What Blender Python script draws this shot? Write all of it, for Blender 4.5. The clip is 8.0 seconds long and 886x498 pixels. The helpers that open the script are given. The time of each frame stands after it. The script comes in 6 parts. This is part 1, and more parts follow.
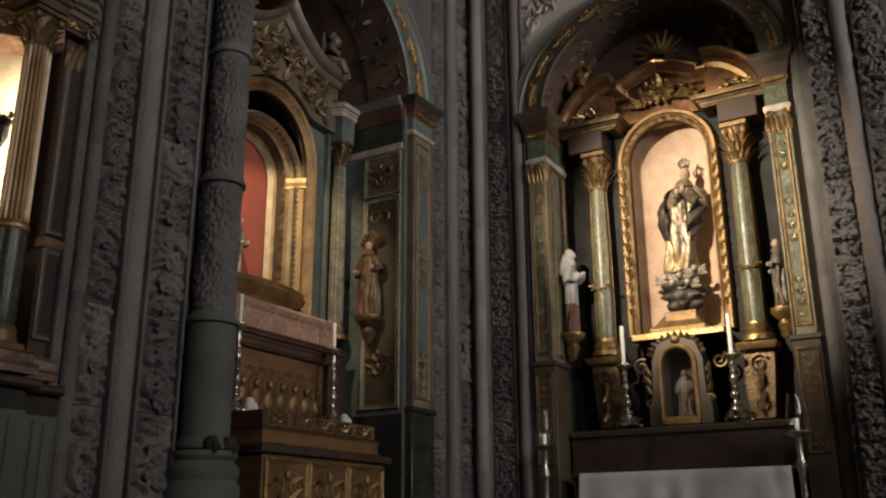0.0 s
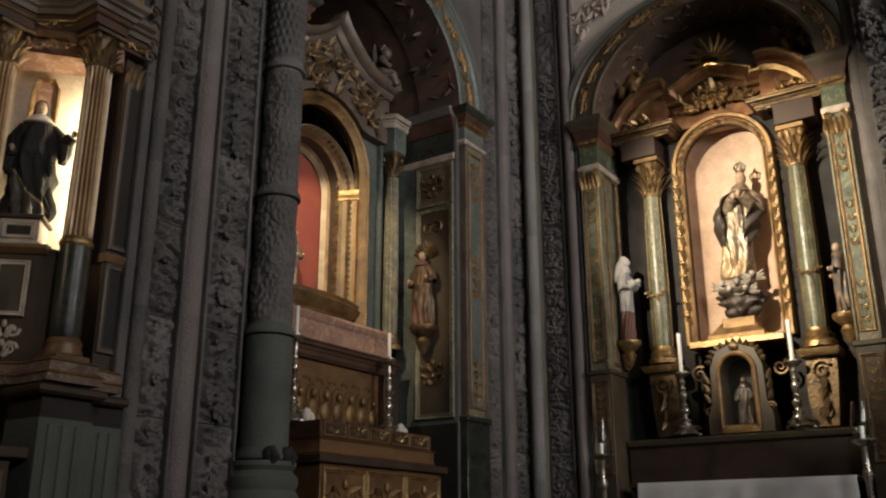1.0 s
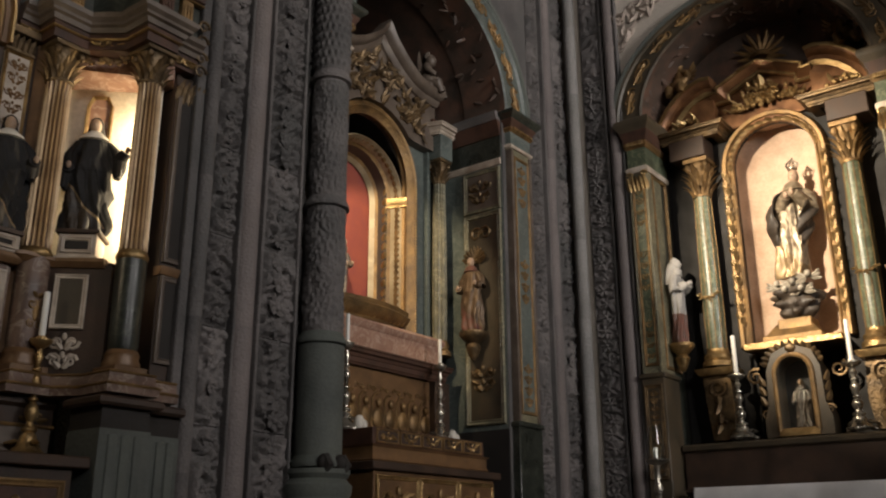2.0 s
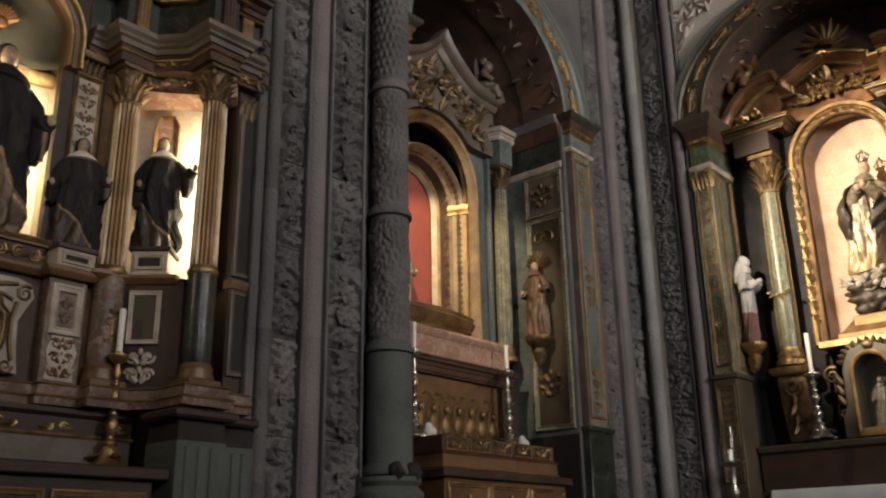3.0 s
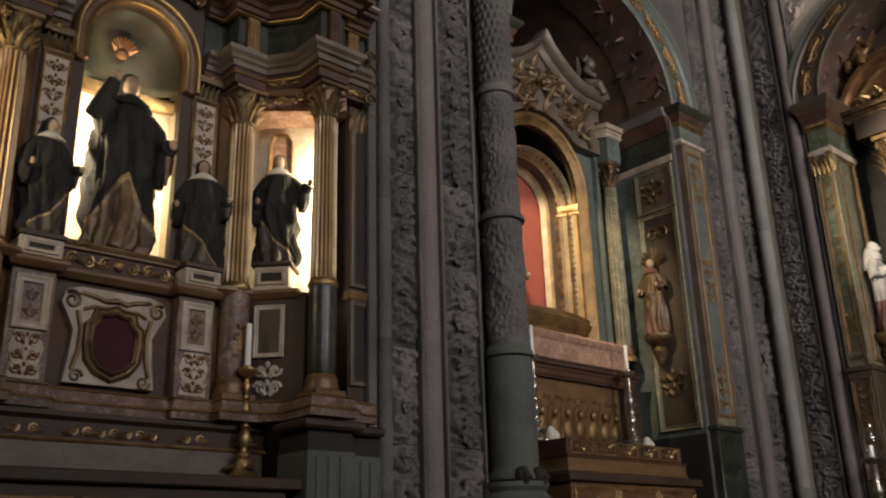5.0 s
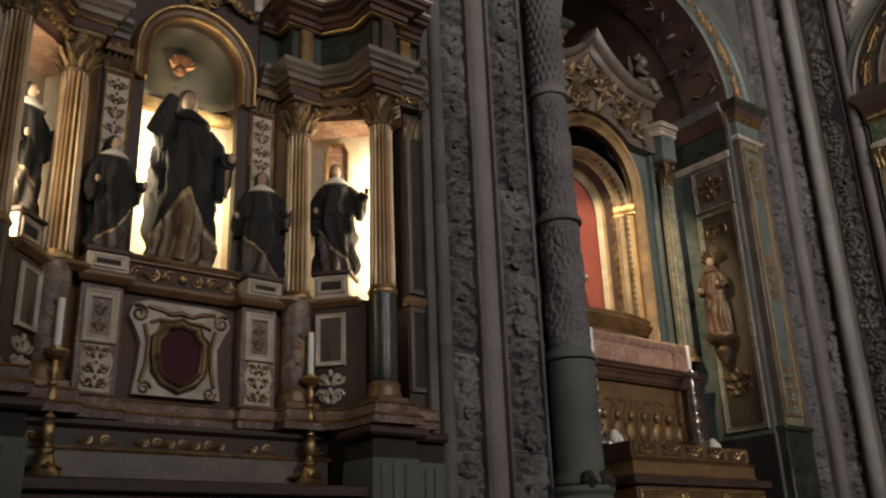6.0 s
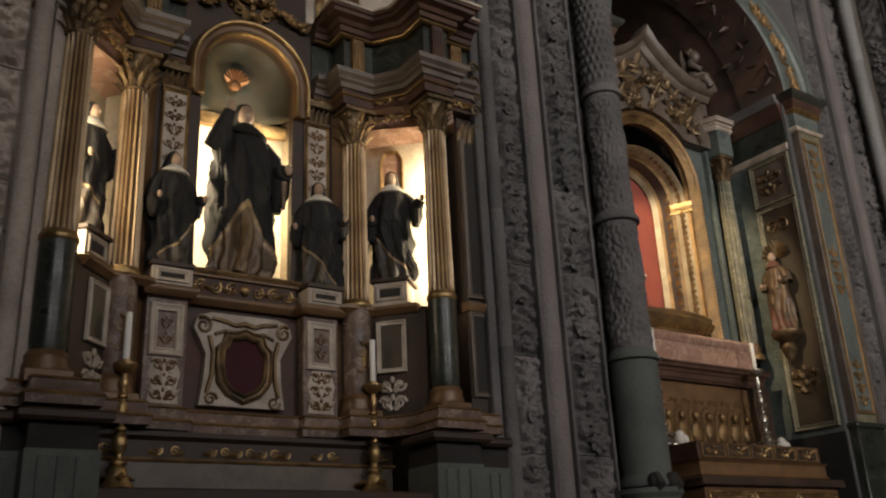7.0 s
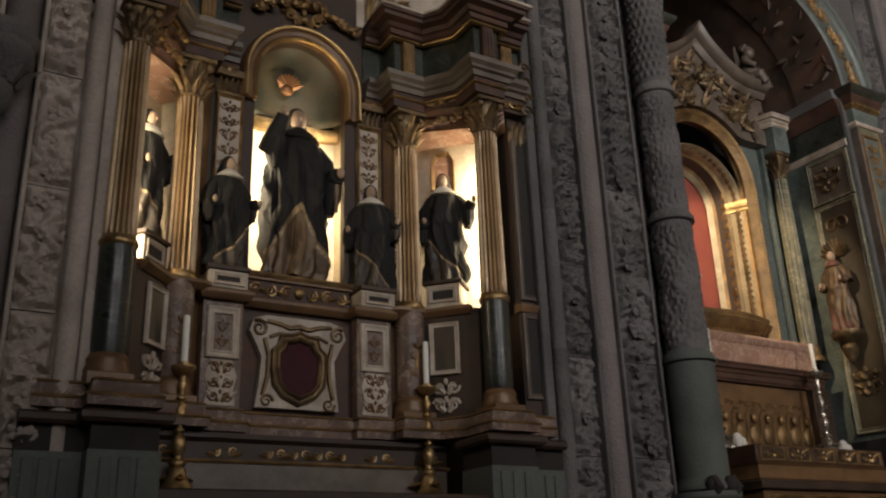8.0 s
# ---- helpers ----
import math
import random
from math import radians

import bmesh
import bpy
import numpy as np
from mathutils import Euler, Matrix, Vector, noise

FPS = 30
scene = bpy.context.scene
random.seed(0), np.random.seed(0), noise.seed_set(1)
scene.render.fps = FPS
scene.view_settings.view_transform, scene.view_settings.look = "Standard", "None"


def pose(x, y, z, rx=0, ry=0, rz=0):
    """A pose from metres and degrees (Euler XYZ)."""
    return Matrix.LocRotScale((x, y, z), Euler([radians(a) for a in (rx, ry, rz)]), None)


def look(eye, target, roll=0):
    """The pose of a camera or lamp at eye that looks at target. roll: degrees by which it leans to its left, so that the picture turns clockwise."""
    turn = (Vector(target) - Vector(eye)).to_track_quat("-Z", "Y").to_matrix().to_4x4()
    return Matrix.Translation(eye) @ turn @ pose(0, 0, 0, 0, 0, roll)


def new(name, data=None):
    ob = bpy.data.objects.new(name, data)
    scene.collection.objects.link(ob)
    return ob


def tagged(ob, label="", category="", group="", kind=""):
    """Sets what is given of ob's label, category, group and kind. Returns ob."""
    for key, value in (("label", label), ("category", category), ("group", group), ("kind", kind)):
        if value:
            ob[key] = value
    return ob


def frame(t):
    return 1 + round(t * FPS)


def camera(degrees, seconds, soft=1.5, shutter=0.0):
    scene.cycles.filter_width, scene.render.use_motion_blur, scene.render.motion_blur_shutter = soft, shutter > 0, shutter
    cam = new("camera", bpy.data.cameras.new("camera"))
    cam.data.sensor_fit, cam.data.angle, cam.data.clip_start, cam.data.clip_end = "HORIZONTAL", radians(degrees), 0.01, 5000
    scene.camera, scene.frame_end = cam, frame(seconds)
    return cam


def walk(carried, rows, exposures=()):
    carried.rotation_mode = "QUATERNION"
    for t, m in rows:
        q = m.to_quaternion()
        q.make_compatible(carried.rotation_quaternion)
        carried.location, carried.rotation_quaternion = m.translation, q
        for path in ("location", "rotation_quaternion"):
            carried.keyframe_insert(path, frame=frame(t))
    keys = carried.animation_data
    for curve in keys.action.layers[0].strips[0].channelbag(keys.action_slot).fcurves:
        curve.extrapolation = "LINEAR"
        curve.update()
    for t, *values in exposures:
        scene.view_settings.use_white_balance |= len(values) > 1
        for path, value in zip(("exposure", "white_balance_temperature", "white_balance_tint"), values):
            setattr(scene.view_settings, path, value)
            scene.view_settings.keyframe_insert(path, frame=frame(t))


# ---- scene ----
# ---------------------------------------------------------------- camera
cam = camera(52.0, 8.0, soft=2.1, shutter=0.5)
PATH = [
    (0, 0.048, -0.048, 1.447, 107.37, 0.30, -59.39),
    (0.5, 0.039, -0.049, 1.446, 107.75, -0.04, -57.68),
    (1, 0.031, -0.053, 1.450, 107.93, 0.12, -55.97),
    (2.5, 0.016, -0.049, 1.459, 108.48, 0.46, -50.81),
    (3, 0.008, -0.040, 1.455, 108.72, 0.86, -48.49),
    (3.5, 0.002, -0.021, 1.455, 108.82, 1.39, -46.28),
    (4, 0.000, 0.000, 1.450, 108.92, 1.78, -44.31),
    (4.5, -0.004, 0.019, 1.448, 109.10, 1.61, -42.84),
    (6, -0.032, 0.067, 1.451, 109.74, 2.03, -37.60),
    (6.5, -0.043, 0.082, 1.451, 110.02, 2.35, -35.68),
    (7, -0.052, 0.093, 1.453, 110.20, 2.64, -33.86),
    (7.5, -0.060, 0.104, 1.458, 110.30, 2.45, -32.34),
    (8, -0.063, 0.108, 1.460, 110.40, 2.01, -30.77),
]
walk(cam, [(r[0], pose(*r[1:])) for r in PATH], ((0.0, 0.0), (1.0, 0.1), (2.5, 0.42), (4.5, 0.58), (6.0, 0.48), (8.0, 0.39)))

# ---------------------------------------------------------------- light
sky = bpy.data.worlds.new("world")
scene.world = sky
sky.use_nodes = True
_n, _l = sky.node_tree.nodes, sky.node_tree.links
_s = _n.new("ShaderNodeTexSky")
_s.sky_type, _s.sun_disc = "NISHITA", False
_s.sun_elevation, _s.sun_rotation = radians(30), radians(140)
_l.new(_s.outputs[0], _n["Background"].inputs[0])
_n["Background"].inputs[1].default_value = 0.1


def area(name, eye, target, power, sx, sy, colour, spread=180):
    data = bpy.data.lights.new(name, "AREA")
    data.shape, data.size, data.size_y, data.energy, data.color = "RECTANGLE", sx, sy, power, colour
    data.spread = radians(spread)
    ob = new(name, data)
    ob.matrix_world = look(eye, target)
    return ob


def spot(name, eye, target, power, angle, colour, soft=0.04, blend=0.5):
    data = bpy.data.lights.new(name, "SPOT")
    data.energy, data.color, data.spot_size, data.spot_blend, data.shadow_soft_size = power, colour, radians(angle), blend, soft
    ob = new(name, data)
    ob.matrix_world = look(eye, target)
    return ob


DAY = (1.0, 0.93, 0.885)
WARM = (1.0, 0.83, 0.62)
LAMP = (1.0, 0.81, 0.53)
# daylight at three assumed, unseen nave windows; narrow spread added to dim the lower walls
for wx, aim, power in ((-3.0, (9.2, 4.2, 6.6), 85), (1.0, (2.0, 4.6, 6.2), 18), (5.0, (8.6, 5.0, 7.0), 150)):
    area("window_daylight", (wx, -8.85, 6.9), aim, power, 1.5, 3.6, DAY, 80)
# spotlight of the altar of the crowned statue, fixed high beside the pier
spot("altar_spotlight", (4.9, 4.2, 6.1), (9.75, 2.06, 4.6), 2950, 45, WARM, 0.05, 0.85)
# added fill with no visible source, brightens the vault behind the sunburst
spot("vault_fill", (9.62, 2.62, 6.72), (9.45, 2.3, 7.6), 48, 150, WARM, 0.05)
# lamps hidden in the niches of the black-robed statues
area("niche_lamp", (1.556, 5.07, 3.8), (1.93, 5.34, 3.75), 14, 0.04, 0.95, LAMP)
area("niche_lamp", (2.236, 5.07, 3.8), (1.88, 5.34, 3.75), 14, 0.04, 0.95, LAMP)
area("niche_lamp", (3.096, 4.70, 3.7), (2.95, 5.1, 3.7), 8, 0.05, 1.0, LAMP)
area("niche_lamp", (0.80, 4.64, 3.6), (1.2, 4.98, 3.7), 3.5, 0.05, 1.0, LAMP)
area("niche_lamp", (0.72, 4.75, 3.6), (1.2, 5.25, 3.7), 15, 0.05, 1.0, LAMP)
# lamp behind the pier that lights the arched frame
spot("altar_spotlight", (5.46, 5.22, 5.18), (6.92, 6.0, 4.35), 150, 62, (1.0, 0.78, 0.5), 0.05)


# ---------------------------------------------------------------- materials
def material(name, base, rough=0.6, metal=0.0, second=None, scale=6.0, grain=60.0, bump=0.3, spread=0.25, dirt=None, dirt_amount=0.5,
             veins=None, vary=0.0, coat=0.0, distance=0.004):
    """A surface with two scales of colour variation, grime in patches, fine relief, and optional marble veins."""
    m = bpy.data.materials.new(name)
    m.use_nodes = True
    n, l = m.node_tree.nodes, m.node_tree.links
    b = n["Principled BSDF"]
    b.inputs["Metallic"].default_value = metal
    b.inputs["Coat Weight"].default_value = coat
    co = n.new("ShaderNodeTexCoord")
    info = n.new("ShaderNodeObjectInfo")
    shift = n.new("ShaderNodeVectorMath")
    shift.operation = "MULTIPLY_ADD"
    l.new(info.outputs["Random"], shift.inputs[0])
    shift.inputs[1].default_value = (7.3, 3.1, 5.7)
    l.new(co.outputs["Object"], shift.inputs[2])

    def tex(sc, detail=6.0, dist=0.0):
        t = n.new("ShaderNodeTexNoise")
        t.inputs["Scale"].default_value, t.inputs["Detail"].default_value, t.inputs["Distortion"].default_value = sc, detail, dist
        l.new(shift.outputs[0], t.inputs["Vector"])
        return t

    def ramp(src, lo, hi, a=(0, 0, 0), c=(1, 1, 1)):
        r = n.new("ShaderNodeValToRGB")
        r.color_ramp.elements[0].position, r.color_ramp.elements[1].position = lo, hi
        r.color_ramp.elements[0].color, r.color_ramp.elements[1].color = (*a, 1), (*c, 1)
        l.new(src, r.inputs[0])
        return r.outputs[0]

    def mix(fac, a, c, mode="MIX"):
        x = n.new("ShaderNodeMix")
        x.data_type, x.blend_type = "RGBA", mode
        if isinstance(fac, float):
            x.inputs[0].default_value = fac
        else:
            l.new(fac, x.inputs[0])
        for k, v in ((6, a), (7, c)):
            if isinstance(v, tuple):
                x.inputs[k].default_value = (*v, 1)
            else:
                l.new(v, x.inputs[k])
        return x.outputs[2]

    large, small = tex(scale), tex(grain, 4.0)
    second = second or tuple(min(1, c * (1 - spread)) for c in base)
    colour = ramp(large.outputs[0], 0.32, 0.68, second, base)
    lo = 1 - spread * 0.7
    colour = mix(1.0, colour, ramp(small.outputs[0], 0.3, 0.7, (lo, lo, lo), (1, 1, 1)), "MULTIPLY")
    if veins:
        v = tex(scale * 0.8, 5.0, 1.4)
        w = n.new("ShaderNodeMath")
        w.operation = "SUBTRACT"
        l.new(v.outputs[0], w.inputs[0])
        w.inputs[1].default_value = 0.5
        a = n.new("ShaderNodeMath")
        a.operation = "ABSOLUTE"
        l.new(w.outputs[0], a.inputs[0])
        colour = mix(ramp(a.outputs[0], 0.0, 0.035, (0.8, 0.8, 0.8), (0, 0, 0)), colour, veins)
    if dirt:
        d = tex(scale * 0.55, 8.0, 0.6)
        f = ramp(d.outputs[0], 0.48, 0.72)
        k = n.new("ShaderNodeMath")
        k.operation = "MULTIPLY"
        l.new(f, k.inputs[0])
        k.inputs[1].default_value = dirt_amount
        colour = mix(k.outputs[0], colour, dirt)
    if vary:
        hv = n.new("ShaderNodeHueSaturation")
        mr = n.new("ShaderNodeMapRange")
        l.new(info.outputs["Random"], mr.inputs[0])
        mr.inputs[3].default_value, mr.inputs[4].default_value = 1 - vary, 1 + vary
        l.new(mr.outputs[0], hv.inputs["Value"])
        l.new(colour, hv.inputs["Color"])
        colour = hv.outputs[0]
    l.new(colour, b.inputs["Base Color"])
    rr = n.new("ShaderNodeMapRange")
    l.new(large.outputs[0], rr.inputs[0])
    rr.inputs[1].default_value, rr.inputs[2].default_value = 0.3, 0.7
    rr.inputs[3].default_value, rr.inputs[4].default_value = max(0.05, rough - 0.1), min(1, rough + 0.1)
    l.new(rr.outputs[0], b.inputs["Roughness"])
    bm_ = n.new("ShaderNodeBump")
    bm_.inputs["Strength"].default_value, bm_.inputs["Distance"].default_value = bump, distance
    add = n.new("ShaderNodeMath")
    l.new(small.outputs[0], add.inputs[0])
    l.new(large.outputs[0], add.inputs[1])
    l.new(add.outputs[0], bm_.inputs["Height"])
    l.new(bm_.outputs[0], b.inputs["Normal"])
    return m


STONE = material("grey_stone", (0.172, 0.156, 0.15), 0.82, second=(0.075, 0.07, 0.069), scale=2.2, grain=45, bump=0.9, dirt=(0.07, 0.07, 0.068), dirt_amount=0.8, vary=0.14, distance=0.014)
STONE_GREEN = material("greenish_grey_stone", (0.125, 0.135, 0.12), 0.8, second=(0.072, 0.08, 0.072), scale=2.5, grain=50, bump=0.6, dirt=(0.09, 0.10, 0.08), dirt_amount=0.6, vary=0.1, distance=0.006)
STONE_PINK = material("pinkish_stone", (0.215, 0.185, 0.175), 0.8, second=(0.15, 0.13, 0.127), scale=2.4, grain=55, bump=0.8, dirt=(0.12, 0.10, 0.09), dirt_amount=0.6, vary=0.1, distance=0.014)
STONE_PALE = material("pale_limestone", (0.31, 0.295, 0.28), 0.8, second=(0.2, 0.195, 0.19), scale=1.8, grain=40, bump=0.8, dirt=(0.18, 0.17, 0.15), dirt_amount=0.5, distance=0.014)
FLOORSTONE = material("floor_stone", (0.19, 0.165, 0.14), 0.5, scale=1.5, grain=40, dirt=(0.14, 0.12, 0.1))
GOLD = material("gilding", (0.52, 0.36, 0.17), 0.38, 0.85, second=(0.32, 0.21, 0.09), scale=9, grain=38, bump=0.9, dirt=(0.14, 0.08, 0.03), dirt_amount=0.85, distance=0.008)
GOLD_OLD = material("dull_gilding", (0.34, 0.21, 0.085), 0.5, 0.6, second=(0.18, 0.11, 0.05), scale=8, grain=38, bump=0.9, dirt=(0.09, 0.06, 0.03), dirt_amount=0.85, distance=0.008)
WOOD = material("dark_walnut_wood", (0.06, 0.032, 0.018), 0.58, second=(0.024, 0.014, 0.009), scale=5, grain=80, bump=0.4, dirt=(0.04, 0.025, 0.018), dirt_amount=0.6)
WOOD_RED = material("reddish_painted_wood", (0.10, 0.045, 0.025), 0.62, second=(0.03, 0.014, 0.009), scale=6, grain=60, bump=0.4, dirt=(0.07, 0.035, 0.025), dirt_amount=0.6)
WOOD_MID = material("brown_gilt_wood", (0.21, 0.115, 0.05), 0.45, 0.15, second=(0.12, 0.065, 0.03), scale=6, grain=60, bump=0.3, dirt=(0.06, 0.035, 0.02), dirt_amount=0.6)
WOOD_BLACK = material("black_wood_and_shade", (0.022, 0.018, 0.015), 0.8, scale=6, grain=60, bump=0.3)
GREEN = material("green_painted_marbling", (0.10, 0.125, 0.075), 0.4, second=(0.06, 0.075, 0.048), scale=7, grain=50, bump=0.15, veins=(0.22, 0.22, 0.14), dirt=(0.06, 0.06, 0.04), dirt_amount=0.5)
GREEN_DARK = material("dark_green_marble", (0.03, 0.034, 0.027), 0.35, second=(0.017, 0.02, 0.016), scale=8, grain=50, bump=0.1, veins=(0.06, 0.065, 0.05))
TEAL = material("bluish_green_marbling", (0.135, 0.16, 0.145), 0.45, second=(0.085, 0.105, 0.098), scale=7, grain=50, bump=0.15, veins=(0.17, 0.19, 0.17), dirt=(0.05, 0.05, 0.045), dirt_amount=0.5)
CREAM = material("grey_white_paint", (0.60, 0.52, 0.43), 0.55, second=(0.36, 0.295, 0.23), scale=6, grain=50, bump=0.2, dirt=(0.20, 0.15, 0.11), dirt_amount=0.6)
PLASTER = material("cream_plaster", (0.78, 0.70, 0.56), 0.7, second=(0.66, 0.57, 0.43), scale=5, grain=40, bump=0.2, dirt=(0.4, 0.3, 0.2), dirt_amount=0.4)
NICHE = material("ochre_niche_plaster", (0.62, 0.45, 0.33), 0.65, second=(0.48, 0.33, 0.23), scale=4, grain=40, bump=0.25, dirt=(0.28, 0.17, 0.1), dirt_amount=0.5)
PINK = material("pink_marbling", (0.4, 0.24, 0.17), 0.45, second=(0.28, 0.15, 0.105), scale=8, grain=50, bump=0.15, veins=(0.5, 0.36, 0.28))
RED = material("faded_red_cloth", (0.34, 0.085, 0.05), 0.9, second=(0.26, 0.06, 0.045), scale=6, grain=150, bump=0.3)
PURPLE = material("dark_purple_cloth", (0.06, 0.012, 0.018), 0.9, scale=8, grain=120, bump=0.3)
BLACK = material("black_painted_habit", (0.007, 0.006, 0.006), 0.8, scale=8, grain=60, bump=0.3, dirt=(0.02, 0.016, 0.012), dirt_amount=0.5)
SKIN = material("painted_wood_flesh", (0.42, 0.29, 0.2), 0.5, scale=12, grain=60, bump=0.15)
LINEN = material("white_painted_linen", (0.72, 0.68, 0.6), 0.7, scale=10, grain=80, bump=0.2, dirt=(0.3, 0.25, 0.18), dirt_amount=0.4)
ROBE = material("gilded_brown_robe", (0.17, 0.11, 0.06), 0.45, 0.35, second=(0.07, 0.047, 0.03), scale=14, grain=70, bump=0.5, dirt=(0.08, 0.05, 0.03), dirt_amount=0.6)
ROBE_BLUE = material("dark_blue_robe", (0.05, 0.06, 0.08), 0.5, second=(0.16, 0.11, 0.06), scale=12, grain=70, bump=0.4)
ROBE_RED = material("dark_red_robe", (0.17, 0.06, 0.04), 0.55, second=(0.1, 0.06, 0.045), scale=12, grain=70, bump=0.4)
PLASTERCAST = material("chalk_white_paint", (0.44, 0.425, 0.40), 0.6, second=(0.3, 0.285, 0.265), scale=10, grain=70, bump=0.3)
SILVER = material("tarnished_silver", (0.62, 0.58, 0.50), 0.3, 0.9, second=(0.4, 0.37, 0.31), scale=12, grain=60, bump=0.2, dirt=(0.12, 0.10, 0.08), dirt_amount=0.6)
WAX = material("white_candle_wax", (0.82, 0.80, 0.74), 0.5, scale=8, grain=50, bump=0.1, spread=0.1)
CLOTH = material("white_altar_cloth", (0.72, 0.71, 0.70), 0.9, scale=5, grain=220, bump=0.25, spread=0.12)
LACE = material("grey_white_lace", (0.5, 0.5, 0.49), 0.9, second=(0.36, 0.36, 0.36), scale=60, grain=200, bump=0.5)
# near-black for wicks, and for deep shade put into boards and backings
VOID = material("black_wick_and_shade", (0.012, 0.011, 0.01), 0.8, spread=0.1)
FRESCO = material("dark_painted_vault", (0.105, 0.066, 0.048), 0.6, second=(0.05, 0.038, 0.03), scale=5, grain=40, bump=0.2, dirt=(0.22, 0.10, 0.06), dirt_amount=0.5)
DOME = material("olive_gilt_paint", (0.10, 0.08, 0.045), 0.5, 0.2, second=(0.045, 0.05, 0.04), scale=5, grain=50, bump=0.2, dirt=(0.05, 0.04, 0.03), dirt_amount=0.6)
CREAM_GILT = material("cream_gilt_paint", (0.46, 0.38, 0.25), 0.45, 0.15, second=(0.3, 0.235, 0.14), scale=6, grain=60, bump=0.35, dirt=(0.14, 0.10, 0.055), dirt_amount=0.6)
GILT_PALE = material("pale_gilt_paint", (0.66, 0.48, 0.28), 0.4, 0.25, second=(0.46, 0.31, 0.16), scale=6, grain=60, bump=0.2, dirt=(0.2, 0.13, 0.06), dirt_amount=0.5)
GREYWOOD = material("grey_painted_wood", (0.17, 0.135, 0.105), 0.45, second=(0.09, 0.07, 0.055), scale=6, grain=50, bump=0.2, dirt=(0.07, 0.05, 0.04), dirt_amount=0.6)
# warm pale stone, lightened further to carry the daylight on the far pier
STONE_WARM = material("warm_pale_lit_stone", (0.52, 0.44, 0.375), 0.8, second=(0.34, 0.28, 0.24), scale=2.6, grain=45, bump=0.7, dirt=(0.16, 0.13, 0.11), dirt_amount=0.6, distance=0.01)
PLASTERWALL = material("pale_wall_plaster", (0.62, 0.56, 0.49), 0.85, second=(0.5, 0.45, 0.39), scale=2, grain=40, bump=0.3, dirt=(0.3, 0.26, 0.22), dirt_amount=0.5)
ROBE_GOLD = material("worn_gilded_robe", (0.36, 0.26, 0.13), 0.42, 0.4, second=(0.2, 0.13, 0.07), scale=16, grain=70, bump=0.5, dirt=(0.08, 0.05, 0.03), dirt_amount=0.6)
ROBE_UNDER = material("dark_brown_tunic_and_shade", (0.045, 0.033, 0.024), 0.55, second=(0.022, 0.017, 0.013), scale=16, grain=70, bump=0.5, dirt=(0.11, 0.075, 0.04), dirt_amount=0.3)
GILT_DULL = material("tarnished_gilding", (0.25, 0.165, 0.08), 0.45, 0.65, second=(0.10, 0.07, 0.04), scale=9, grain=38, bump=0.9, dirt=(0.06, 0.045, 0.03), dirt_amount=0.8, distance=0.008)
PANEL_BROWN = material("olive_brown_panel", (0.10, 0.072, 0.042), 0.5, second=(0.05, 0.042, 0.028), scale=4, grain=60, bump=0.25, dirt=(0.035, 0.03, 0.022), dirt_amount=0.6)
CHERUB = material("worn_silvered_paint", (0.46, 0.42, 0.35), 0.5, 0.2, second=(0.2, 0.17, 0.13), scale=22, grain=70, bump=0.6, dirt=(0.08, 0.065, 0.05), dirt_amount=0.6)
MARBLE_RED = material("reddish_grey_marbling", (0.21, 0.135, 0.10), 0.5, second=(0.10, 0.06, 0.045), scale=9, grain=55, bump=0.3, veins=(0.3, 0.24, 0.19), dirt=(0.05, 0.035, 0.03), dirt_amount=0.6)
TERRACOTTA = material("orange_brown_painted_wood", (0.32, 0.155, 0.065), 0.38, 0.4, second=(0.18, 0.08, 0.035), scale=7, grain=60, bump=0.4, dirt=(0.07, 0.035, 0.02), dirt_amount=0.7)
SAGE = material("olive_grey_paint", (0.21, 0.19, 0.12), 0.5, second=(0.12, 0.115, 0.075), scale=7, grain=50, bump=0.25, veins=(0.3, 0.27, 0.17), dirt=(0.06, 0.055, 0.04), dirt_amount=0.6)
ROBE_SILVER = material("silvered_brown_robe", (0.42, 0.35, 0.25), 0.42, 0.35, second=(0.16, 0.115, 0.07), scale=18, grain=70, bump=0.5, dirt=(0.05, 0.035, 0.025), dirt_amount=0.7)
GLASS = bpy.data.materials.new("clear_glass")
GLASS.use_nodes = True
_b = GLASS.node_tree.nodes["Principled BSDF"]
_b.inputs["Transmission Weight"].default_value, _b.inputs["Roughness"].default_value, _b.inputs["IOR"].default_value = 1.0, 0.03, 1.45
_b.inputs["Base Color"].default_value = (0.92, 0.95, 0.94, 1)


# ---------------------------------------------------------------- mesh tools
# fine carving too small to pick apart
CLUTTER = {"carving", "soffit_carving", "beading", "scroll_ornament", "scrollwork", "crest", "leaf_carving", "side_carving", "scroll_carving", "upper_carving", "pediment_carving", "lace_edge", "sunburst", "capital", "shell", "garland"}


def BM():
    return bmesh.new()


def part(name, bm, mat, parent=None, label="", angle=38):
    bmesh.ops.recalc_face_normals(bm, faces=bm.faces[:])
    me = bpy.data.meshes.new(name)
    bm.to_mesh(me)
    bm.free()
    for m in (mat if isinstance(mat, (list, tuple)) else [mat]):
        me.materials.append(m)
    me.polygons.foreach_set("use_smooth", [True] * len(me.polygons))
    me.set_sharp_from_angle(angle=radians(angle))
    ob = new(name, me)
    if parent is not None:
        ob.parent = parent
    if label:
        ob["label"] = label
    if name in CLUTTER and parent is not None:
        ob["kind"] = "stuff"
    return ob


def thing(name, m, label, category, group="", kind=""):
    ob = new(name)
    ob.empty_display_size = 0.1
    ob.matrix_world = m
    return tagged(ob, label, category, group, kind)


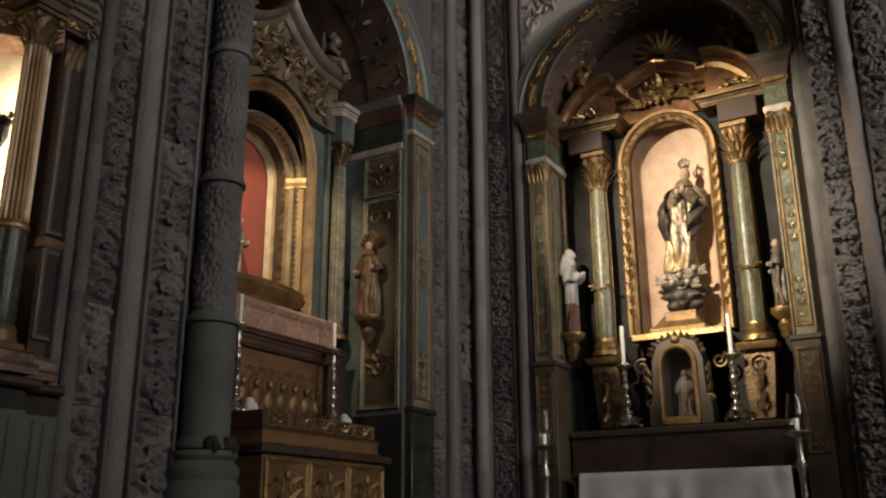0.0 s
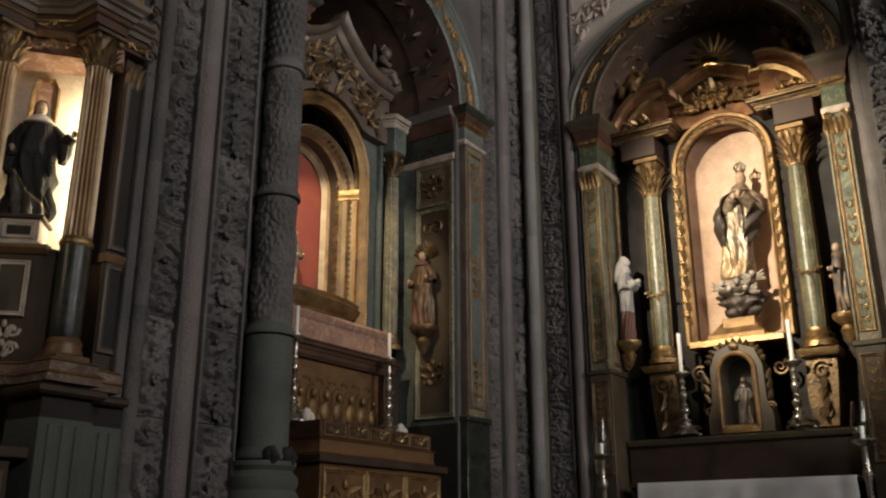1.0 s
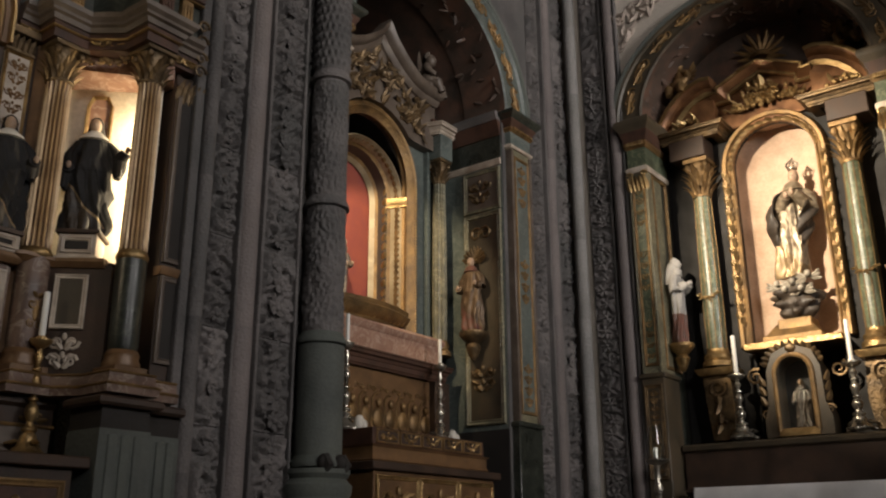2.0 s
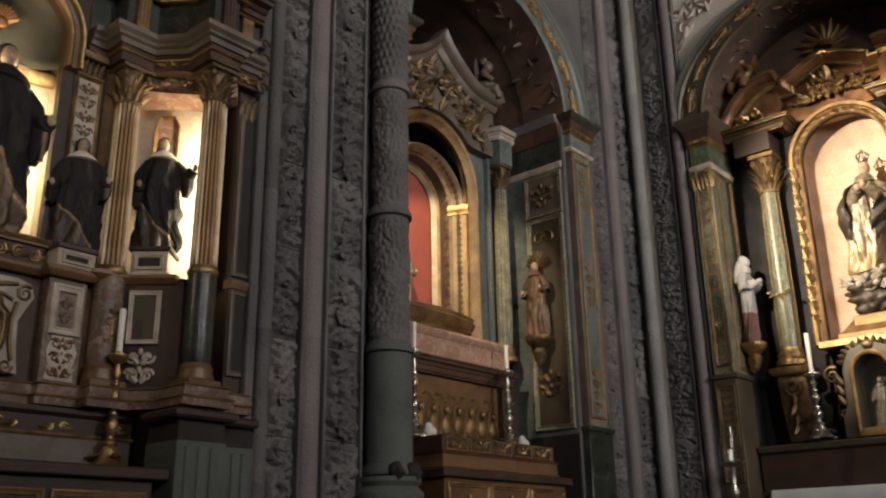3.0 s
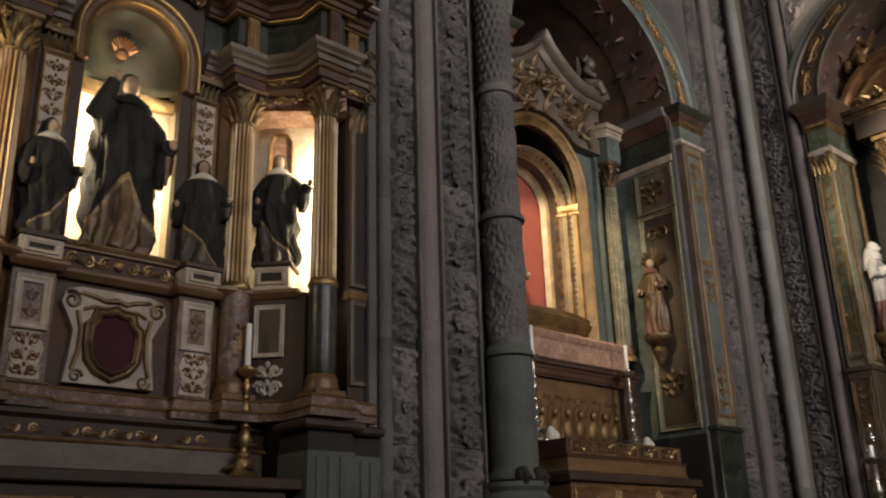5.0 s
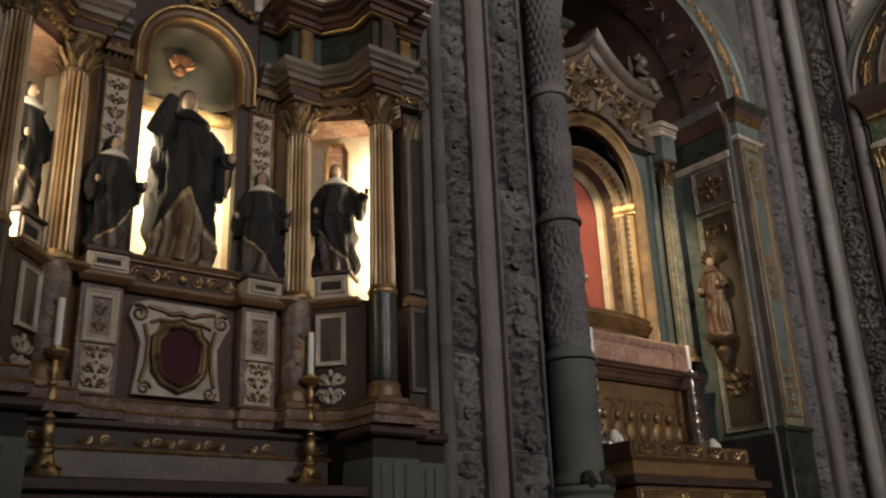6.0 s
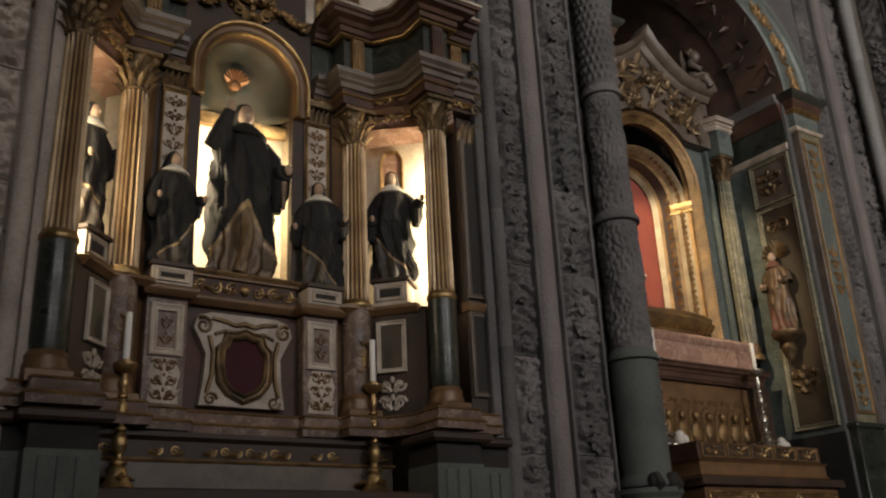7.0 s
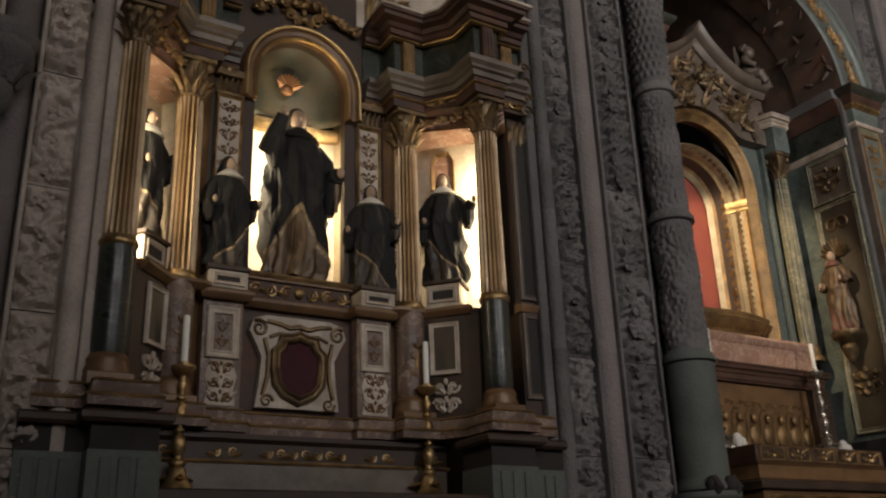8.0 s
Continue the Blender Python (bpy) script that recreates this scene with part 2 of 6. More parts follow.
def box(bm, x0, x1, y0, y1, z0, z1, bevel=0.004):
    v = [bm.verts.new((x, y, z)) for x in (x0, x1) for y in (y0, y1) for z in (z0, z1)]
    f = [bm.faces.new([v[i] for i in q]) for q in ((0, 1, 3, 2), (4, 6, 7, 5), (0, 4, 5, 1), (2, 3, 7, 6), (0, 2, 6, 4), (1, 5, 7, 3))]
    if bevel:
        e = list({e for q in f for e in q.edges})
        bmesh.ops.bevel(bm, geom=e, offset=bevel, segments=1, affect="EDGES", profile=0.5)


def lathe(bm, prof, seg=20, at=(0, 0, 0), flutes=0, depth=0.0, sx=1.0, sy=1.0, zones=None):
    """A turned solid from (radius, height) pairs; flutes cut into the heights given in zones."""
    if flutes:
        seg = flutes * 4
    rings = []
    for r, z in prof:
        ring = []
        for i in range(seg):
            a = 2 * math.pi * i / seg
            q = r
            if flutes and (zones is None or zones[0] <= z <= zones[1]):
                q = r - depth * (0.5 - 0.5 * math.cos(a * flutes)) ** 0.7
            ring.append(bm.verts.new((at[0] + q * sx * math.cos(a), at[1] + q * sy * math.sin(a), at[2] + z)))
        rings.append(ring)
    for a, b in zip(rings, rings[1:]):
        for i in range(seg):
            j = (i + 1) % seg
            bm.faces.new((a[i], a[j], b[j], b[i]))
    bm.faces.new(rings[0][::-1])
    bm.faces.new(rings[-1])


def plan(a, b, d):
    return (a, b, d)


def front(y=0.0):
    return lambda a, b, d: (a, y - d, b)


def sweep(bm, path, prof, to=plan, closed=False):
    """Carry the outline prof, (offset to the path's right, third axis), along a flat path with mitred corners."""
    pts = [Vector(p) for p in path]
    n = len(pts)
    rings = []
    for i, p in enumerate(pts):
        d0 = (p - pts[i - 1]) if (i or closed) else (pts[1] - p)
        d1 = (pts[(i + 1) % n] - p) if (i < n - 1 or closed) else d0
        d0, d1 = d0.normalized(), d1.normalized()
        n0, n1 = Vector((d0.y, -d0.x)), Vector((d1.y, -d1.x))
        m = n0 + n1
        m = m / max(0.35, m.dot(n0)) if m.length > 1e-4 else n0
        rings.append([bm.verts.new(to(p.x + m.x * o, p.y + m.y * o, d)) for o, d in prof])
    k = len(prof)
    for i in range(n if closed else n - 1):
        a, b = rings[i], rings[(i + 1) % n]
        for j in range(k):
            bm.faces.new((a[j], a[(j + 1) % k], b[(j + 1) % k], b[j]))
    if not closed:
        bm.faces.new(rings[0])
        bm.faces.new(rings[-1][::-1])


def solid(bm, outline, y0, y1, to=None):
    """A flat plate with the outline (x, z), from depth y0 to y1."""
    a = [bm.verts.new((x, y0, z)) for x, z in outline]
    b = [bm.verts.new((x, y1, z)) for x, z in outline]
    bm.faces.new(a)
    bm.faces.new(b[::-1])
    for i in range(len(a)):
        j = (i + 1) % len(a)
        bm.faces.new((a[i], b[i], b[j], a[j]))


def tube(bm, pts, radii, seg=6):
    pts = [Vector(p) for p in pts]
    rings = []
    for i, p in enumerate(pts):
        d = (pts[min(i + 1, len(pts) - 1)] - pts[max(i - 1, 0)]).normalized()
        u = d.cross(Vector((0, 1, 0.13))).normalized()
        w = d.cross(u)
        r = radii[i] if isinstance(radii, (list, tuple)) else radii
        rings.append([bm.verts.new(p + (u * math.cos(2 * math.pi * j / seg) + w * math.sin(2 * math.pi * j / seg)) * r) for j in range(seg)])
    for a, b in zip(rings, rings[1:]):
        for j in range(seg):
            bm.faces.new((a[j], a[(j + 1) % seg], b[(j + 1) % seg], b[j]))
    bm.faces.new(rings[0][::-1])
    bm.faces.new(rings[-1])


def blob(bm, c, r, seg=8, rings=5):
    rx, ry, rz = (r, r, r) if isinstance(r, (int, float)) else r
    lathe(bm, [(max(0.02, math.sin(math.pi * i / rings)), -math.cos(math.pi * i / rings) * rz) for i in range(rings + 1)], seg, c, sx=rx, sy=ry)


def leaf(bm, base, along, out, length, width, curl=0.5):
    """A solid pointed leaf that rises along one way and curls outwards."""
    base, along, out = Vector(base), Vector(along).normalized(), Vector(out).normalized()
    side = along.cross(out).normalized()
    rings = []
    for t, w in ((0, 0.55), (0.3, 1.0), (0.6, 0.8), (0.85, 0.5), (1.0, 0.12)):
        p = base + along * (length * t * (1 - 0.25 * curl * t)) + out * (length * curl * t * t * 0.8)
        h = width * 0.5 * w
        rings.append([bm.verts.new(p - side * h), bm.verts.new(p + out * h * 0.7), bm.verts.new(p + side * h), bm.verts.new(p - out * h * 0.35)])
    for a, b in zip(rings, rings[1:]):
        for j in range(4):
            bm.faces.new((a[j], a[(j + 1) % 4], b[(j + 1) % 4], b[j]))
    bm.faces.new(rings[0][::-1])
    bm.faces.new(rings[-1])


def volute(bm, c, r, turns=1.5, thick=0.2, hand=1, start=0.0, steps=16):
    """A spiral scroll in an upright plane that faces the nave."""
    pts, rad = [], []
    for i in range(steps + 1):
        t = i / steps
        a = start + hand * t * turns * 2 * math.pi
        q = r * (1 - 0.82 * t)
        pts.append((c[0] + q * math.cos(a), c[1], c[2] + q * math.sin(a)))
        rad.append(r * thick * (1 - 0.55 * t))
    tube(bm, pts, rad, 5)


def arabesque(bm, x0, x1, z0, z1, y, seed=1, step=None, fat=1.0):
    """Carved foliage, alike on both sides of its middle: scrolls, leaves and buds up one stem."""
    rng = random.Random(seed)
    c, w = (x0 + x1) / 2, (x1 - x0) / 2
    step = step or w * 1.5
    n = max(1, round((z1 - z0) / step))
    step = (z1 - z0) / n
    for i in range(n):
        z = z0 + (i + 0.5) * step
        r = min(w * 0.46, step * 0.42)
        up = rng.choice((1, -1))
        for s in (1, -1):
            volute(bm, (c + s * w * 0.5, y, z), r, 1.3 + 0.3 * rng.random(), 0.2 * fat, s * up, math.pi / 2 * (1 - s) + 0.5 * s * rng.random(), 12)
            leaf(bm, (c + s * w * 0.1, y, z - step * 0.4), (s * 0.7, 0, 0.8), (0, -1, 0), step * (0.4 + 0.2 * rng.random()), w * 0.34 * fat, 0.35)
            leaf(bm, (c + s * w * 0.35, y, z + step * 0.1), (s * 0.9, 0, 0.5 * up), (0, -1, 0), w * 0.55, w * 0.26 * fat, 0.4)
        blob(bm, (c, y - r * 0.1, z + step * 0.3), (r * 0.3 * fat, r * 0.3, r * 0.42 * fat), 7, 4)
        if rng.random() < 0.6:
            blob(bm, (c, y - r * 0.1, z - step * 0.12), (r * 0.42 * fat, r * 0.3, r * 0.3 * fat), 7, 4)


def garland(bm, a, b, y, sag, n, size, seed=0):
    rng = random.Random(seed)
    for i in range(n):
        t = i / (n - 1)
        x, z = a[0] + (b[0] - a[0]) * t, a[1] + (b[1] - a[1]) * t - sag * 4 * t * (1 - t)
        leaf(bm, (x, y, z), (rng.uniform(-1, 1), -0.3, rng.uniform(-1, 0.6)), (0, -1, 0.2), size * rng.uniform(0.9, 1.6), size * 0.8, 0.4)
        blob(bm, (x + rng.uniform(-1, 1) * size * 0.4, y - size * 0.2, z + rng.uniform(-1, 1) * size * 0.3), size * 0.42, 6, 4)


def beads(bm, pts, r):
    for p in pts:
        blob(bm, p, r, 6, 4)


def arch(cx, zs, r, n=24, a0=180.0, a1=0.0, rz=None):
    rz = rz or r
    return [(cx + r * math.cos(radians(a0 + (a1 - a0) * i / n)), zs + rz * math.sin(radians(a0 + (a1 - a0) * i / n))) for i in range(n + 1)]


def doorway(cx, half, z0, zs, n=24, rz=None):
    """The line up one jamb, over the arch and down the other."""
    return [(cx - half, z0)] + arch(cx, zs, half, n, rz=rz) + [(cx + half, z0)]


def rect(x0, x1, z0, z1):
    return [(x0, z0), (x0, z1), (x1, z1), (x1, z0)]


CORNICE = [(-0.10, 0), (0.01, 0), (0.015, 0.10), (0.03, 0.16), (0.03, 0.42), (0.045, 0.45), (0.06, 0.62), (0.10, 0.70), (0.105, 0.86), (0.12, 0.90), (0.125, 1.0), (-0.10, 1.0)]


def cornice(bm, path, z0, z1, scale=1.0):
    sweep(bm, path, [(o * scale, z0 + (z1 - z0) * t) for o, t in CORNICE])


def moulding(w, d):
    """Outline of a picture-frame moulding of width w (towards the inside) and depth d."""
    return [(0, 0), (0, d * 0.55), (w * 0.12, d * 0.9), (w * 0.3, d), (w * 0.42, d * 0.7), (w * 0.7, d * 0.55), (w * 0.82, d * 0.75), (w * 0.94, d * 0.6), (w, d * 0.25), (w, 0)]


def capital(bm, r, h, at, half=None):
    """A foliate capital: bell, two rows of leaves, corner scrolls and slab."""
    x, y, z = at
    lathe(bm, [(r * 1.05, 0), (r * 1.12, h * 0.05), (r * 0.98, h * 0.1), (r * 0.98, h * 0.5), (r * 1.15, h * 0.8), (r * 1.3, h * 0.88)], 16, at)
    for row, (zz, ln, k) in enumerate(((0.06, 0.36, 12), (0.28, 0.40, 12), (0.5, 0.36, 8))):
        for i in range(k):
            a = 2 * math.pi * (i + 0.5 * row) / k
            o = Vector((math.cos(a), math.sin(a), 0))
            leaf(bm, Vector((x, y, z + h * zz)) + o * r * 0.98, (0, 0, 1), o, h * ln, r * 0.5, 0.9)
    for i in range(4):
        a = math.pi / 4 + i * math.pi / 2
        o = Vector((math.cos(a), math.sin(a), 0))
        c = Vector((x, y, z + h * 0.78)) + o * r * 1.45
        blob(bm, c, (r * 0.34, r * 0.34, h * 0.12), 8, 6)
        tube(bm, [Vector((x, y, z + h * 0.5)) + o * r, Vector((x, y, z + h * 0.75)) + o * r * 1.2, c], [r * 0.12, r * 0.15, r * 0.2], 5)
    q = r * 1.45
    box(bm, x - q, x + q, y - q, y + q, z + h * 0.88, z + h, r * 0.06)


def relief(bm, x0, x1, z0, z1, y, depth, seed, cell=0.014, motif=0.09, mirror=True):
    """A weathered carved panel: foliage in low relief, alike about its middle."""
    nx, nz = max(6, round((x1 - x0) / cell)), max(6, round((z1 - z0) / cell))
    c, w = (x0 + x1) / 2, (x1 - x0) / 2
    grid = []
    for j in range(nz + 1):
        z = z0 + (z1 - z0) * j / nz
        row = []
        for i in range(nx + 1):
            x = x0 + (x1 - x0) * i / nx
            u = abs(x - c) if mirror else x
            q = Vector((u / motif + seed * 3.7, z / motif, seed * 1.3))
            h = noise.noise(q + Vector((0.6 * math.sin(z / motif * 1.7), 0, 0)))
            h = 0.5 + 0.5 * math.tanh(4.6 * (h + 0.10))
            h += 0.25 * noise.noise(q * 2.6) + 0.06 * noise.noise(q * 6.0)
            edge = min(1.0, (w - abs(x - c)) / (w * 0.16), (z - z0) / 0.03, (z1 - z) / 0.03)
            edge = max(0.0, edge)
            row.append(bm.verts.new((x, y - depth * h * edge - (0 if edge > 0 else depth * 0.2), z)))
        grid.append(row)
    for j in range(nz):
        for i in range(nx):
            bm.faces.new((grid[j][i], grid[j][i + 1], grid[j + 1][i + 1], grid[j + 1][i]))
    # sides and back close the block
    back = [bm.verts.new(p) for p in ((x0, y + 0.06, z0), (x1, y + 0.06, z0), (x1, y + 0.06, z1), (x0, y + 0.06, z1))]
    bm.faces.new(back)
    bm.faces.new([back[0], *[grid[0][i] for i in range(nx + 1)], back[1]])
    bm.faces.new([back[3], back[2], *[grid[nz][i] for i in range(nx, -1, -1)]])
    bm.faces.new([back[0], back[3], *[grid[j][0] for j in range(nz, -1, -1)]])
    bm.faces.new([back[1], *[grid[j][nx] for j in range(nz + 1)], back[2]])


def mark(bm, start, index):
    bm.faces.ensure_lookup_table()
    for f in bm.faces[start:]:
        f.material_index = index


# ---------------------------------------------------------------- the large structure
EAST = pose(9.2, 0, 0, 0, 0, -90)


def raised(x, y, z, rz=0, kz=1.03):
    """A place on the altar platform: everything on it stands z higher and kz taller."""
    return pose(x, y, z, 0, 0, rz) @ Matrix.Diagonal((1, 1, kz, 1))


BAY_A, BAY_B, BAY_C = raised(1.896, 5.0, 0.157, 0, 1.028), raised(6.54, 5.0, 0.285), raised(9.2, 2.658, 0.292, -90, 1.016)
TOP = 10.0

bm = BM()
box(bm, -9, 11, -9.2, 7.2, -0.3, 0, 0)
tagged(part("floor", bm, FLOORSTONE), "worn grey stone church floor", "floor", kind="structure")
for k in range(5):
    z0, z1, inset = 0.188 * k, 0.188 * (k + 1), 0.25 * k
    bm = BM()
    box(bm, -4.0, 8.0, 2.9 + inset * 0.6, 4.99, z0, z1, 0.01)
    box(bm, 7.0 + inset * 0.6, 9.19, -1.2, 4.99, z0, z1 - 0.003, 0.01)
    tagged(part("step", bm, FLOORSTONE), "worn dark stone altar step", "step", kind="structure")


def bay_wall(bm, x0, x1, cx, half, spring, rise, thick=0.5):
    """A wall from x0 to x1 with one arched opening down to the floor."""
    box(bm, x0, cx - half, 0, thick, 0, spring, 0)
    box(bm, cx + half, x1, 0, thick, 0, spring, 0)
    solid(bm, [(x0, spring)] + arch(cx, spring, half, 28, rz=rise) + [(x1, spring), (x1, TOP), (x0, TOP)], 0, thick)


def bay_inside(name, m, half, spring, rise, depth, back_mat, side_mat, vault_mat):
    """Side walls, back and barrel vault of a recessed altar bay."""
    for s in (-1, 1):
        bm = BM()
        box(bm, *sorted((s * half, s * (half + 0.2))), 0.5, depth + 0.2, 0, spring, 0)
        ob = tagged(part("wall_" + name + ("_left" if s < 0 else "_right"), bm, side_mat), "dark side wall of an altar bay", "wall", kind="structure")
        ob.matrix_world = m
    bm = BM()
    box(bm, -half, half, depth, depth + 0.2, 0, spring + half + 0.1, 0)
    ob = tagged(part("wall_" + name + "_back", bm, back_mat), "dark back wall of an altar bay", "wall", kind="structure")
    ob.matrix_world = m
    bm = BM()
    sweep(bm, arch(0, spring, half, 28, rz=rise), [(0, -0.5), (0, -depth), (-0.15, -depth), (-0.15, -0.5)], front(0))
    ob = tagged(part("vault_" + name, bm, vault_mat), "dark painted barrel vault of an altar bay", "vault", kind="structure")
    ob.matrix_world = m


bm = BM()
bay_wall(bm, -4.0, 4.3, 1.896, 1.32, 6.633, 1.336)
bay_wall(bm, 4.3, 9.7, 6.54, 1.25, 6.125, 1.154)
ob = tagged(part("wall_north", bm, STONE), "weathered grey stone church wall", "wall", kind="structure")
ob.matrix_world = pose(0, 5.0, 0)
bm = BM()
bay_wall(bm, -5.0, 9.2, -2.658, 1.27, 6.236, 1.138)
ob = tagged(part("wall_east", bm, PLASTERWALL), "pale stone church wall with carved patches", "wall", kind="structure")
ob.matrix_world = EAST
# side and back walls are near-black: the bays' shade is put into their colour
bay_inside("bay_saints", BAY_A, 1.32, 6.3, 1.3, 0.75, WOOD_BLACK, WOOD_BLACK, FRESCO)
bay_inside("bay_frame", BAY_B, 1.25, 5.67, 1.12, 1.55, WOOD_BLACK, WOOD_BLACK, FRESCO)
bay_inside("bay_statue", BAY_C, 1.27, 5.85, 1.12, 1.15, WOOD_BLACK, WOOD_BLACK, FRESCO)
bm = BM()
box(bm, -9.2, -9.0, -9.2, 5.5, 0, TOP, 0)
tagged(part("wall_west", bm, STONE), "grey stone church wall", "wall", kind="structure")
bm = BM()
box(bm, -9.0, -4.0, 5.0, 5.5, 0, TOP, 0)
tagged(part("wall_north_far", bm, STONE), "grey stone church wall", "wall", kind="structure")
# south wall with three tall windows
bm = BM()
xs = [-9.0, -3.8, -2.2, 0.2, 1.8, 4.2, 5.8, 9.7]
for i in range(7):
    if i % 2 == 0:
        box(bm, xs[i], xs[i + 1], -9.2, -8.9, 0, TOP, 0)
    else:
        box(bm, xs[i], xs[i + 1], -9.2, -8.9, 0, 4.7, 0)
        box(bm, xs[i], xs[i + 1], -9.2, -8.9, 8.5, TOP, 0)
tagged(part("wall_south", bm, STONE), "grey stone nave wall with tall windows", "wall", kind="structure")
bm = BM()
box(bm, -9.2, 11, -9.2, 7.2, TOP, TOP + 0.3, 0)
tagged(part("ceiling", bm, STONE), "dim grey stone vault", "ceiling", kind="structure")


for x0, x1, y0, y1 in ((4.75, 8.2, 4.25, 5.2), (8.4, 9.4, 0.9, 4.2)):
    bm = BM()
    box(bm, x0, x1, y0, y1, 0.90, 1.035, 0.01)
    tagged(part("step", bm, FLOORSTONE), "worn dark stone altar predella", "step", kind="structure")


# ---- carved piers
def block_strip(parent, x0, x1, y, z0, z1, depth, seed, mat, course=0.62, motif=0.055):
    """Carved facing blocks, one above the other."""
    n = round((z1 - z0) / course)
    h = (z1 - z0) / n
    rng = random.Random(seed)
    for i in range(n):
        a, b = z0 + i * h, z0 + (i + 1) * h
        bm = BM()
        near = 1.0 < a < 6.0
        relief(bm, x0, x1, a + 0.003, b - 0.003, y - rng.uniform(0, 0.006), depth, seed + i * 1.37, 0.011 if near else 0.03, motif * rng.uniform(0.85, 1.15), False)
        if near:
            w = x1 - x0
            for k in range(4):
                # a worn rosette or leaf tuft in each quarter of the block
                c = Vector(((x0 + x1) / 2 + w * rng.uniform(-0.08, 0.08), y - depth * 0.5, a + h * (k + 0.5) / 4))
                turn, big = rng.uniform(0, 6.28), w * rng.uniform(0.24, 0.34)
                for i in range(6):
                    q = turn + i * math.pi / 3
                    leaf(bm, c, (math.cos(q), -0.1, math.sin(q)), (0, -1, 0), big, big * 0.7, 0.35)
                blob(bm, c + Vector((0, -0.015, 0)), big * 0.28, 8, 5)
        part("carved_block", bm, mat, parent)


def shaft(parent, name, x, y, r, z0, z1, mat, seg=20, course=0.9):
    n = max(1, round((z1 - z0) / course))
    h = (z1 - z0) / n
    for i in range(n):
        bm = BM()
        a = z0 + i * h
        lathe(bm, [(r * 0.985, a), (r, a + 0.012), (r, a + h - 0.012), (r * 0.985, a + h)], seg, (x, y, 0))
        part(name, bm, mat, parent)


def colonette(parent, x, y):
    """The free-standing candelabrum shaft: rings, and drums with different carving."""
    drums = [(0.72, 1.72, 0.165, None), (1.80, 2.54, 0.165, None), (2.62, 3.53, 0.148, "spiral"), (3.61, 4.53, 0.138, "spiral"), (4.63, 5.75, 0.134, "knobs"), (5.85, 7.4, 0.13, "spiral"), (7.5, TOP, 0.14, None)]
    for z0, z1, r, kind in drums:
        bm = BM()
        nz, seg = round((z1 - z0) / 0.012), 96
        rings = []
        for j in range(nz + 1):
            z = z0 + (z1 - z0) * j / nz
            row = []
            for i in range(seg):
                a = 2 * math.pi * i / seg
                q = r
                edge = max(0.0, min(1, (z - z0) / 0.04, (z1 - z) / 0.04))
                if kind == "spiral":
                    p = (a * 3 / math.pi + z * 4.2)
                    k = noise.noise(Vector((math.cos(a) * 5, math.sin(a) * 5, z * 24 + z0)) * 1.3)
                    q = r * (0.975 + edge * (0.035 * math.sin(p * math.pi) + 0.05 * math.tanh(4 * k)))
                elif kind == "knobs":
                    u, v = a * 9 / math.pi, z / 0.075
                    off = 0.5 * (int(math.floor(v)) % 2)
                    d = math.hypot((u + off) % 1 - 0.5, (v % 1) - 0.5)
                    q = r * (0.98 + edge * 0.16 * max(0, 1 - d / 0.38) ** 0.5)
                else:
                    q = r * (1 + 0.008 * noise.noise(Vector((math.cos(a) * 3, math.sin(a) * 3, z * 5))))
                row.append(bm.verts.new((x + q * math.cos(a), y + q * math.sin(a), z)))
            rings.append(row)
        for p, q in zip(rings, rings[1:]):
            for i in range(seg):
                bm.faces.new((p[i], p[(i + 1) % seg], q[(i + 1) % seg], q[i]))
        bm.faces.new(rings[0][::-1])
        bm.faces.new(rings[-1])
        # lower drums take the darker greenish stone
        part("drum", bm, STONE_GREEN if z0 < 2.5 else STONE, parent)
    for z, r in ((1.76, 0.195), (2.58, 0.178), (3.57, 0.17), (4.58, 0.158), (5.8, 0.155), (7.45, 0.15)):
        bm = BM()
        lathe(bm, [(r * 0.80, z - 0.05), (r * 0.80, z - 0.034), (r * 0.98, z - 0.026), (r, z - 0.01), (r * 0.97, z + 0.008), (r * 0.92, z + 0.022), (r * 0.84, z + 0.05)], 40, (x, y, 0))
        part("ring", bm, STONE_GREEN if z < 3 else STONE, parent)
    # low pedestal with two bosses
    bm = BM()
    lathe(bm, [(0.25, 0.72), (0.25, 1.5), (0.225, 1.54), (0.24, 1.58), (0.24, 1.62), (0.20, 1.66), (0.225, 1.69), (0.225, 1.72)], 24, (x, y, 0))
    part("pedestal", bm, STONE_GREEN, parent)
    for a in (-2.1, -1.35):
        bm = BM()
        blob(bm, (x + 0.18 * math.cos(a), y + 0.18 * math.sin(a), 1.755), (0.055, 0.05, 0.06), 12, 8)
        tube(bm, [(x + 0.19 * math.cos(a), y + 0.19 * math.sin(a), 1.80), (x + 0.22 * math.cos(a + 0.1), y + 0.22 * math.sin(a + 0.1), 1.74), (x + 0.20 * math.cos(a), y + 0.20 * math.sin(a), 1.68)], [0.03, 0.035, 0.015], 8)
        part("boss", bm, WOOD_BLACK, parent, "dark iron claw")


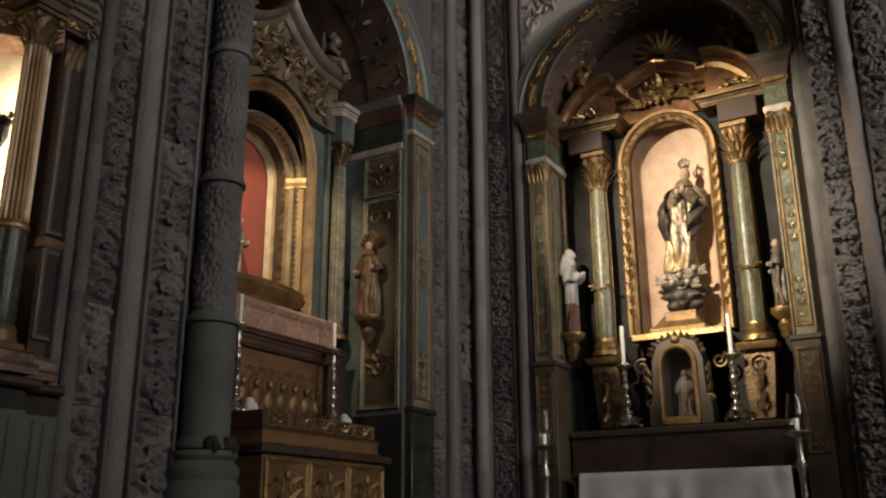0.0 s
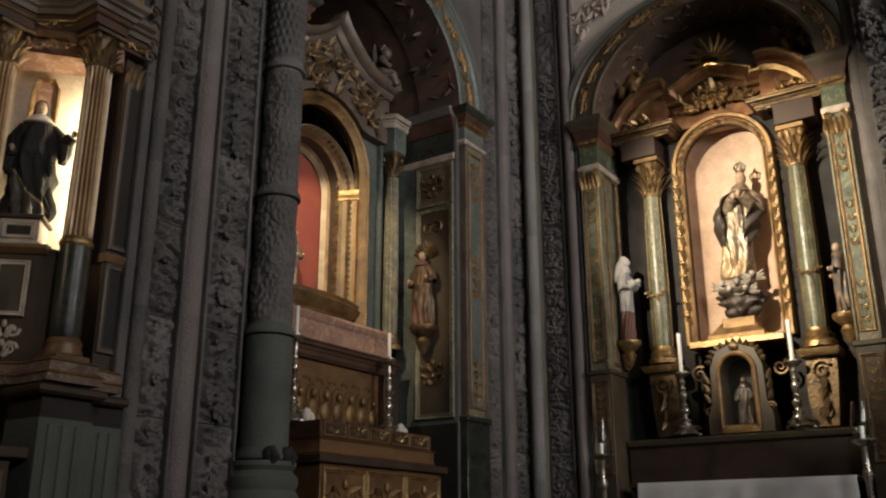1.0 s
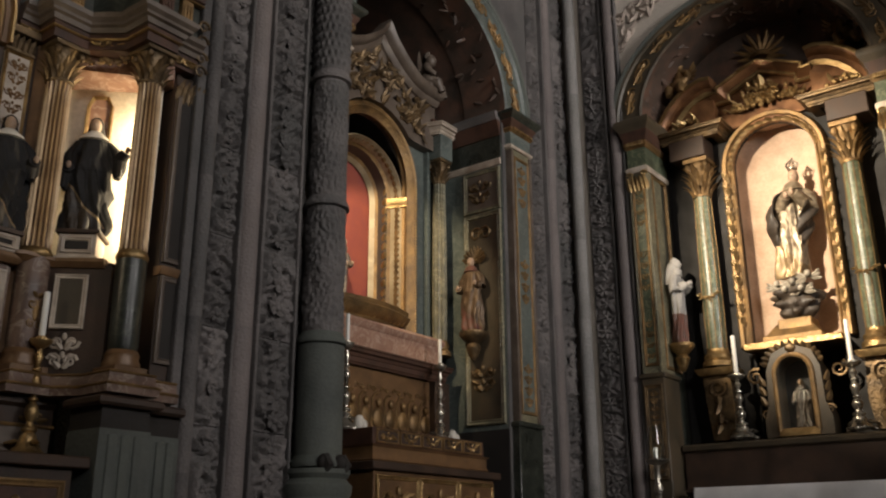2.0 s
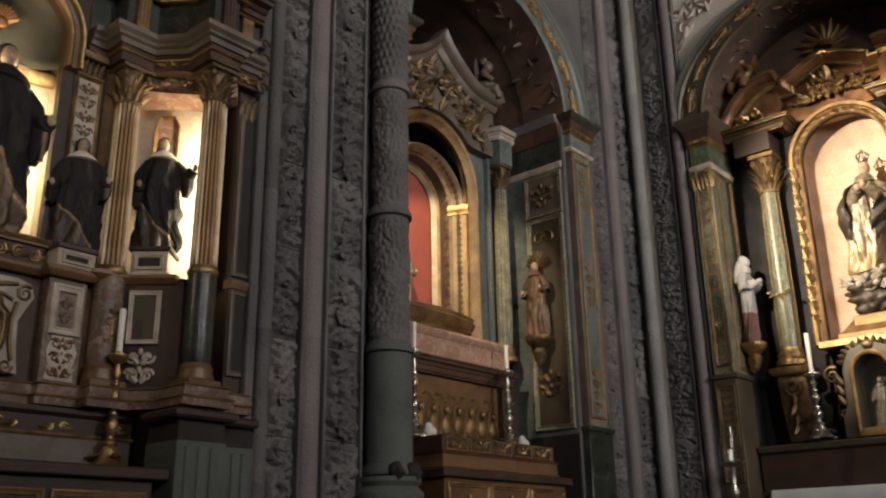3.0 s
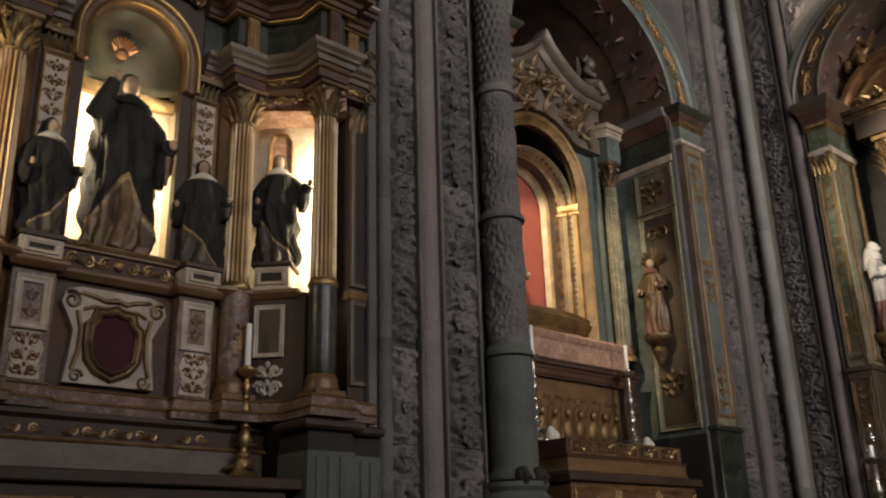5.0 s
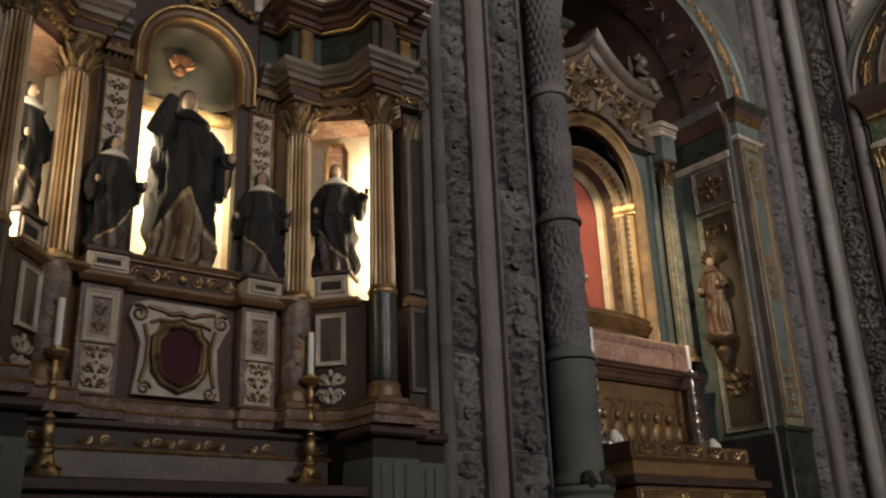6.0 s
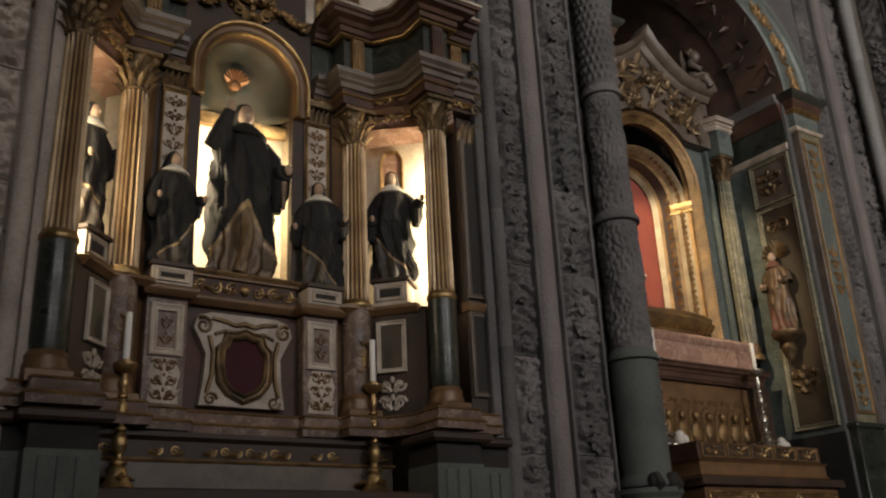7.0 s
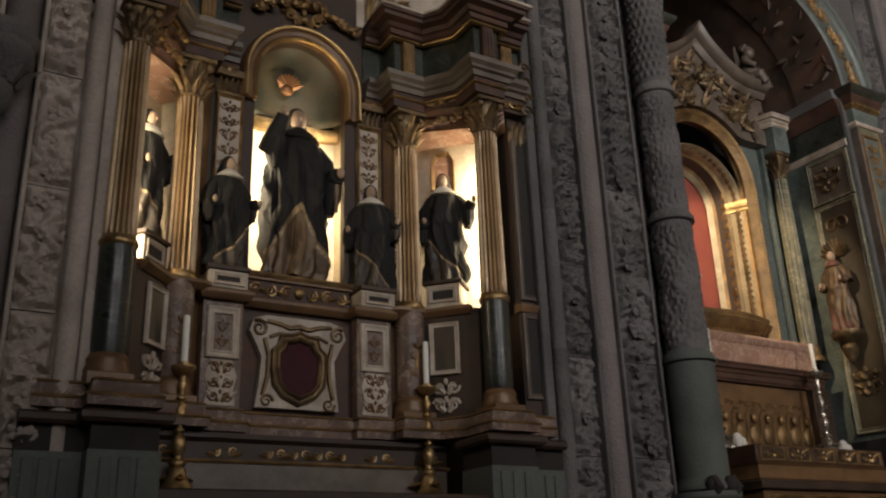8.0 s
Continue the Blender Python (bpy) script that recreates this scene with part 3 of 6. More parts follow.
def great_pier(m, s, edge, stone):
    """A pier between two altar bays, its carved strips on the side s first."""
    p = thing("pier", m, "weathered grey stone pier with carved strips and shaft", "pier", kind="structure")
    X = lambda a, b: tuple(sorted((s * a, s * b)))
    bm = BM()
    box(bm, *X(0.0, 1.38), 0.14, 0.52, 0.72, TOP, 0.01)
    part("core", bm, stone, p)
    bm = BM()
    x0, x1 = X(0.0, 0.07)
    box(bm, x0, x1, 0.09, 0.16, 0.72, TOP, 0.008)
    part("edge_strip", bm, edge, p)
    shaft(p, "roll", s * 0.125, 0.09, 0.05, 0.72, TOP, stone, 16)
    block_strip(p, *X(0.19, 0.385), 0.10, 0.72, 8.0, 0.055, 11 + s, stone)
    shaft(p, "roll", s * 0.505, 0.10, 0.085, 0.72, TOP, STONE_PINK, 18)
    block_strip(p, *X(0.63, 0.92), 0.08, 0.72, 8.0, 0.065, 23 + s, stone, motif=0.06)
    for a in (0.40, 0.605, 0.94):
        bm = BM()
        box(bm, *X(a - 0.012, a + 0.012), 0.03, 0.2, 0.72, TOP, 0.006)
        part("fillet", bm, stone, p)
    colonette(p, s * 1.15, -0.02)
    return p


great_pier(raised(3.374, 4.46, 0.194), 1, STONE, STONE)
far_pier = great_pier(raised(0.695, 4.42, 0.097), -1, STONE_WARM, STONE_WARM)
bm = BM()
lathe(bm, [(0.03, 3.80), (0.07, 3.84), (0.10, 3.92), (0.09, 3.97), (0.15, 4.06), (0.17, 4.12), (0.16, 4.16), (0.18, 4.2), (0.18, 4.24), (0.05, 4.26)], 10, (-0.60, -0.06, -0.42))
for k in range(8):
    a = 2 * math.pi * k / 8
    leaf(bm, (-0.60 + 0.09 * math.cos(a), -0.06 + 0.09 * math.sin(a), 3.54), (math.cos(a) * 0.3, math.sin(a) * 0.3, 1), (math.cos(a), math.sin(a), 0), 0.15, 0.08, 0.6)
part("corbel", bm, STONE, far_pier, "dark carved stone corbel")


def corner_half(m, s, name, near):
    """Half of a corner pier on one wall: rolls and a carved strip; s is the way from the corner."""
    p = thing("pier", m, "grey stone corner pier with carved strips", "pier", kind="structure")
    X = lambda a, b: tuple(sorted((s * a, s * b)))
    block_strip(p, *X(near, near + 0.27), -0.02, 0.72, 8.4, 0.055 if s < 0 else 0.035, 41 + name, STONE, motif=0.06)
    shaft(p, "roll", s * (near + 0.40), -0.03, 0.068, 0.72, TOP, STONE_PINK, 18)
    if s < 0:
        block_strip(p, *X(near + 0.61, near + 0.80), -0.015, 0.72, 8.4, 0.05, 47, STONE, motif=0.05)
    for a in (near + 0.29, near + 0.50):
        bm = BM()
        box(bm, *X(a - 0.014, a + 0.014), -0.06, 0.01, 0.72, TOP, 0.006)
        part("fillet", bm, STONE, p)
    return p


corner_half(raised(9.2, 5.0, 0.338), -1, 0, 0.04)
corner_half(raised(9.2, 5.0, 0.35, -90, 1.02), 1, 3, 0.32)
p = thing("pier", raised(9.12, 4.80, 0.34), "pale grey stone corner shaft", "pier", kind="structure")
shaft(p, "roll", 0, 0, 0.07, 0.72, TOP, STONE_PALE, 20)
# pier beyond the altar of the crowned statue
p = thing("pier", raised(9.2, 1.10, 0.215, -90, 1.015), "grey stone pier with carved strips", "pier", kind="structure")
bm = BM()
box(bm, 0.1, 1.3, -0.25, -0.002, 0.72, TOP, 0.01)
part("core", bm, STONE, p)
shaft(p, "roll", 0.06, -0.06, 0.08, 0.72, TOP, STONE, 18)
block_strip(p, 0.16, 0.42, -0.27, 0.72, 8.0, 0.08, 61, STONE, motif=0.06)
shaft(p, "roll", 0.5, -0.28, 0.085, 0.72, TOP, STONE_PINK, 18)
block_strip(p, 0.6, 0.9, -0.27, 0.72, 8.0, 0.08, 67, STONE, motif=0.06)

# carved patches on the plaster above the altar of the crowned statue
for s in (-1, 1):
    bm = BM()
    for k in range(34):
        rng = random.Random(k * 3 + s)
        x, z = s * rng.uniform(0.9, 1.62), rng.uniform(6.25, 8.2)
        if math.hypot(x, z - 5.85) < 1.78:
            continue
        volute(bm, (x, -0.01, z), rng.uniform(0.06, 0.12), 1.3, 0.22, rng.choice((1, -1)), rng.uniform(0, 6), 12)
        leaf(bm, (x, -0.01, z), (rng.uniform(-1, 1), 0, rng.uniform(-1, 1)), (0, -1, 0), 0.2, 0.09, 0.4)
        leaf(bm, (x, -0.01, z), (rng.uniform(-1, 1), 0, rng.uniform(-1, 1)), (0, -1, 0), 0.16, 0.08, 0.4)
    ob = tagged(part("wall_relief", bm, STONE_WARM), "carved stone foliage on pale wall", "relief", kind="structure")
    ob.matrix_world = BAY_C


# ---------------------------------------------------------------- shared furnishings
def robed(name, m, height, mats, label, hood=True, arms=((0.17, -0.10, 0.60), (-0.15, -0.13, 0.56)), folds=9, lean=0.0, crown=False, wide=1.0, seed=1, cloud=False, flare=None, hem=1, mantle=False, skirt=0.0):
    """A carved figure in a long robe and mantle, one mesh. mats: mantle, flesh, collar, inner robe. arms: the hands' places in heights."""
    bm = BM()
    h = height
    rng = random.Random(seed)
    nz, seg = (110, 150) if flare or mantle else (60, 90)
    prof = [(0.0, 0.17), (0.03, 0.18), (0.2, 0.165), (0.4, 0.165), (0.55, 0.165), (0.66, 0.155), (0.74, 0.14), (0.80, 0.115), (0.845, 0.055), (0.87, 0.036)]
    rings = []
    for j in range(nz + 1):
        t = 0.87 * j / nz
        r = np.interp(t, [q[0] for q in prof], [q[1] for q in prof]) * h * wide
        row = []
        for i in range(seg):
            a = 2 * math.pi * i / seg
            amp = 0.27 * max(0, 1 - t / 0.78) ** 0.5 + 0.02
            f = math.sin(a * folds + 2.4 * math.sin(t * 6 + seed) + seed) * 0.5 + math.sin(a * (folds // 2 + 1) - t * 9 + seed * 2) * 0.6
            f += 0.9 * noise.noise(Vector((math.cos(a) * 2, math.sin(a) * 2, t * 7 + seed))) - 0.35 * max(0, -math.sin(a)) * (t < 0.5)
            if flare or mantle:
                k = noise.noise(Vector((math.cos(a) * 3.2 + t * 3, math.sin(a) * 3.2, t * 4.5 + seed * 3.1)))
                f += 0.55 * (1 - min(1, abs(k) * 4)) * (0.35 + min(1, t * 2)) - 0.2
            q = r * (1 + amp * f * 0.8)
            row.append(bm.verts.new((q * math.cos(a) + lean * h * t * t, q * math.sin(a) * 0.72, t * h)))
        rings.append(row)
    for a, b in zip(rings, rings[1:]):
        for i in range(seg):
            bm.faces.new((a[i], a[(i + 1) % seg], b[(i + 1) % seg], b[i]))
    bm.faces.new(rings[0][::-1])
    bm.faces.new(rings[-1])
    bm.faces.ensure_lookup_table()
    for f in bm.faces:
        c = f.calc_center_median() / h
        wave = 0.02 * math.sin(c.x * 28 + seed)
        lim = 0.40 - 1.5 * abs(c.x + 0.01) + wave if hem == 0 else 0.22 - hem * 1.1 * c.x + wave
        if c.y < 0.02 and c.z < lim and (hem == 0 or abs(c.x) < 0.15):
            f.material_index = 4 if flare and not crown and lim - c.z < (0.045 if hem == 0 else 0.022) else 3
    for f in bm.faces:
        if f.calc_center_median().z < skirt * h:
            f.material_index = 3
    if mantle:
        # a wide cloak over the back and both sides, gathered at the shoulders
        n0 = len(bm.faces)
        rows_ = []
        for j in range(31):
            t = 0.26 + 0.55 * j / 30
            r = np.interp(t, (0.26, 0.34, 0.46, 0.6, 0.7, 0.76, 0.81), (0.10, 0.15, 0.19, 0.21, 0.185, 0.145, 0.075)) * h
            row = []
            for i in range(49):
                u = i / 48
                a = radians(-52 + 8 * math.sin(t * 11) + (284 - 14 * math.sin(t * 9 + 1)) * u)
                q = r * (1 + 0.13 * math.sin(u * 31 + 5 * math.sin(t * 7)) + 0.22 * noise.noise(Vector((u * 5, t * 6, seed))))
                row.append((q, a, t))
            rows_.append(row)
        skins = []
        for thin in (1.0, 0.9):
            skins.append([[bm.verts.new((lean * h * t * t + q * thin * math.cos(a), q * thin * math.sin(a) * 0.72, t * h)) for q, a, t in row] for row in rows_])
        for sk in skins:
            for a, b in zip(sk, sk[1:]):
                for i in range(48):
                    bm.faces.new((a[i], a[i + 1], b[i + 1], b[i]))
        for p, q in zip(*[[sk[0], sk[-1], [r[0] for r in sk], [r[-1] for r in sk]] for sk in skins]):
            for i in range(len(p) - 1):
                bm.faces.new((p[i], p[i + 1], q[i + 1], q[i]))
        mark(bm, n0, 6)
    lx = lean * h * 0.75
    # sleeves, hanging wide at the wrist
    for k, (ax, ay, az) in enumerate(arms):
        q = 1 if ax > 0 else -1
        sh = Vector((lx + q * 0.10 * h * wide, 0, h * 0.765))
        hand = Vector((lx + ax * h * wide, ay * h, az * h))
        elbow = Vector((lx + q * 0.185 * h * wide, 0.0, min(0.60, az - 0.02) * h)) if az < 0.8 else Vector((lx + q * 0.17 * h * wide, -0.02 * h, 0.70 * h))
        tube(bm, [sh, (sh * 0.5 + elbow * 0.5) + Vector((q * 0.02 * h, 0, 0.02 * h)), elbow, (elbow + hand) / 2, hand], [0.05 * h, 0.06 * h, 0.062 * h, 0.058 * h, 0.046 * h] if az < 0.8 else [0.05 * h, 0.062 * h, 0.062 * h, 0.052 * h, 0.034 * h], 12)
        if flare:
            c = elbow * 0.6 + hand * 0.4 if az < 0.8 else elbow * 0.6 + hand * 0.4 + Vector((-q * 0.015 * h, 0, 0))
            tube(bm, [c, c + Vector((0, 0.01 * h, -flare * h * 0.5)), c + Vector((-q * 0.01 * h, 0.02 * h, -flare * h))], [0.062 * h, 0.06 * h, 0.03 * h], 10)
            n0 = len(bm.faces)
            tube(bm, [c + Vector((q * 0.01 * h, -0.035 * h, -0.02 * h)), c + Vector((q * 0.012 * h, -0.03 * h, -flare * h * 0.95))], [0.03 * h, 0.014 * h], 8)
            mark(bm, n0, 3 if k == 0 else 0)
        n0 = len(bm.faces)
        blob(bm, hand + (hand - elbow).normalized() * 0.03 * h, (0.022 * h, 0.02 * h, 0.032 * h), 9, 6)
        mark(bm, n0, 1)
    # head, veil and collar
    n0 = len(bm.faces)
    hc = Vector((lx + lean * h * 0.2, -0.016 * h, 0.925 * h))
    blob(bm, hc, (0.047 * h, 0.054 * h, 0.066 * h), 16, 12)
    blob(bm, hc + Vector((0, -0.052 * h, -0.006 * h)), (0.008 * h, 0.011 * h, 0.015 * h), 7, 5)
    mark(bm, n0, 1)
    n0 = len(bm.faces)
    lathe(bm, [(0.044 * h, 0.875 * h), (0.072 * h, 0.853 * h), (0.112 * h * wide, 0.815 * h), (0.124 * h * wide, 0.792 * h), (0.105 * h * wide, 0.785 * h)], 24, (lx, -0.012 * h, 0), sy=0.82)
    mark(bm, n0, 2)
    if hood:
        blob(bm, hc + Vector((0, 0.024 * h, 0.012 * h)), (0.06 * h, 0.056 * h, 0.076 * h), 16, 10)
        tube(bm, [hc + Vector((0, 0.04 * h, 0.01 * h)), hc + Vector((0, 0.075 * h, -0.09 * h)), hc + Vector((0, 0.095 * h, -0.24 * h))], [0.06 * h, 0.085 * h, 0.11 * h], 12)
    if crown:
        n0 = len(bm.faces)
        lathe(bm, [(0.036 * h, 0.985 * h), (0.046 * h, 0.99 * h), (0.046 * h, 1.005 * h), (0.036 * h, 1.01 * h)], 16, (hc.x, hc.y, 0))
        for i in range(8):
            a = i * math.pi / 4
            o = Vector((math.cos(a), math.sin(a), 0))
            tube(bm, [Vector((hc.x, hc.y, 1.005 * h)) + o * 0.042 * h, Vector((hc.x, hc.y, 1.04 * h)) + o * 0.058 * h, Vector((hc.x, hc.y, 1.075 * h)) + o * 0.02 * h], 0.0065 * h, 5)
        blob(bm, (hc.x, hc.y, 1.09 * h), 0.016 * h, 7, 5)
        mark(bm, n0, 4)
    if cloud:
        n0 = len(bm.faces)
        rows_ = []
        for j in range(25):
            t = j / 24
            row = []
            for i in range(40):
                a = 2 * math.pi * i / 40
                o = Vector((math.cos(a), math.sin(a), 0))
                q = (0.06 + 0.13 * math.sin(math.pi * min(1, t * 1.15)) ** 0.7) * h
                lump = noise.noise(o * 1.6 + Vector((0, 0, t * 4.2)))
                q *= 1 + 0.45 * abs(lump) * 2 - 0.2 + 0.15 * noise.noise(o * 4 + Vector((0, 0, t * 11)))
                row.append(bm.verts.new((o.x * q, o.y * q * 0.8, (-0.38 + 0.40 * t) * h)))
            rows_.append(row)
        for a, b in zip(rows_, rows_[1:]):
            for i in range(40):
                bm.faces.new((a[i], a[(i + 1) % 40], b[(i + 1) % 40], b[i]))
        bm.faces.new(rows_[0][::-1])
        bm.faces.new(rows_[-1])
        mark(bm, n0, 6)
        n0 = len(bm.faces)
        for q, up, dy in ((-1.25, 0.0, 0.02), (-0.55, -0.06, -0.02), (0.1, -0.01, -0.03), (0.75, -0.07, -0.02), (1.3, 0.05, 0.02)):
            blob(bm, (q * 0.105 * h, (-0.14 + dy) * h, (up - 0.06) * h), (0.030 * h, 0.030 * h, 0.034 * h), 12, 9)
            for w in (-1, 1):
                for k in range(3):
                    leaf(bm, (q * 0.105 * h + w * 0.015 * h, (-0.12 + dy) * h, (up - 0.09) * h), (w, 0.2, 0.7 - 0.45 * k), (0, -1, 0), (0.10 + 0.02 * rng.random()) * h, 0.04 * h, 0.3)
        mark(bm, n0, 5)
    ob = part(name, bm, mats, None, "", 60)
    ob.matrix_world = m
    return tagged(ob, label, "statue")


def candlestick(m, height, candle, mat, label, claw=True, group="altar candlesticks", r=0.085, lean=0.0, cr=0.018):
    p = thing("candlestick", m, label, "candlestick", group)
    h = height
    bm = BM()
    lathe(bm, [(r * 0.98, h * 0.03), (r, h * 0.05), (r * 0.86, h * 0.065), (r * 0.8, h * 0.085), (r * 0.62, h * 0.11), (r * 0.5, h * 0.15), (r * 0.46, h * 0.19), (r * 0.36, h * 0.205), (r * 0.3, h * 0.22)], 18)
    for i in range(3):
        a = radians(-90 + 120 * i)
        leaf(bm, (math.cos(a) * r * 0.5, math.sin(a) * r * 0.5, h * 0.14), (math.cos(a), math.sin(a), -0.4), (0, 0, 1), r * 0.9, r * 0.6, 0.3)
    part("base", bm, mat, p)
    for i in range(3):
        a = radians(-90 + 120 * i)
        bm = BM()
        blob(bm, (math.cos(a) * r * 0.95, math.sin(a) * r * 0.95, h * 0.028), (r * 0.3, r * 0.3, h * 0.028), 8, 5)
        part("foot", bm, mat, p)
    bm = BM()
    lathe(bm, [(r * 0.26, h * 0.21), (r * 0.44, h * 0.23), (r * 0.46, h * 0.25), (r * 0.22, h * 0.27), (r * 0.18, h * 0.30), (r * 0.3, h * 0.33), (r * 0.4, h * 0.38), (r * 0.34, h * 0.43), (r * 0.17, h * 0.47), (r * 0.3, h * 0.485), (r * 0.3, h * 0.50),
               (r * 0.14, h * 0.515), (r * 0.17, h * 0.56), (r * 0.33, h * 0.62), (r * 0.3, h * 0.66), (r * 0.13, h * 0.72), (r * 0.26, h * 0.735), (r * 0.26, h * 0.75), (r * 0.13, h * 0.765), (r * 0.15, h * 0.80), (r * 0.25, h * 0.85), (r * 0.14, h * 0.9), (r * 0.2, h * 0.93)], 18)
    part("stem", bm, mat, p)
    bm = BM()
    lathe(bm, [(r * 0.2, h * 0.92), (r * 0.5, h * 0.95), (r * 0.66, h * 0.985), (r * 0.66, h), (r * 0.3, h * 0.99), (r * 0.26, h * 1.03)], 18)
    part("drip_pan", bm, mat, p)
    bm = BM()
    c = cr
    top = [(c, h), (c, h + candle - 0.01), (c * 0.8, h + candle), (0.003, h + candle + 0.002)]
    lathe(bm, top, 12)
    ob = part("candle", bm, WAX, p, "white wax candle")
    bm = BM()
    tube(bm, [(0, 0, h + candle), (0.001, 0, h + candle + 0.014)], 0.0018, 5)
    part("wick", bm, VOID, p)
    return p


def framed_panel(parent, x0, x1, z0, z1, y, frame_mat, panel_mat, w=0.03, d=0.02, ornament=None, seed=1, name="panel"):
    bm = BM()
    box(bm, x0 + 0.002, x1 - 0.002, y - 0.006, y + 0.015, z0 + 0.002, z1 - 0.002, 0)
    o = part(name, bm, panel_mat, parent)
    bm = BM()
    sweep(bm, rect(x0, x1, z0, z1), moulding(w, d), front(y), True)
    part("frame", bm, frame_mat, o)
    if ornament:
        bm = BM()
        arabesque(bm, x0 + w * 1.25, x1 - w * 1.25, z0 + w * 1.3, z1 - w * 1.3, y - 0.006, seed)
        part("carving", bm, ornament, o)
    return o


# ---------------------------------------------------------------- altar of the black-robed saints
A = thing("altarpiece", BAY_A, "gilded and grey-white carved wooden altarpiece with fluted columns and lit niches", "altarpiece")


def flip(path, s):
    return path if s > 0 else [(-x, y) for x, y in reversed(path)]


def XS(s, a, b):
    return tuple(sorted((s * a, s * b)))


def fluted_column(parent, x, y, z0, z1, r, cap, drum0):
    c = new("column")
    c.parent = parent
    bm = BM()
    n = 14
    lathe(bm, [(r * (1.05 - 0.14 * i / n), z0 + (z1 - z0) * i / n) for i in range(n + 1)], 0, (x, y, 0), 16, r * 0.26, zones=(z0 + 0.02, z1 - 0.02))
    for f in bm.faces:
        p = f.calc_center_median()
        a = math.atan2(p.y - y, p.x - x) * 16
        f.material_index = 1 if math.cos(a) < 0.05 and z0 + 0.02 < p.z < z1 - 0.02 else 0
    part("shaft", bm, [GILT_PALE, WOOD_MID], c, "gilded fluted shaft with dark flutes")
    bm = BM()
    capital(bm, r * 0.95, cap, (x, y, z1))
    part("capital", bm, GILT_DULL, c, "dull gilded foliate capital")
    bm = BM()
    lathe(bm, [(r * 1.0, drum0 + 0.02), (r * 1.08, drum0 + 0.06), (r * 1.12, z0 - 0.05), (r * 1.1, z0 - 0.02)], 24, (x, y, 0))
    part("drum", bm, GREEN_DARK if r < 0.08 else MARBLE_RED, c, "dark green marbled drum" if r < 0.08 else "reddish marbled drum")
    bm = BM()
    lathe(bm, [(r * 1.12, z0 - 0.03), (r * 1.2, z0 - 0.02), (r * 1.22, z0 - 0.005), (r * 1.12, z0 + 0.01), (r * 1.04, z0 + 0.025)], 24, (x, y, 0))
    part("ring", bm, GOLD, c)
    bm = BM()
    q = r * 1.35
    box(bm, x - q, x + q, y - q, y + q, drum0 - 0.13, drum0 - 0.07, 0.004)
    lathe(bm, [(r * 1.32, drum0 - 0.07), (r * 1.36, drum0 - 0.05), (r * 1.2, drum0 - 0.02), (r * 1.26, drum0), (r * 1.1, drum0 + 0.025)], 24, (x, y, 0))
    part("base", bm, WOOD_MID, c)
    return c


# backing of the whole altarpiece, with an opening for the middle niche
bm = BM()
solid(bm, [(-0.62, 2.98), (-0.31, 2.98)] + arch(0, 4.28, 0.31, 20) + [(0.31, 2.98), (0.62, 2.98), (0.62, 5.9), (-0.62, 5.9)], 0.0, 0.06)
part("wall_board", bm, WOOD, A)
bm = BM()
box(bm, -0.62, 0.62, 0.0, 0.06, 1.7, 2.98, 0)
part("wall_board", bm, WOOD_RED, A)
# middle niche: back, floor, half dome
bm = BM()
box(bm, -0.42, 0.42, 0.36, 0.40, 2.9, 4.14, 0)
part("niche_back", bm, PLASTER, A, "cream plaster niche back lit from the sides")
for s in (-1, 1):
    bm = BM()
    box(bm, *XS(s, 0.40, 0.44), 0.05, 0.38, 2.9, 4.9, 0)
    part("niche_side", bm, PLASTER, A)
bm = BM()
box(bm, -0.42, 0.42, -0.05, 0.38, 2.94, 2.985, 0.004)
part("niche_floor", bm, WOOD_MID, A)
bm = BM()
sweep(bm, [(-0.4, 0.3), (-0.3, 0.335), (0, 0.345), (0.3, 0.335), (0.4, 0.3)], [(-0.02, 4.10), (0.02, 4.10), (0.03, 4.13), (0.045, 4.15), (0.045, 4.175), (-0.02, 4.18)])
part("niche_moulding", bm, GOLD, A)
bm = BM()
rings = []
for i in range(13):
    e = math.pi / 2 * i / 12
    rings.append([bm.verts.new((-0.40 * math.cos(math.pi * j / 20) * math.cos(e), 0.02 + 0.34 * math.sin(math.pi * j / 20) * math.cos(e), 4.17 + 0.50 * math.sin(e))) for j in range(21)])
for a, b in zip(rings, rings[1:]):
    for j in range(20):
        bm.faces.new((a[j], a[j + 1], b[j + 1], b[j]))
ob = part("half_dome", bm, DOME, A, "dull gilded half dome with a shell")
sol = ob.modifiers.new("thickness", "SOLIDIFY")
sol.thickness = 0.012
bm = BM()
for i in range(9):
    a = radians(20 + 140 * i / 8)
    leaf(bm, (0, 0.27, 4.40), (math.cos(a), -0.35, math.sin(a)), (0, -1, -0.3), 0.11, 0.05, 0.3)
blob(bm, (0, 0.26, 4.39), (0.05, 0.03, 0.04), 8, 5)
part("shell", bm, TERRACOTTA, A, "reddish gilded shell")
bm = BM()
sweep(bm, doorway(0, 0.31, 4.1, 4.28, 28), [(0.0, 0.0), (0.0, 0.05), (-0.02, 0.06), (-0.035, 0.045), (-0.06, 0.05), (-0.075, 0.07), (-0.095, 0.06), (-0.11, 0.0)], front(0.0))
part("arch_moulding", bm, WOOD_MID, A)
bm = BM()
sweep(bm, doorway(0, 0.31, 4.1, 4.28, 28), [(-0.068, 0.066), (-0.072, 0.08), (-0.084, 0.082), (-0.094, 0.066)], front(0.0))
sweep(bm, doorway(0, 0.31, 4.1, 4.28, 28), [(0.002, 0.04), (-0.002, 0.058), (-0.012, 0.064), (-0.02, 0.056)], front(0.0))
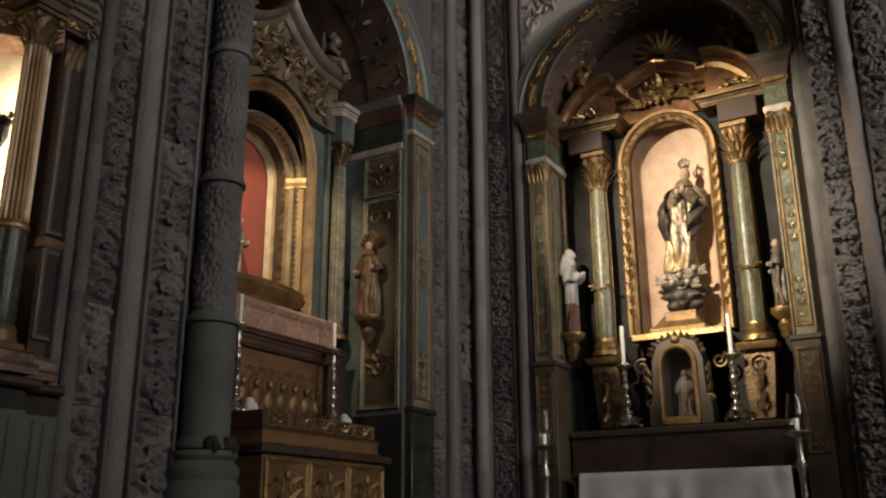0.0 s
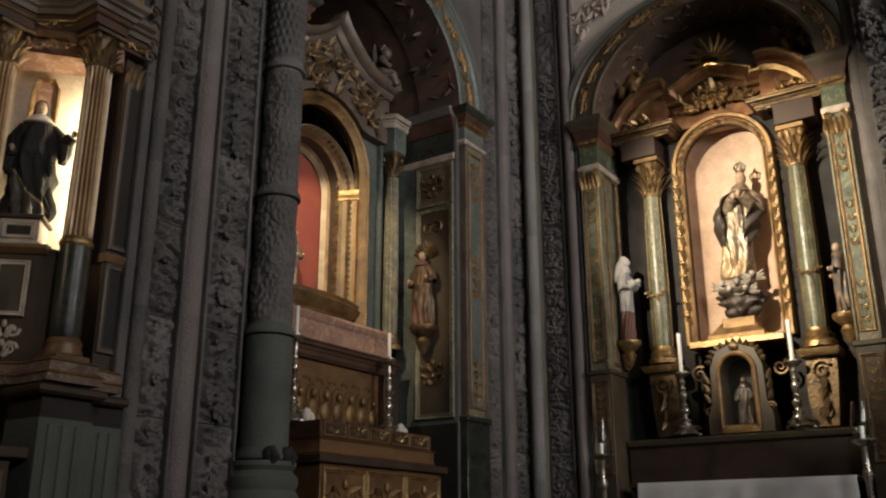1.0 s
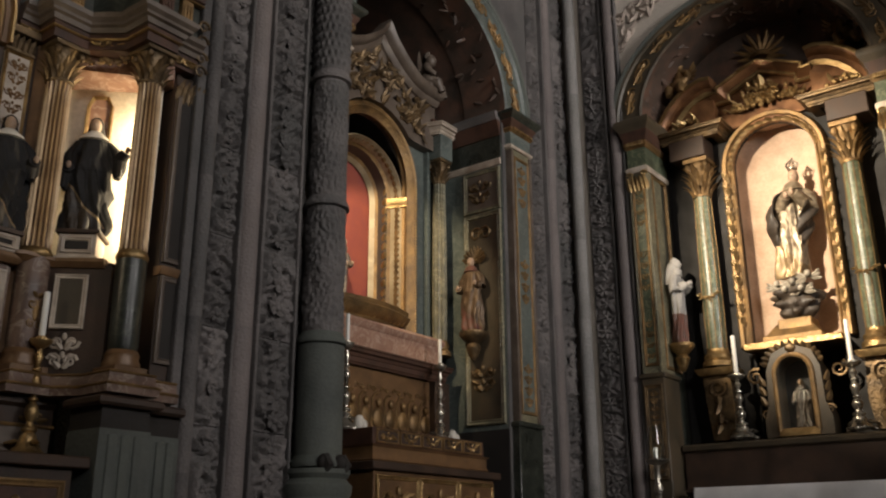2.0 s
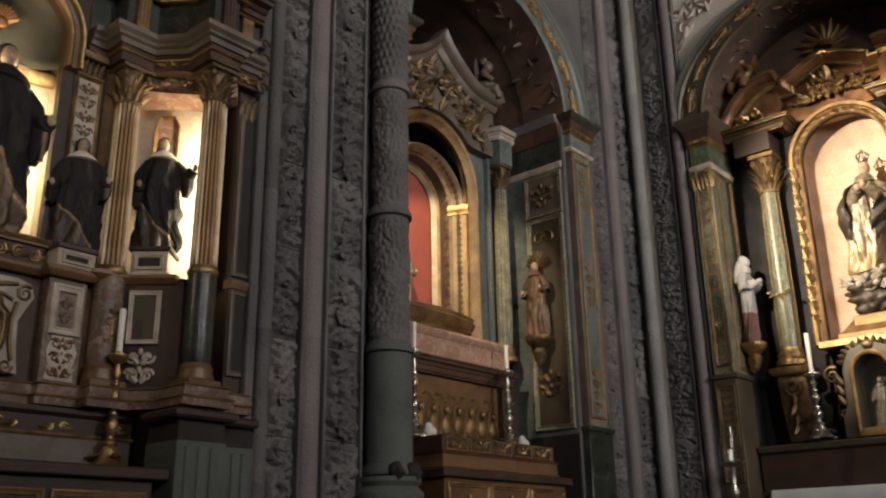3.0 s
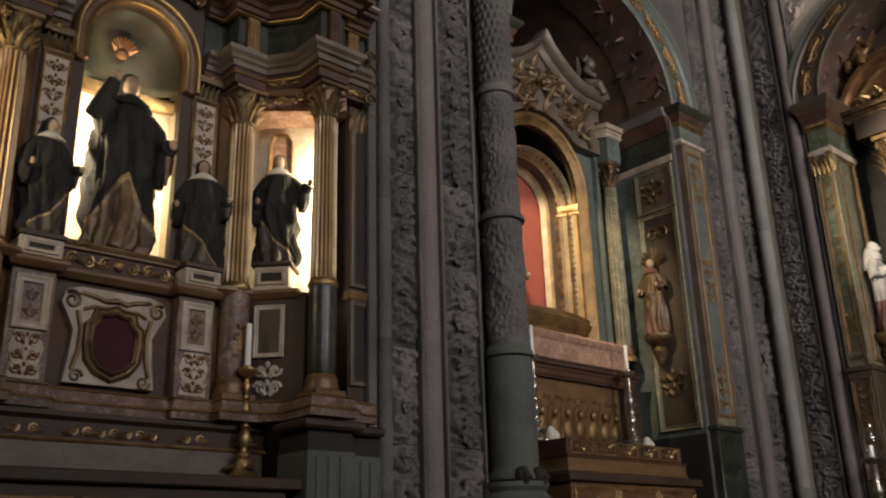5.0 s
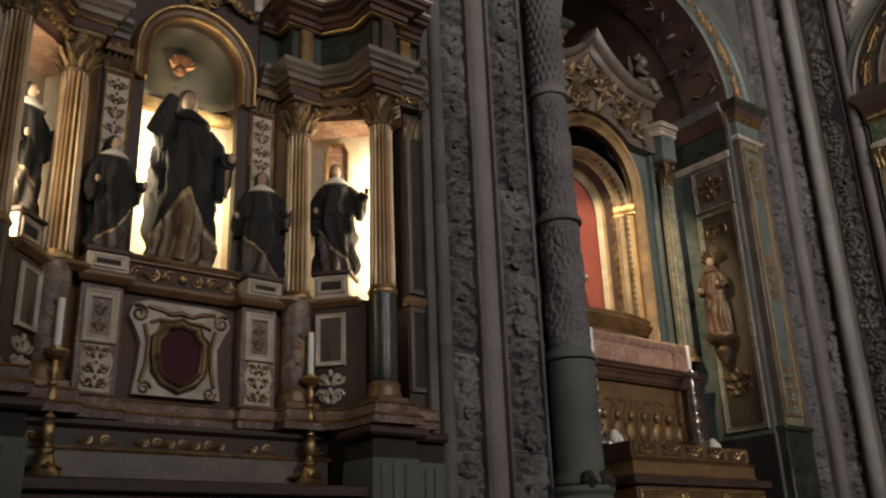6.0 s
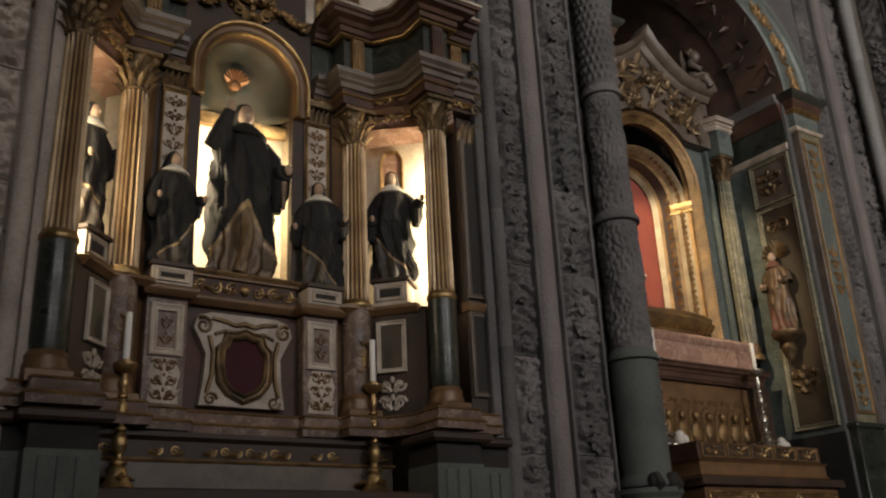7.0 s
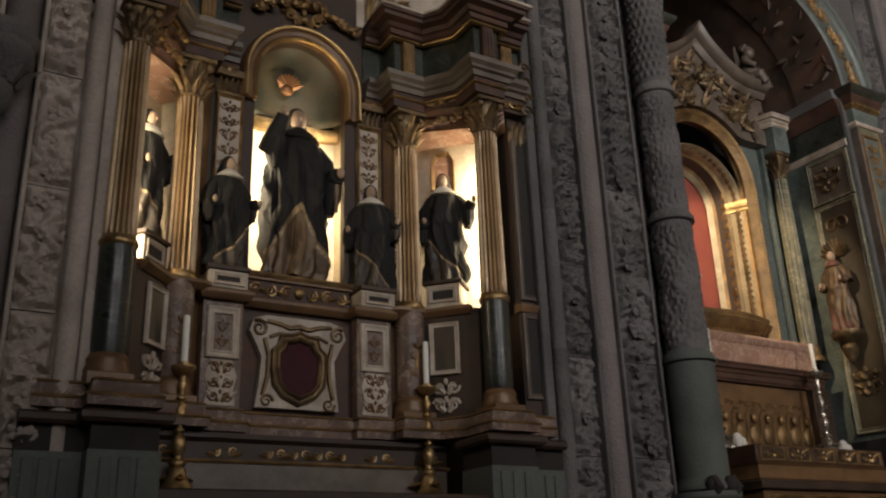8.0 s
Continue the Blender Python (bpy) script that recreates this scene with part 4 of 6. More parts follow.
part("arch_bead", bm, GOLD, A, "gilded beads along the arch")
bm = BM()
garland(bm, (-0.36, 4.75), (0.36, 4.75), -0.03, -0.13, 26, 0.06, 5)
arabesque(bm, -0.2, 0.2, 4.72, 4.98, -0.02, 8, 0.13, 1.3)
part("crest", bm, GOLD_OLD, A)
for s in (-1, 1):
    # pilasters that flank the niche
    pl = framed_panel(A, *XS(s, 0.39, 0.56), 3.0, 4.08, -0.02, GOLD, CREAM, 0.018, 0.022, WOOD_MID, 31 + s, "pilaster")
    bm = BM()
    box(bm, *XS(s, 0.385, 0.565), -0.04, 0.0, 4.08, 4.10, 0.003)
    for k in range(5):
        leaf(bm, (s * (0.40 + 0.037 * k), -0.02, 4.10), (0, 0, 1), (0, -1, 0), 0.1, 0.045, 0.5)
    box(bm, *XS(s, 0.37, 0.58), -0.06, 0.0, 4.2, 4.25, 0.005)
    part("pilaster_capital", bm, GILT_DULL, A)
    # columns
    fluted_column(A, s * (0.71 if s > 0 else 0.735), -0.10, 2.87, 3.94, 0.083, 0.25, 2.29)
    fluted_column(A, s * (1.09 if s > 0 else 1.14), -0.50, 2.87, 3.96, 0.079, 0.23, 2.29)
    # slanting side: boards below, above and the lit recess
    bm = BM()
    sweep(bm, flip([(0.60, 0.0), (0.66, -0.05)], s), [(0, 2.2), (0.02, 2.2), (0.02, 4.2), (0, 4.2)])
    part("return_board", bm, WOOD_MID, A)
    bm = BM()
    sweep(bm, flip([(0.66, 0.33), (0.80, 0.33), (1.28, -0.17), (1.28, -0.32)], s), [(-0.03, 2.85), (0, 2.85), (0, 4.25), (-0.03, 4.25)])
    part("niche_back", bm, PLASTER, A, "cream plaster niche back lit from one side")
    bm = BM()
    sweep(bm, flip([(0.62, 0.06), (1.28, -0.46)], s), [(-0.45, 4.10), (0.0, 4.10), (0.0, 4.2), (-0.45, 4.2)])
    part("niche_top", bm, PINK, A)
    bm = BM()
    sweep(bm, flip([(1.0, -0.30), (1.23, -0.36)], s), [(-0.02, 2.18), (0, 2.18), (0, 2.86), (-0.02, 2.86)])
    sweep(bm, flip([(1.13, -0.34), (1.23, -0.36)], s), [(-0.02, 2.86), (0, 2.86), (0, 4.2), (-0.02, 4.2)])
    part("corner_board", bm, WOOD, A)
    # arched pink panel on the back of the recess
    c0, dirv = Vector((s * 1.085, 0.035)), Vector((s * 0.48, -0.50)).normalized()
    rotz = math.degrees(math.atan2(dirv.y * s, dirv.x * s)) if s > 0 else math.degrees(math.atan2(-dirv.y, -dirv.x))
    bm = BM()
    line = [(-0.085, 3.35), (-0.085, 3.98), (-0.05, 4.05), (0.05, 4.05), (0.085, 3.98), (0.085, 3.35)]
    solid(bm, line, -0.012, 0.0)
    q = part("back_panel", bm, PINK, A, "pink arched panel with a pale frame")
    q.matrix_local = pose(c0.x, c0.y - 0.006, 0, 0, 0, rotz)
    bm = BM()
    sweep(bm, line, moulding(0.022, 0.02), front(-0.012), True)
    part("panel_frame", bm, GOLD, q)
    bm = BM()
    garland(bm, (-0.16, 4.16), (0.16, 4.16), 0.0, 0.035, 14, 0.045, 11 + s)
    q = part("garland", bm, GOLD_OLD, A, "dull gilded hanging garland")
    q.matrix_local = pose(s * 0.90, -0.26, 0, 0, 0, rotz)
    # entablature above the columns
    path = flip([(0.44, -0.03), (0.58, -0.03), (0.58, -0.20), (0.81, -0.20), (0.96, -0.40), (0.96, -0.61), (1.19, -0.61), (1.19, -0.47), (1.44, -0.47)], s)
    bm = BM()
    sweep(bm, path, [(-0.12, 4.20), (0.0, 4.20), (0.0, 4.26), (0.012, 4.27), (0.012, 4.30), (-0.12, 4.30)])
    part("architrave", bm, WOOD_RED, A)
    bm = BM()
    sweep(bm, path, [(0.0, 4.258), (0.016, 4.258), (0.022, 4.265), (0.016, 4.272), (0.0, 4.272)])
    sweep(bm, path, [(0.0, 4.692), (0.03, 4.692), (0.036, 4.70), (0.03, 4.708), (0.0, 4.708)])
    part("gilt_edge", bm, GOLD, A)
    bm = BM()
    sweep(bm, path, [(-0.12, 4.30), (0.03, 4.30), (0.04, 4.33), (0.06, 4.34), (0.06, 4.36), (0.085, 4.38), (0.09, 4.41), (-0.12, 4.42)])
    part("lower_cornice", bm, GREYWOOD, A, "grey-brown projecting cornice")
    for px, py, ang_ in ((0.885, -0.30, rotz), (0.50, -0.045, 0), (1.32, -0.485, 0)):
        bm = BM()
        for q in (-1, 1):
            volute(bm, (q * 0.035, 0, 4.24), 0.026, 1.3, 0.26, q, 0.4, 10)
            leaf(bm, (q * 0.05, 0, 4.235), (q, 0, 0.15), (0, -1, 0), 0.06, 0.03, 0.3)
        blob(bm, (0, -0.005, 4.25), (0.018, 0.012, 0.024), 7, 5)
        q = part("frieze_ornament", bm, GOLD, A, "gilded scroll ornament")
        q.matrix_local = pose(s * px, py, 0, 0, 0, ang_)
    bm = BM()
    sweep(bm, path, [(-0.14, 4.42), (-0.02, 4.42), (-0.02, 4.70), (-0.14, 4.70)])
    part("attic", bm, GREEN_DARK, A, "dark green marbled attic frieze")
    for k, (px, py) in enumerate(((0.695, -0.20), (1.075, -0.61), (1.32, -0.47))):
        bm = BM()
        box(bm, *XS(s, px - 0.045, px + 0.045), py - 0.02, py + 0.05, 4.43, 4.695, 0.006)
        for t in (-0.024, 0.0, 0.024):
            box(bm, *XS(s, px + t - 0.008, px + t + 0.008), py - 0.027, py, 4.47, 4.66, 0.003)
        part("attic_block", bm, GOLD_OLD if k != 1 else WOOD_RED, A)
    bm = BM()
    cornice(bm, path, 4.70, 4.84, 1.25)
    part("upper_cornice", bm, WOOD_RED, A, "dark red-brown projecting upper cornice")
    bm = BM()
    sweep(bm, path, [(0.10, 4.842), (0.165, 4.842), (0.165, 4.86), (0.10, 4.865)])
    part("cornice_edge", bm, CREAM, A)
    bm = BM()
    sweep(bm, flip([(0.40, 0.0), (0.85, -0.05), (1.25, -0.35), (1.5, -0.35)], s), [(-0.1, 4.86), (0, 4.86), (0, 6.2), (-0.1, 6.2)])
    part("upper_storey", bm, CREAM, A, "grey-white upper storey with gilded carving")
    bm = BM()
    arabesque(bm, *XS(s, 0.52, 0.82), 4.95, 5.7, -0.05, 17 + s)
    part("upper_carving", bm, GOLD_OLD, A)
    bm = BM()
    sweep(bm, flip([(0.47, -0.02), (0.52, -0.05)], s), [(-0.05, 4.86), (0.02, 4.86), (0.02, 6.2), (-0.05, 6.2)])
    part("upper_strip", bm, GOLD, A)
    # outer pilaster with sunk panels
    for z0, z1 in ((2.92, 4.08), (2.30, 2.84)):
        framed_panel(A, *XS(s, 1.36, 1.54), z0, z1, -0.40, GREYWOOD, WOOD_BLACK, 0.038, 0.022, None, 1, "end_pilaster")
    bm = BM()
    box(bm, *XS(s, 1.35, 1.55), -0.398, -0.05, 2.2, 4.2, 0.004)
    part("pilaster_core", bm, WOOD, A)
    bm = BM()
    sweep(bm, flip([(1.34, -0.40), (1.56, -0.40)], s), [(-0.05, 2.84), (0.025, 2.84), (0.04, 2.875), (0.04, 2.89), (-0.05, 2.90)])
    part("pilaster_band", bm, WOOD_MID, A)
    bm = BM()
    box(bm, *XS(s, 1.355, 1.545), -0.43, -0.38, 4.085, 4.11, 0.003)
    for k in range(5):
        leaf(bm, (s * (1.37 + 0.041 * k), -0.40, 4.0), (0, 0, 1), (0, -1, 0), 0.16, 0.055, 0.5)
    for zz in (4.22, 4.32, 4.44, 4.55):
        volute(bm, (s * 1.45, -0.50, zz), 0.05, 1.3, 0.25, s, 0, 12)
    part("pilaster_capital", bm, GILT_DULL, A)
    # plinth mouldings under everything on this side
    low = flip([(0.36, -0.05), (0.36, -0.12), (0.60, -0.12), (0.60, -0.23), (0.83, -0.23), (0.94, -0.38), (0.94, -0.64), (1.21, -0.64), (1.21, -0.52), (1.46, -0.52)], s)
    bm = BM()
    sweep(bm, low, [(-0.12, 2.06), (0.03, 2.06), (0.035, 2.10), (0.02, 2.12), (0.01, 2.17), (-0.12, 2.18)])
    part("plinth_moulding", bm, MARBLE_RED, A)
    bm = BM()
    sweep(bm, low, [(0.0, 2.098), (0.038, 2.098), (0.042, 2.106), (0.03, 2.116), (0.0, 2.116)])
    sweep(bm, low, [(0.0, 2.168), (0.014, 2.168), (0.018, 2.175), (0.01, 2.183), (0.0, 2.183)])
    part("gilt_edge", bm, GOLD_OLD, A)
    wide = flip([(0.90, -0.35), (0.90, -0.66), (1.22, -0.66), (1.22, -0.54), (1.50, -0.54)], s)
    bm = BM()
    sweep(bm, wide, [(-0.2, 1.985), (0.03, 1.985), (0.045, 2.0), (0.045, 2.025), (0.02, 2.04), (-0.2, 2.06)])
    part("plinth_ledge", bm, WOOD, A)
    bm = BM()
    sweep(bm, wide, [(-0.2, 1.87), (-0.01, 1.87), (-0.01, 1.985), (-0.2, 1.985)])
    part("plinth_band", bm, WOOD_BLACK, A)
    bm = BM()
    sweep(bm, wide, [(-0.2, 0.72), (0.0, 0.72), (0.0, 1.87), (-0.2, 1.87)])
    part("plinth", bm, STONE_GREEN, A, "grey-green fluted plinth")
    for px, py in ((0.98, -0.66), (1.06, -0.66), (1.14, -0.66), (1.29, -0.54), (1.37, -0.54), (1.44, -0.54)):
        bm = BM()
        box(bm, *XS(s, px - 0.026, px + 0.026), py - 0.012, py + 0.02, 0.9, 1.84, 0.005)
        part("plinth_rib", bm, STONE_GREEN, A)
    # pedestal zone below nuns: carved cream panels
    bm = BM()
    box(bm, *XS(s, 0.355, 0.585), -0.09, 0.0, 2.18, 2.78, 0.004)
    pd = part("pedestal", bm, MARBLE_RED, A, "reddish marbled pedestal with a grey-white carved front")
    bm = BM()
    sweep(bm, rect(*XS(s, 0.375, 0.565), 2.45, 2.74), moulding(0.045, 0.022), front(-0.09), True)
    solid(bm, [(s * 0.47 + x, z) for x, z in ((-0.085, 2.2), (-0.07, 2.28), (-0.09, 2.36), (-0.06, 2.445), (0.06, 2.445), (0.09, 2.36), (0.07, 2.28), (0.085, 2.2))], -0.098, -0.09)
    for q in (-1, 1):
        volute(bm, (s * 0.47 + q * 0.045, -0.095, 2.30), 0.042, 1.4, 0.24, q, 1.2, 12)
        volute(bm, (s * 0.47 + q * 0.04, -0.095, 2.40), 0.035, 1.3, 0.24, -q, -1.2, 12)
        leaf(bm, (s * 0.47 + q * 0.03, -0.092, 2.22), (q * 0.6, 0, 0.6), (0, -1, 0), 0.08, 0.035, 0.3)
    blob(bm, (s * 0.47, -0.095, 2.34), (0.022, 0.015, 0.06), 8, 5)
    part("carved_front", bm, CREAM, pd)
    bm = BM()
    arabesque(bm, s * 0.47 - 0.075, s * 0.47 + 0.075, 2.21, 2.44, -0.10, 12 + s, 0.075, 1.0)
    arabesque(bm, s * 0.47 - 0.04, s * 0.47 + 0.04, 2.51, 2.68, -0.093, 14 + s, 0.08, 1.0)
    part("scroll_carving", bm, WOOD_MID, pd)
    bm = BM()
    for q in (-1, 1):
        volute(bm, (s * 0.715 + q * 0.026, -0.19, 2.56), 0.03, 1.4, 0.24, q, 1.0, 12)
        volute(bm, (s * 0.715 + q * 0.022, -0.19, 2.45), 0.024, 1.4, 0.24, -q, 2.0, 12)
        leaf(bm, (s * 0.715, -0.188, 2.60), (q * 0.7, 0, 0.6), (0, -1, 0), 0.05, 0.03, 0.4)
    blob(bm, (s * 0.715, -0.186, 2.51), (0.022, 0.012, 0.05), 10, 7)
    part("cartouche", bm, GOLD_OLD, A, "dull gilded cartouche on the drum")
    # slanting panel below the side niche
    bm = BM()
    sweep(bm, flip([(0.72, -0.06), (1.03, -0.40)], s), [(-0.05, 2.18), (0.0, 2.18), (0.0, 2.82), (-0.05, 2.82)])
    part("side_board", bm, WOOD, A)
    mid, ang = Vector((s * 0.885, -0.235)), rotz
    q = framed_panel(A, -0.095, 0.095, 2.44, 2.76, -0.01, CREAM, PANEL_BROWN, 0.03, 0.02)
    q.matrix_local = pose(mid.x - 0.0 * s, mid.y, 0, 0, 0, ang)
    bm = BM()
    arabesque(bm, -0.09, 0.09, 2.21, 2.42, -0.012, 3, 0.1, 1.3)
    q = part("side_carving", bm, CREAM, A)
    q.matrix_local = pose(mid.x, mid.y, 0, 0, 0, ang)
    bm = BM()
    sweep(bm, flip([(0.58, -0.05), (0.58, -0.13), (0.62, -0.16), (0.80, -0.16), (0.99, -0.38)], s), [(-0.06, 2.80), (0.0, 2.80), (0.03, 2.83), (0.03, 2.85), (-0.06, 2.86)])
    part("string_course", bm, WOOD_MID, A)
    bm = BM()
    box(bm, -0.13, 0.13, -0.12, 0.12, 2.86, 2.88, 0.004)
    box(bm, -0.11, 0.11, -0.10, 0.10, 2.88, 3.02, 0.004)
    sweep(bm, rect(-0.09, 0.09, 2.90, 3.0), moulding(0.022, 0.012), front(-0.10), True)
    q = part("niche_pedestal", bm, CREAM, A, "grey-white box pedestal with a dark sunk panel")
    bm = BM()
    box(bm, -0.13, 0.13, -0.12, 0.12, 3.02, 3.045, 0.004)
    part("block_top", bm, WOOD, q)
    bm = BM()
    box(bm, -0.066, 0.066, -0.106, -0.095, 2.925, 2.975, 0.003)
    part("block_inset", bm, WOOD_BLACK, q)
    q.matrix_local = pose(s * 0.97, -0.14, 0, 0, 0, ang)
    # pedestal blocks of the two standing nuns by the niche
    bm = BM()
    box(bm, *XS(s, 0.355, 0.585), -0.155, 0.0, 2.83, 2.93, 0.004)
    sweep(bm, rect(*XS(s, 0.38, 0.56), 2.845, 2.915), moulding(0.022, 0.012), front(-0.155), True)
    sb = part("statue_block", bm, CREAM, A, "grey-white block with a dark sunk panel")
    bm = BM()
    box(bm, *XS(s, 0.345, 0.595), -0.17, 0.0, 2.93, 2.957, 0.004)
    part("block_top", bm, WOOD, sb)
    bm = BM()
    box(bm, *XS(s, 0.405, 0.535), -0.16, -0.15, 2.866, 2.896, 0.003)
    part("block_inset", bm, WOOD_BLACK, sb)
    # moulding over the pedestal zone
bm = BM()
sweep(bm, [(-0.595, -0.02), (-0.595, -0.12), (-0.345, -0.12), (-0.345, -0.03), (0.345, -0.03), (0.345, -0.12), (0.595, -0.12), (0.595, -0.02)], [(-0.04, 2.775), (0.01, 2.775), (0.03, 2.80), (0.035, 2.815), (0.03, 2.83), (-0.04, 2.83)])
part("string_course", bm, WOOD_MID, A)
bm = BM()
box(bm, -0.34, 0.34, -0.03, 0.0, 2.83, 2.945, 0.003)
fr = part("frieze", bm, WOOD_RED, A, "reddish frieze with gilded scrolls")
bm = BM()
for s in (-1, 1):
    for k, q in enumerate((0.08, 0.18, 0.27)):
        volute(bm, (s * q, -0.035, 2.885), 0.04, 1.4, 0.22, s * (1 if k % 2 else -1), 1.0, 12)
        leaf(bm, (s * q, -0.033, 2.87), (s, 0, 0.2), (0, -1, 0), 0.08, 0.03, 0.3)
blob(bm, (0, -0.04, 2.89), (0.03, 0.02, 0.035), 8, 5)
part("scroll_ornament", bm, GOLD, fr)
bm = BM()
sweep(bm, [(-0.36, -0.03), (0.36, -0.03)], [(-0.03, 2.945), (0.01, 2.945), (0.03, 2.965), (0.035, 2.985), (-0.03, 2.99)])
part("shelf", bm, GOLD_OLD, A)
bm = BM()
sweep(bm, [(-0.352, -0.055), (0.352, -0.055)], [(-0.05, 2.06), (0.03, 2.06), (0.035, 2.10), (0.02, 2.12), (0.01, 2.17), (-0.05, 2.18)])
part("plinth_moulding", bm, MARBLE_RED, A)
bm = BM()
sweep(bm, [(-0.352, -0.055), (0.352, -0.055)], [(0.0, 2.098), (0.038, 2.098), (0.042, 2.106), (0.03, 2.116), (0.0, 2.116)])
sweep(bm, [(-0.352, -0.055), (0.352, -0.055)], [(0.0, 2.168), (0.014, 2.168), (0.018, 2.175), (0.01, 2.183), (0.0, 2.183)])
part("gilt_edge", bm, GOLD_OLD, A)
# middle panel: grey-white scrolled surround with a shield-shaped recess
hexagon = [(-0.07, 2.315), (-0.108, 2.36), (-0.118, 2.44), (-0.116, 2.515), (-0.088, 2.54), (-0.076, 2.58), (-0.03, 2.585), (0, 2.60), (0.03, 2.585), (0.076, 2.58), (0.088, 2.54), (0.116, 2.515), (0.118, 2.44), (0.108, 2.36), (0.07, 2.315), (0, 2.285)]
bm = BM()
outer = [(-0.255, 2.215), (-0.235, 2.36), (-0.225, 2.50), (-0.265, 2.58), (-0.30, 2.64), (-0.28, 2.71), (-0.20, 2.735), (0.20, 2.735), (0.28, 2.71), (0.30, 2.64), (0.265, 2.58), (0.225, 2.50), (0.235, 2.36), (0.255, 2.215)]
solid(bm, outer, -0.05, 0.0)
pan = part("panel", bm, CREAM, A, "grey-white scrolled panel")
bm = BM()
solid(bm, hexagon, -0.056, -0.04)
part("recess", bm, PURPLE, pan, "dark purple curtained opening")
bm = BM()
sweep(bm, hexagon, [(0.0, 0.0), (0.0, 0.025), (-0.01, 0.035), (-0.018, 0.03), (-0.024, 0.02), (-0.034, 0.022), (-0.042, 0.034), (-0.05, 0.03), (-0.056, 0.0)], front(-0.05), True)
part("recess_frame", bm, GILT_DULL, pan)
bm = BM()
for s in (-1, 1):
    volute(bm, (s * 0.245, -0.055, 2.655), 0.05, 1.5, 0.26, s, 2.2 if s < 0 else 0.9, 14)
    volute(bm, (s * 0.19, -0.055, 2.25), 0.04, 1.4, 0.26, -s, 0, 12)
    tube(bm, [(s * 0.21, -0.055, 2.60), (s * 0.185, -0.06, 2.5), (s * 0.19, -0.06, 2.38), (s * 0.215, -0.055, 2.28)], 0.014, 6)
    tube(bm, [(0, -0.06, 2.685), (s * 0.06, -0.06, 2.67), (s * 0.12, -0.06, 2.69), (s * 0.2, -0.06, 2.70)], [0.016, 0.013, 0.013, 0.01], 6)
    tube(bm, [(0, -0.06, 2.645), (s * 0.06, -0.06, 2.63), (s * 0.12, -0.06, 2.635), (s * 0.18, -0.06, 2.61)], 0.01, 6)
part("scrollwork", bm, GILT_DULL, pan)
# gradine behind the altar table
bm = BM()
box(bm, -0.92, 0.92, -0.15, 0.0, 1.70, 1.905, 0.006)
gr = part("gradine", bm, GREYWOOD, A, "plain grey-brown gradine front")
bm = BM()
sweep(bm, [(-0.92, -0.15), (0.92, -0.15)], [(-0.1, 1.905), (0.0, 1.905), (0.0, 2.0), (0.03, 2.02), (0.03, 2.045), (-0.1, 2.06)])
fz = part("gradine_frieze", bm, WOOD, A, "dark frieze with pieces of gilded carving")
bm = BM()
for x0, x1 in ((-0.86, -0.74), (-0.54, -0.36), (-0.24, 0.26), (0.38, 0.55), (0.74, 0.86)):
    n = max(2, int((x1 - x0) / 0.07))
    for k in range(n):
        xx = x0 + (x1 - x0) * (k + 0.5) / n
        volute(bm, (xx, -0.152, 1.95), 0.026, 1.3, 0.28, 1 if k % 2 else -1, 0.6, 10)
        leaf(bm, (xx, -0.152, 1.935), (1 if k % 2 else -1, 0, 0.2), (0, -1, 0), 0.06, 0.03, 0.3)
part("carving", bm, GOLD, fz)
bm = BM()
sweep(bm, [(-0.93, -0.15), (0.93, -0.15)], [(-0.1, 1.895), (0.008, 1.895), (0.014, 1.905), (0.008, 1.915), (-0.1, 1.915)])
part("bead", bm, GOLD_OLD, A)

T = thing("altar_table", BAY_A, "dark wooden altar table against the altarpiece", "altar")
bm = BM()
box(bm, -0.95, 0.90, -0.62, -0.155, 1.66, 1.72, 0.008)
part("tabletop", bm, WOOD, T)
bm = BM()
box(bm, -0.88, 0.83, -0.57, -0.155, 0.72, 1.66, 0.006)
part("body", bm, WOOD, T)
for x0 in (-0.84, -0.28, 0.27):
    framed_panel(T, x0, x0 + 0.52, 0.85, 1.6, -0.57, GOLD_OLD, WOOD_RED, 0.04, 0.02, GOLD_OLD, 5, "front_panel")

candlestick(BAY_A @ pose(-0.71, -0.235, 1.72), 0.64, 0.265, GOLD, "gilded baroque candlestick with a white candle", r=0.095)
candlestick(BAY_A @ pose(0.745, -0.235, 1.72), 0.64, 0.27, GOLD, "gilded baroque candlestick with a white candle", r=0.095)

H = [BLACK, SKIN, LINEN, ROBE_UNDER, ROBE_GOLD]
robed("statue", BAY_A @ pose(0.0, 0.06, 2.99), 1.15, [BLACK, SKIN, BLACK, ROBE, ROBE_GOLD], "large black-robed nun statue with one hand raised", arms=((0.20, -0.11, 0.60), (-0.115, -0.09, 0.90)), folds=11, wide=1.02, seed=3, flare=0.20, hem=0)
for s, hh, g in ((-1, 0.70, 5), (1, 0.70, 8)):
    robed("statue", BAY_A @ pose(s * 0.47, -0.06, 2.957, 0, 0, -s * 20), hh, H, "small black-robed nun statue on a block", arms=((0.2, -0.12, 0.60), (-0.2, -0.10, 0.52)), seed=g, wide=1.08, flare=0.14, hem=s)
    robed("statue", BAY_A @ pose(s * 0.97, -0.14, 3.045, 0, 0, -s * 38), 0.76, H, "black-robed nun statue in a lit side niche", arms=((0.26, -0.06, 0.70), (-0.16, -0.12, 0.52)), seed=g + 3, wide=1.0, flare=0.16, hem=1)


# ---------------------------------------------------------------- altar with the arched gilded frame
B = thing("altarpiece", BAY_B, "green marbled altarpiece with a deep gilded arched frame", "altarpiece")
DB = 0.80


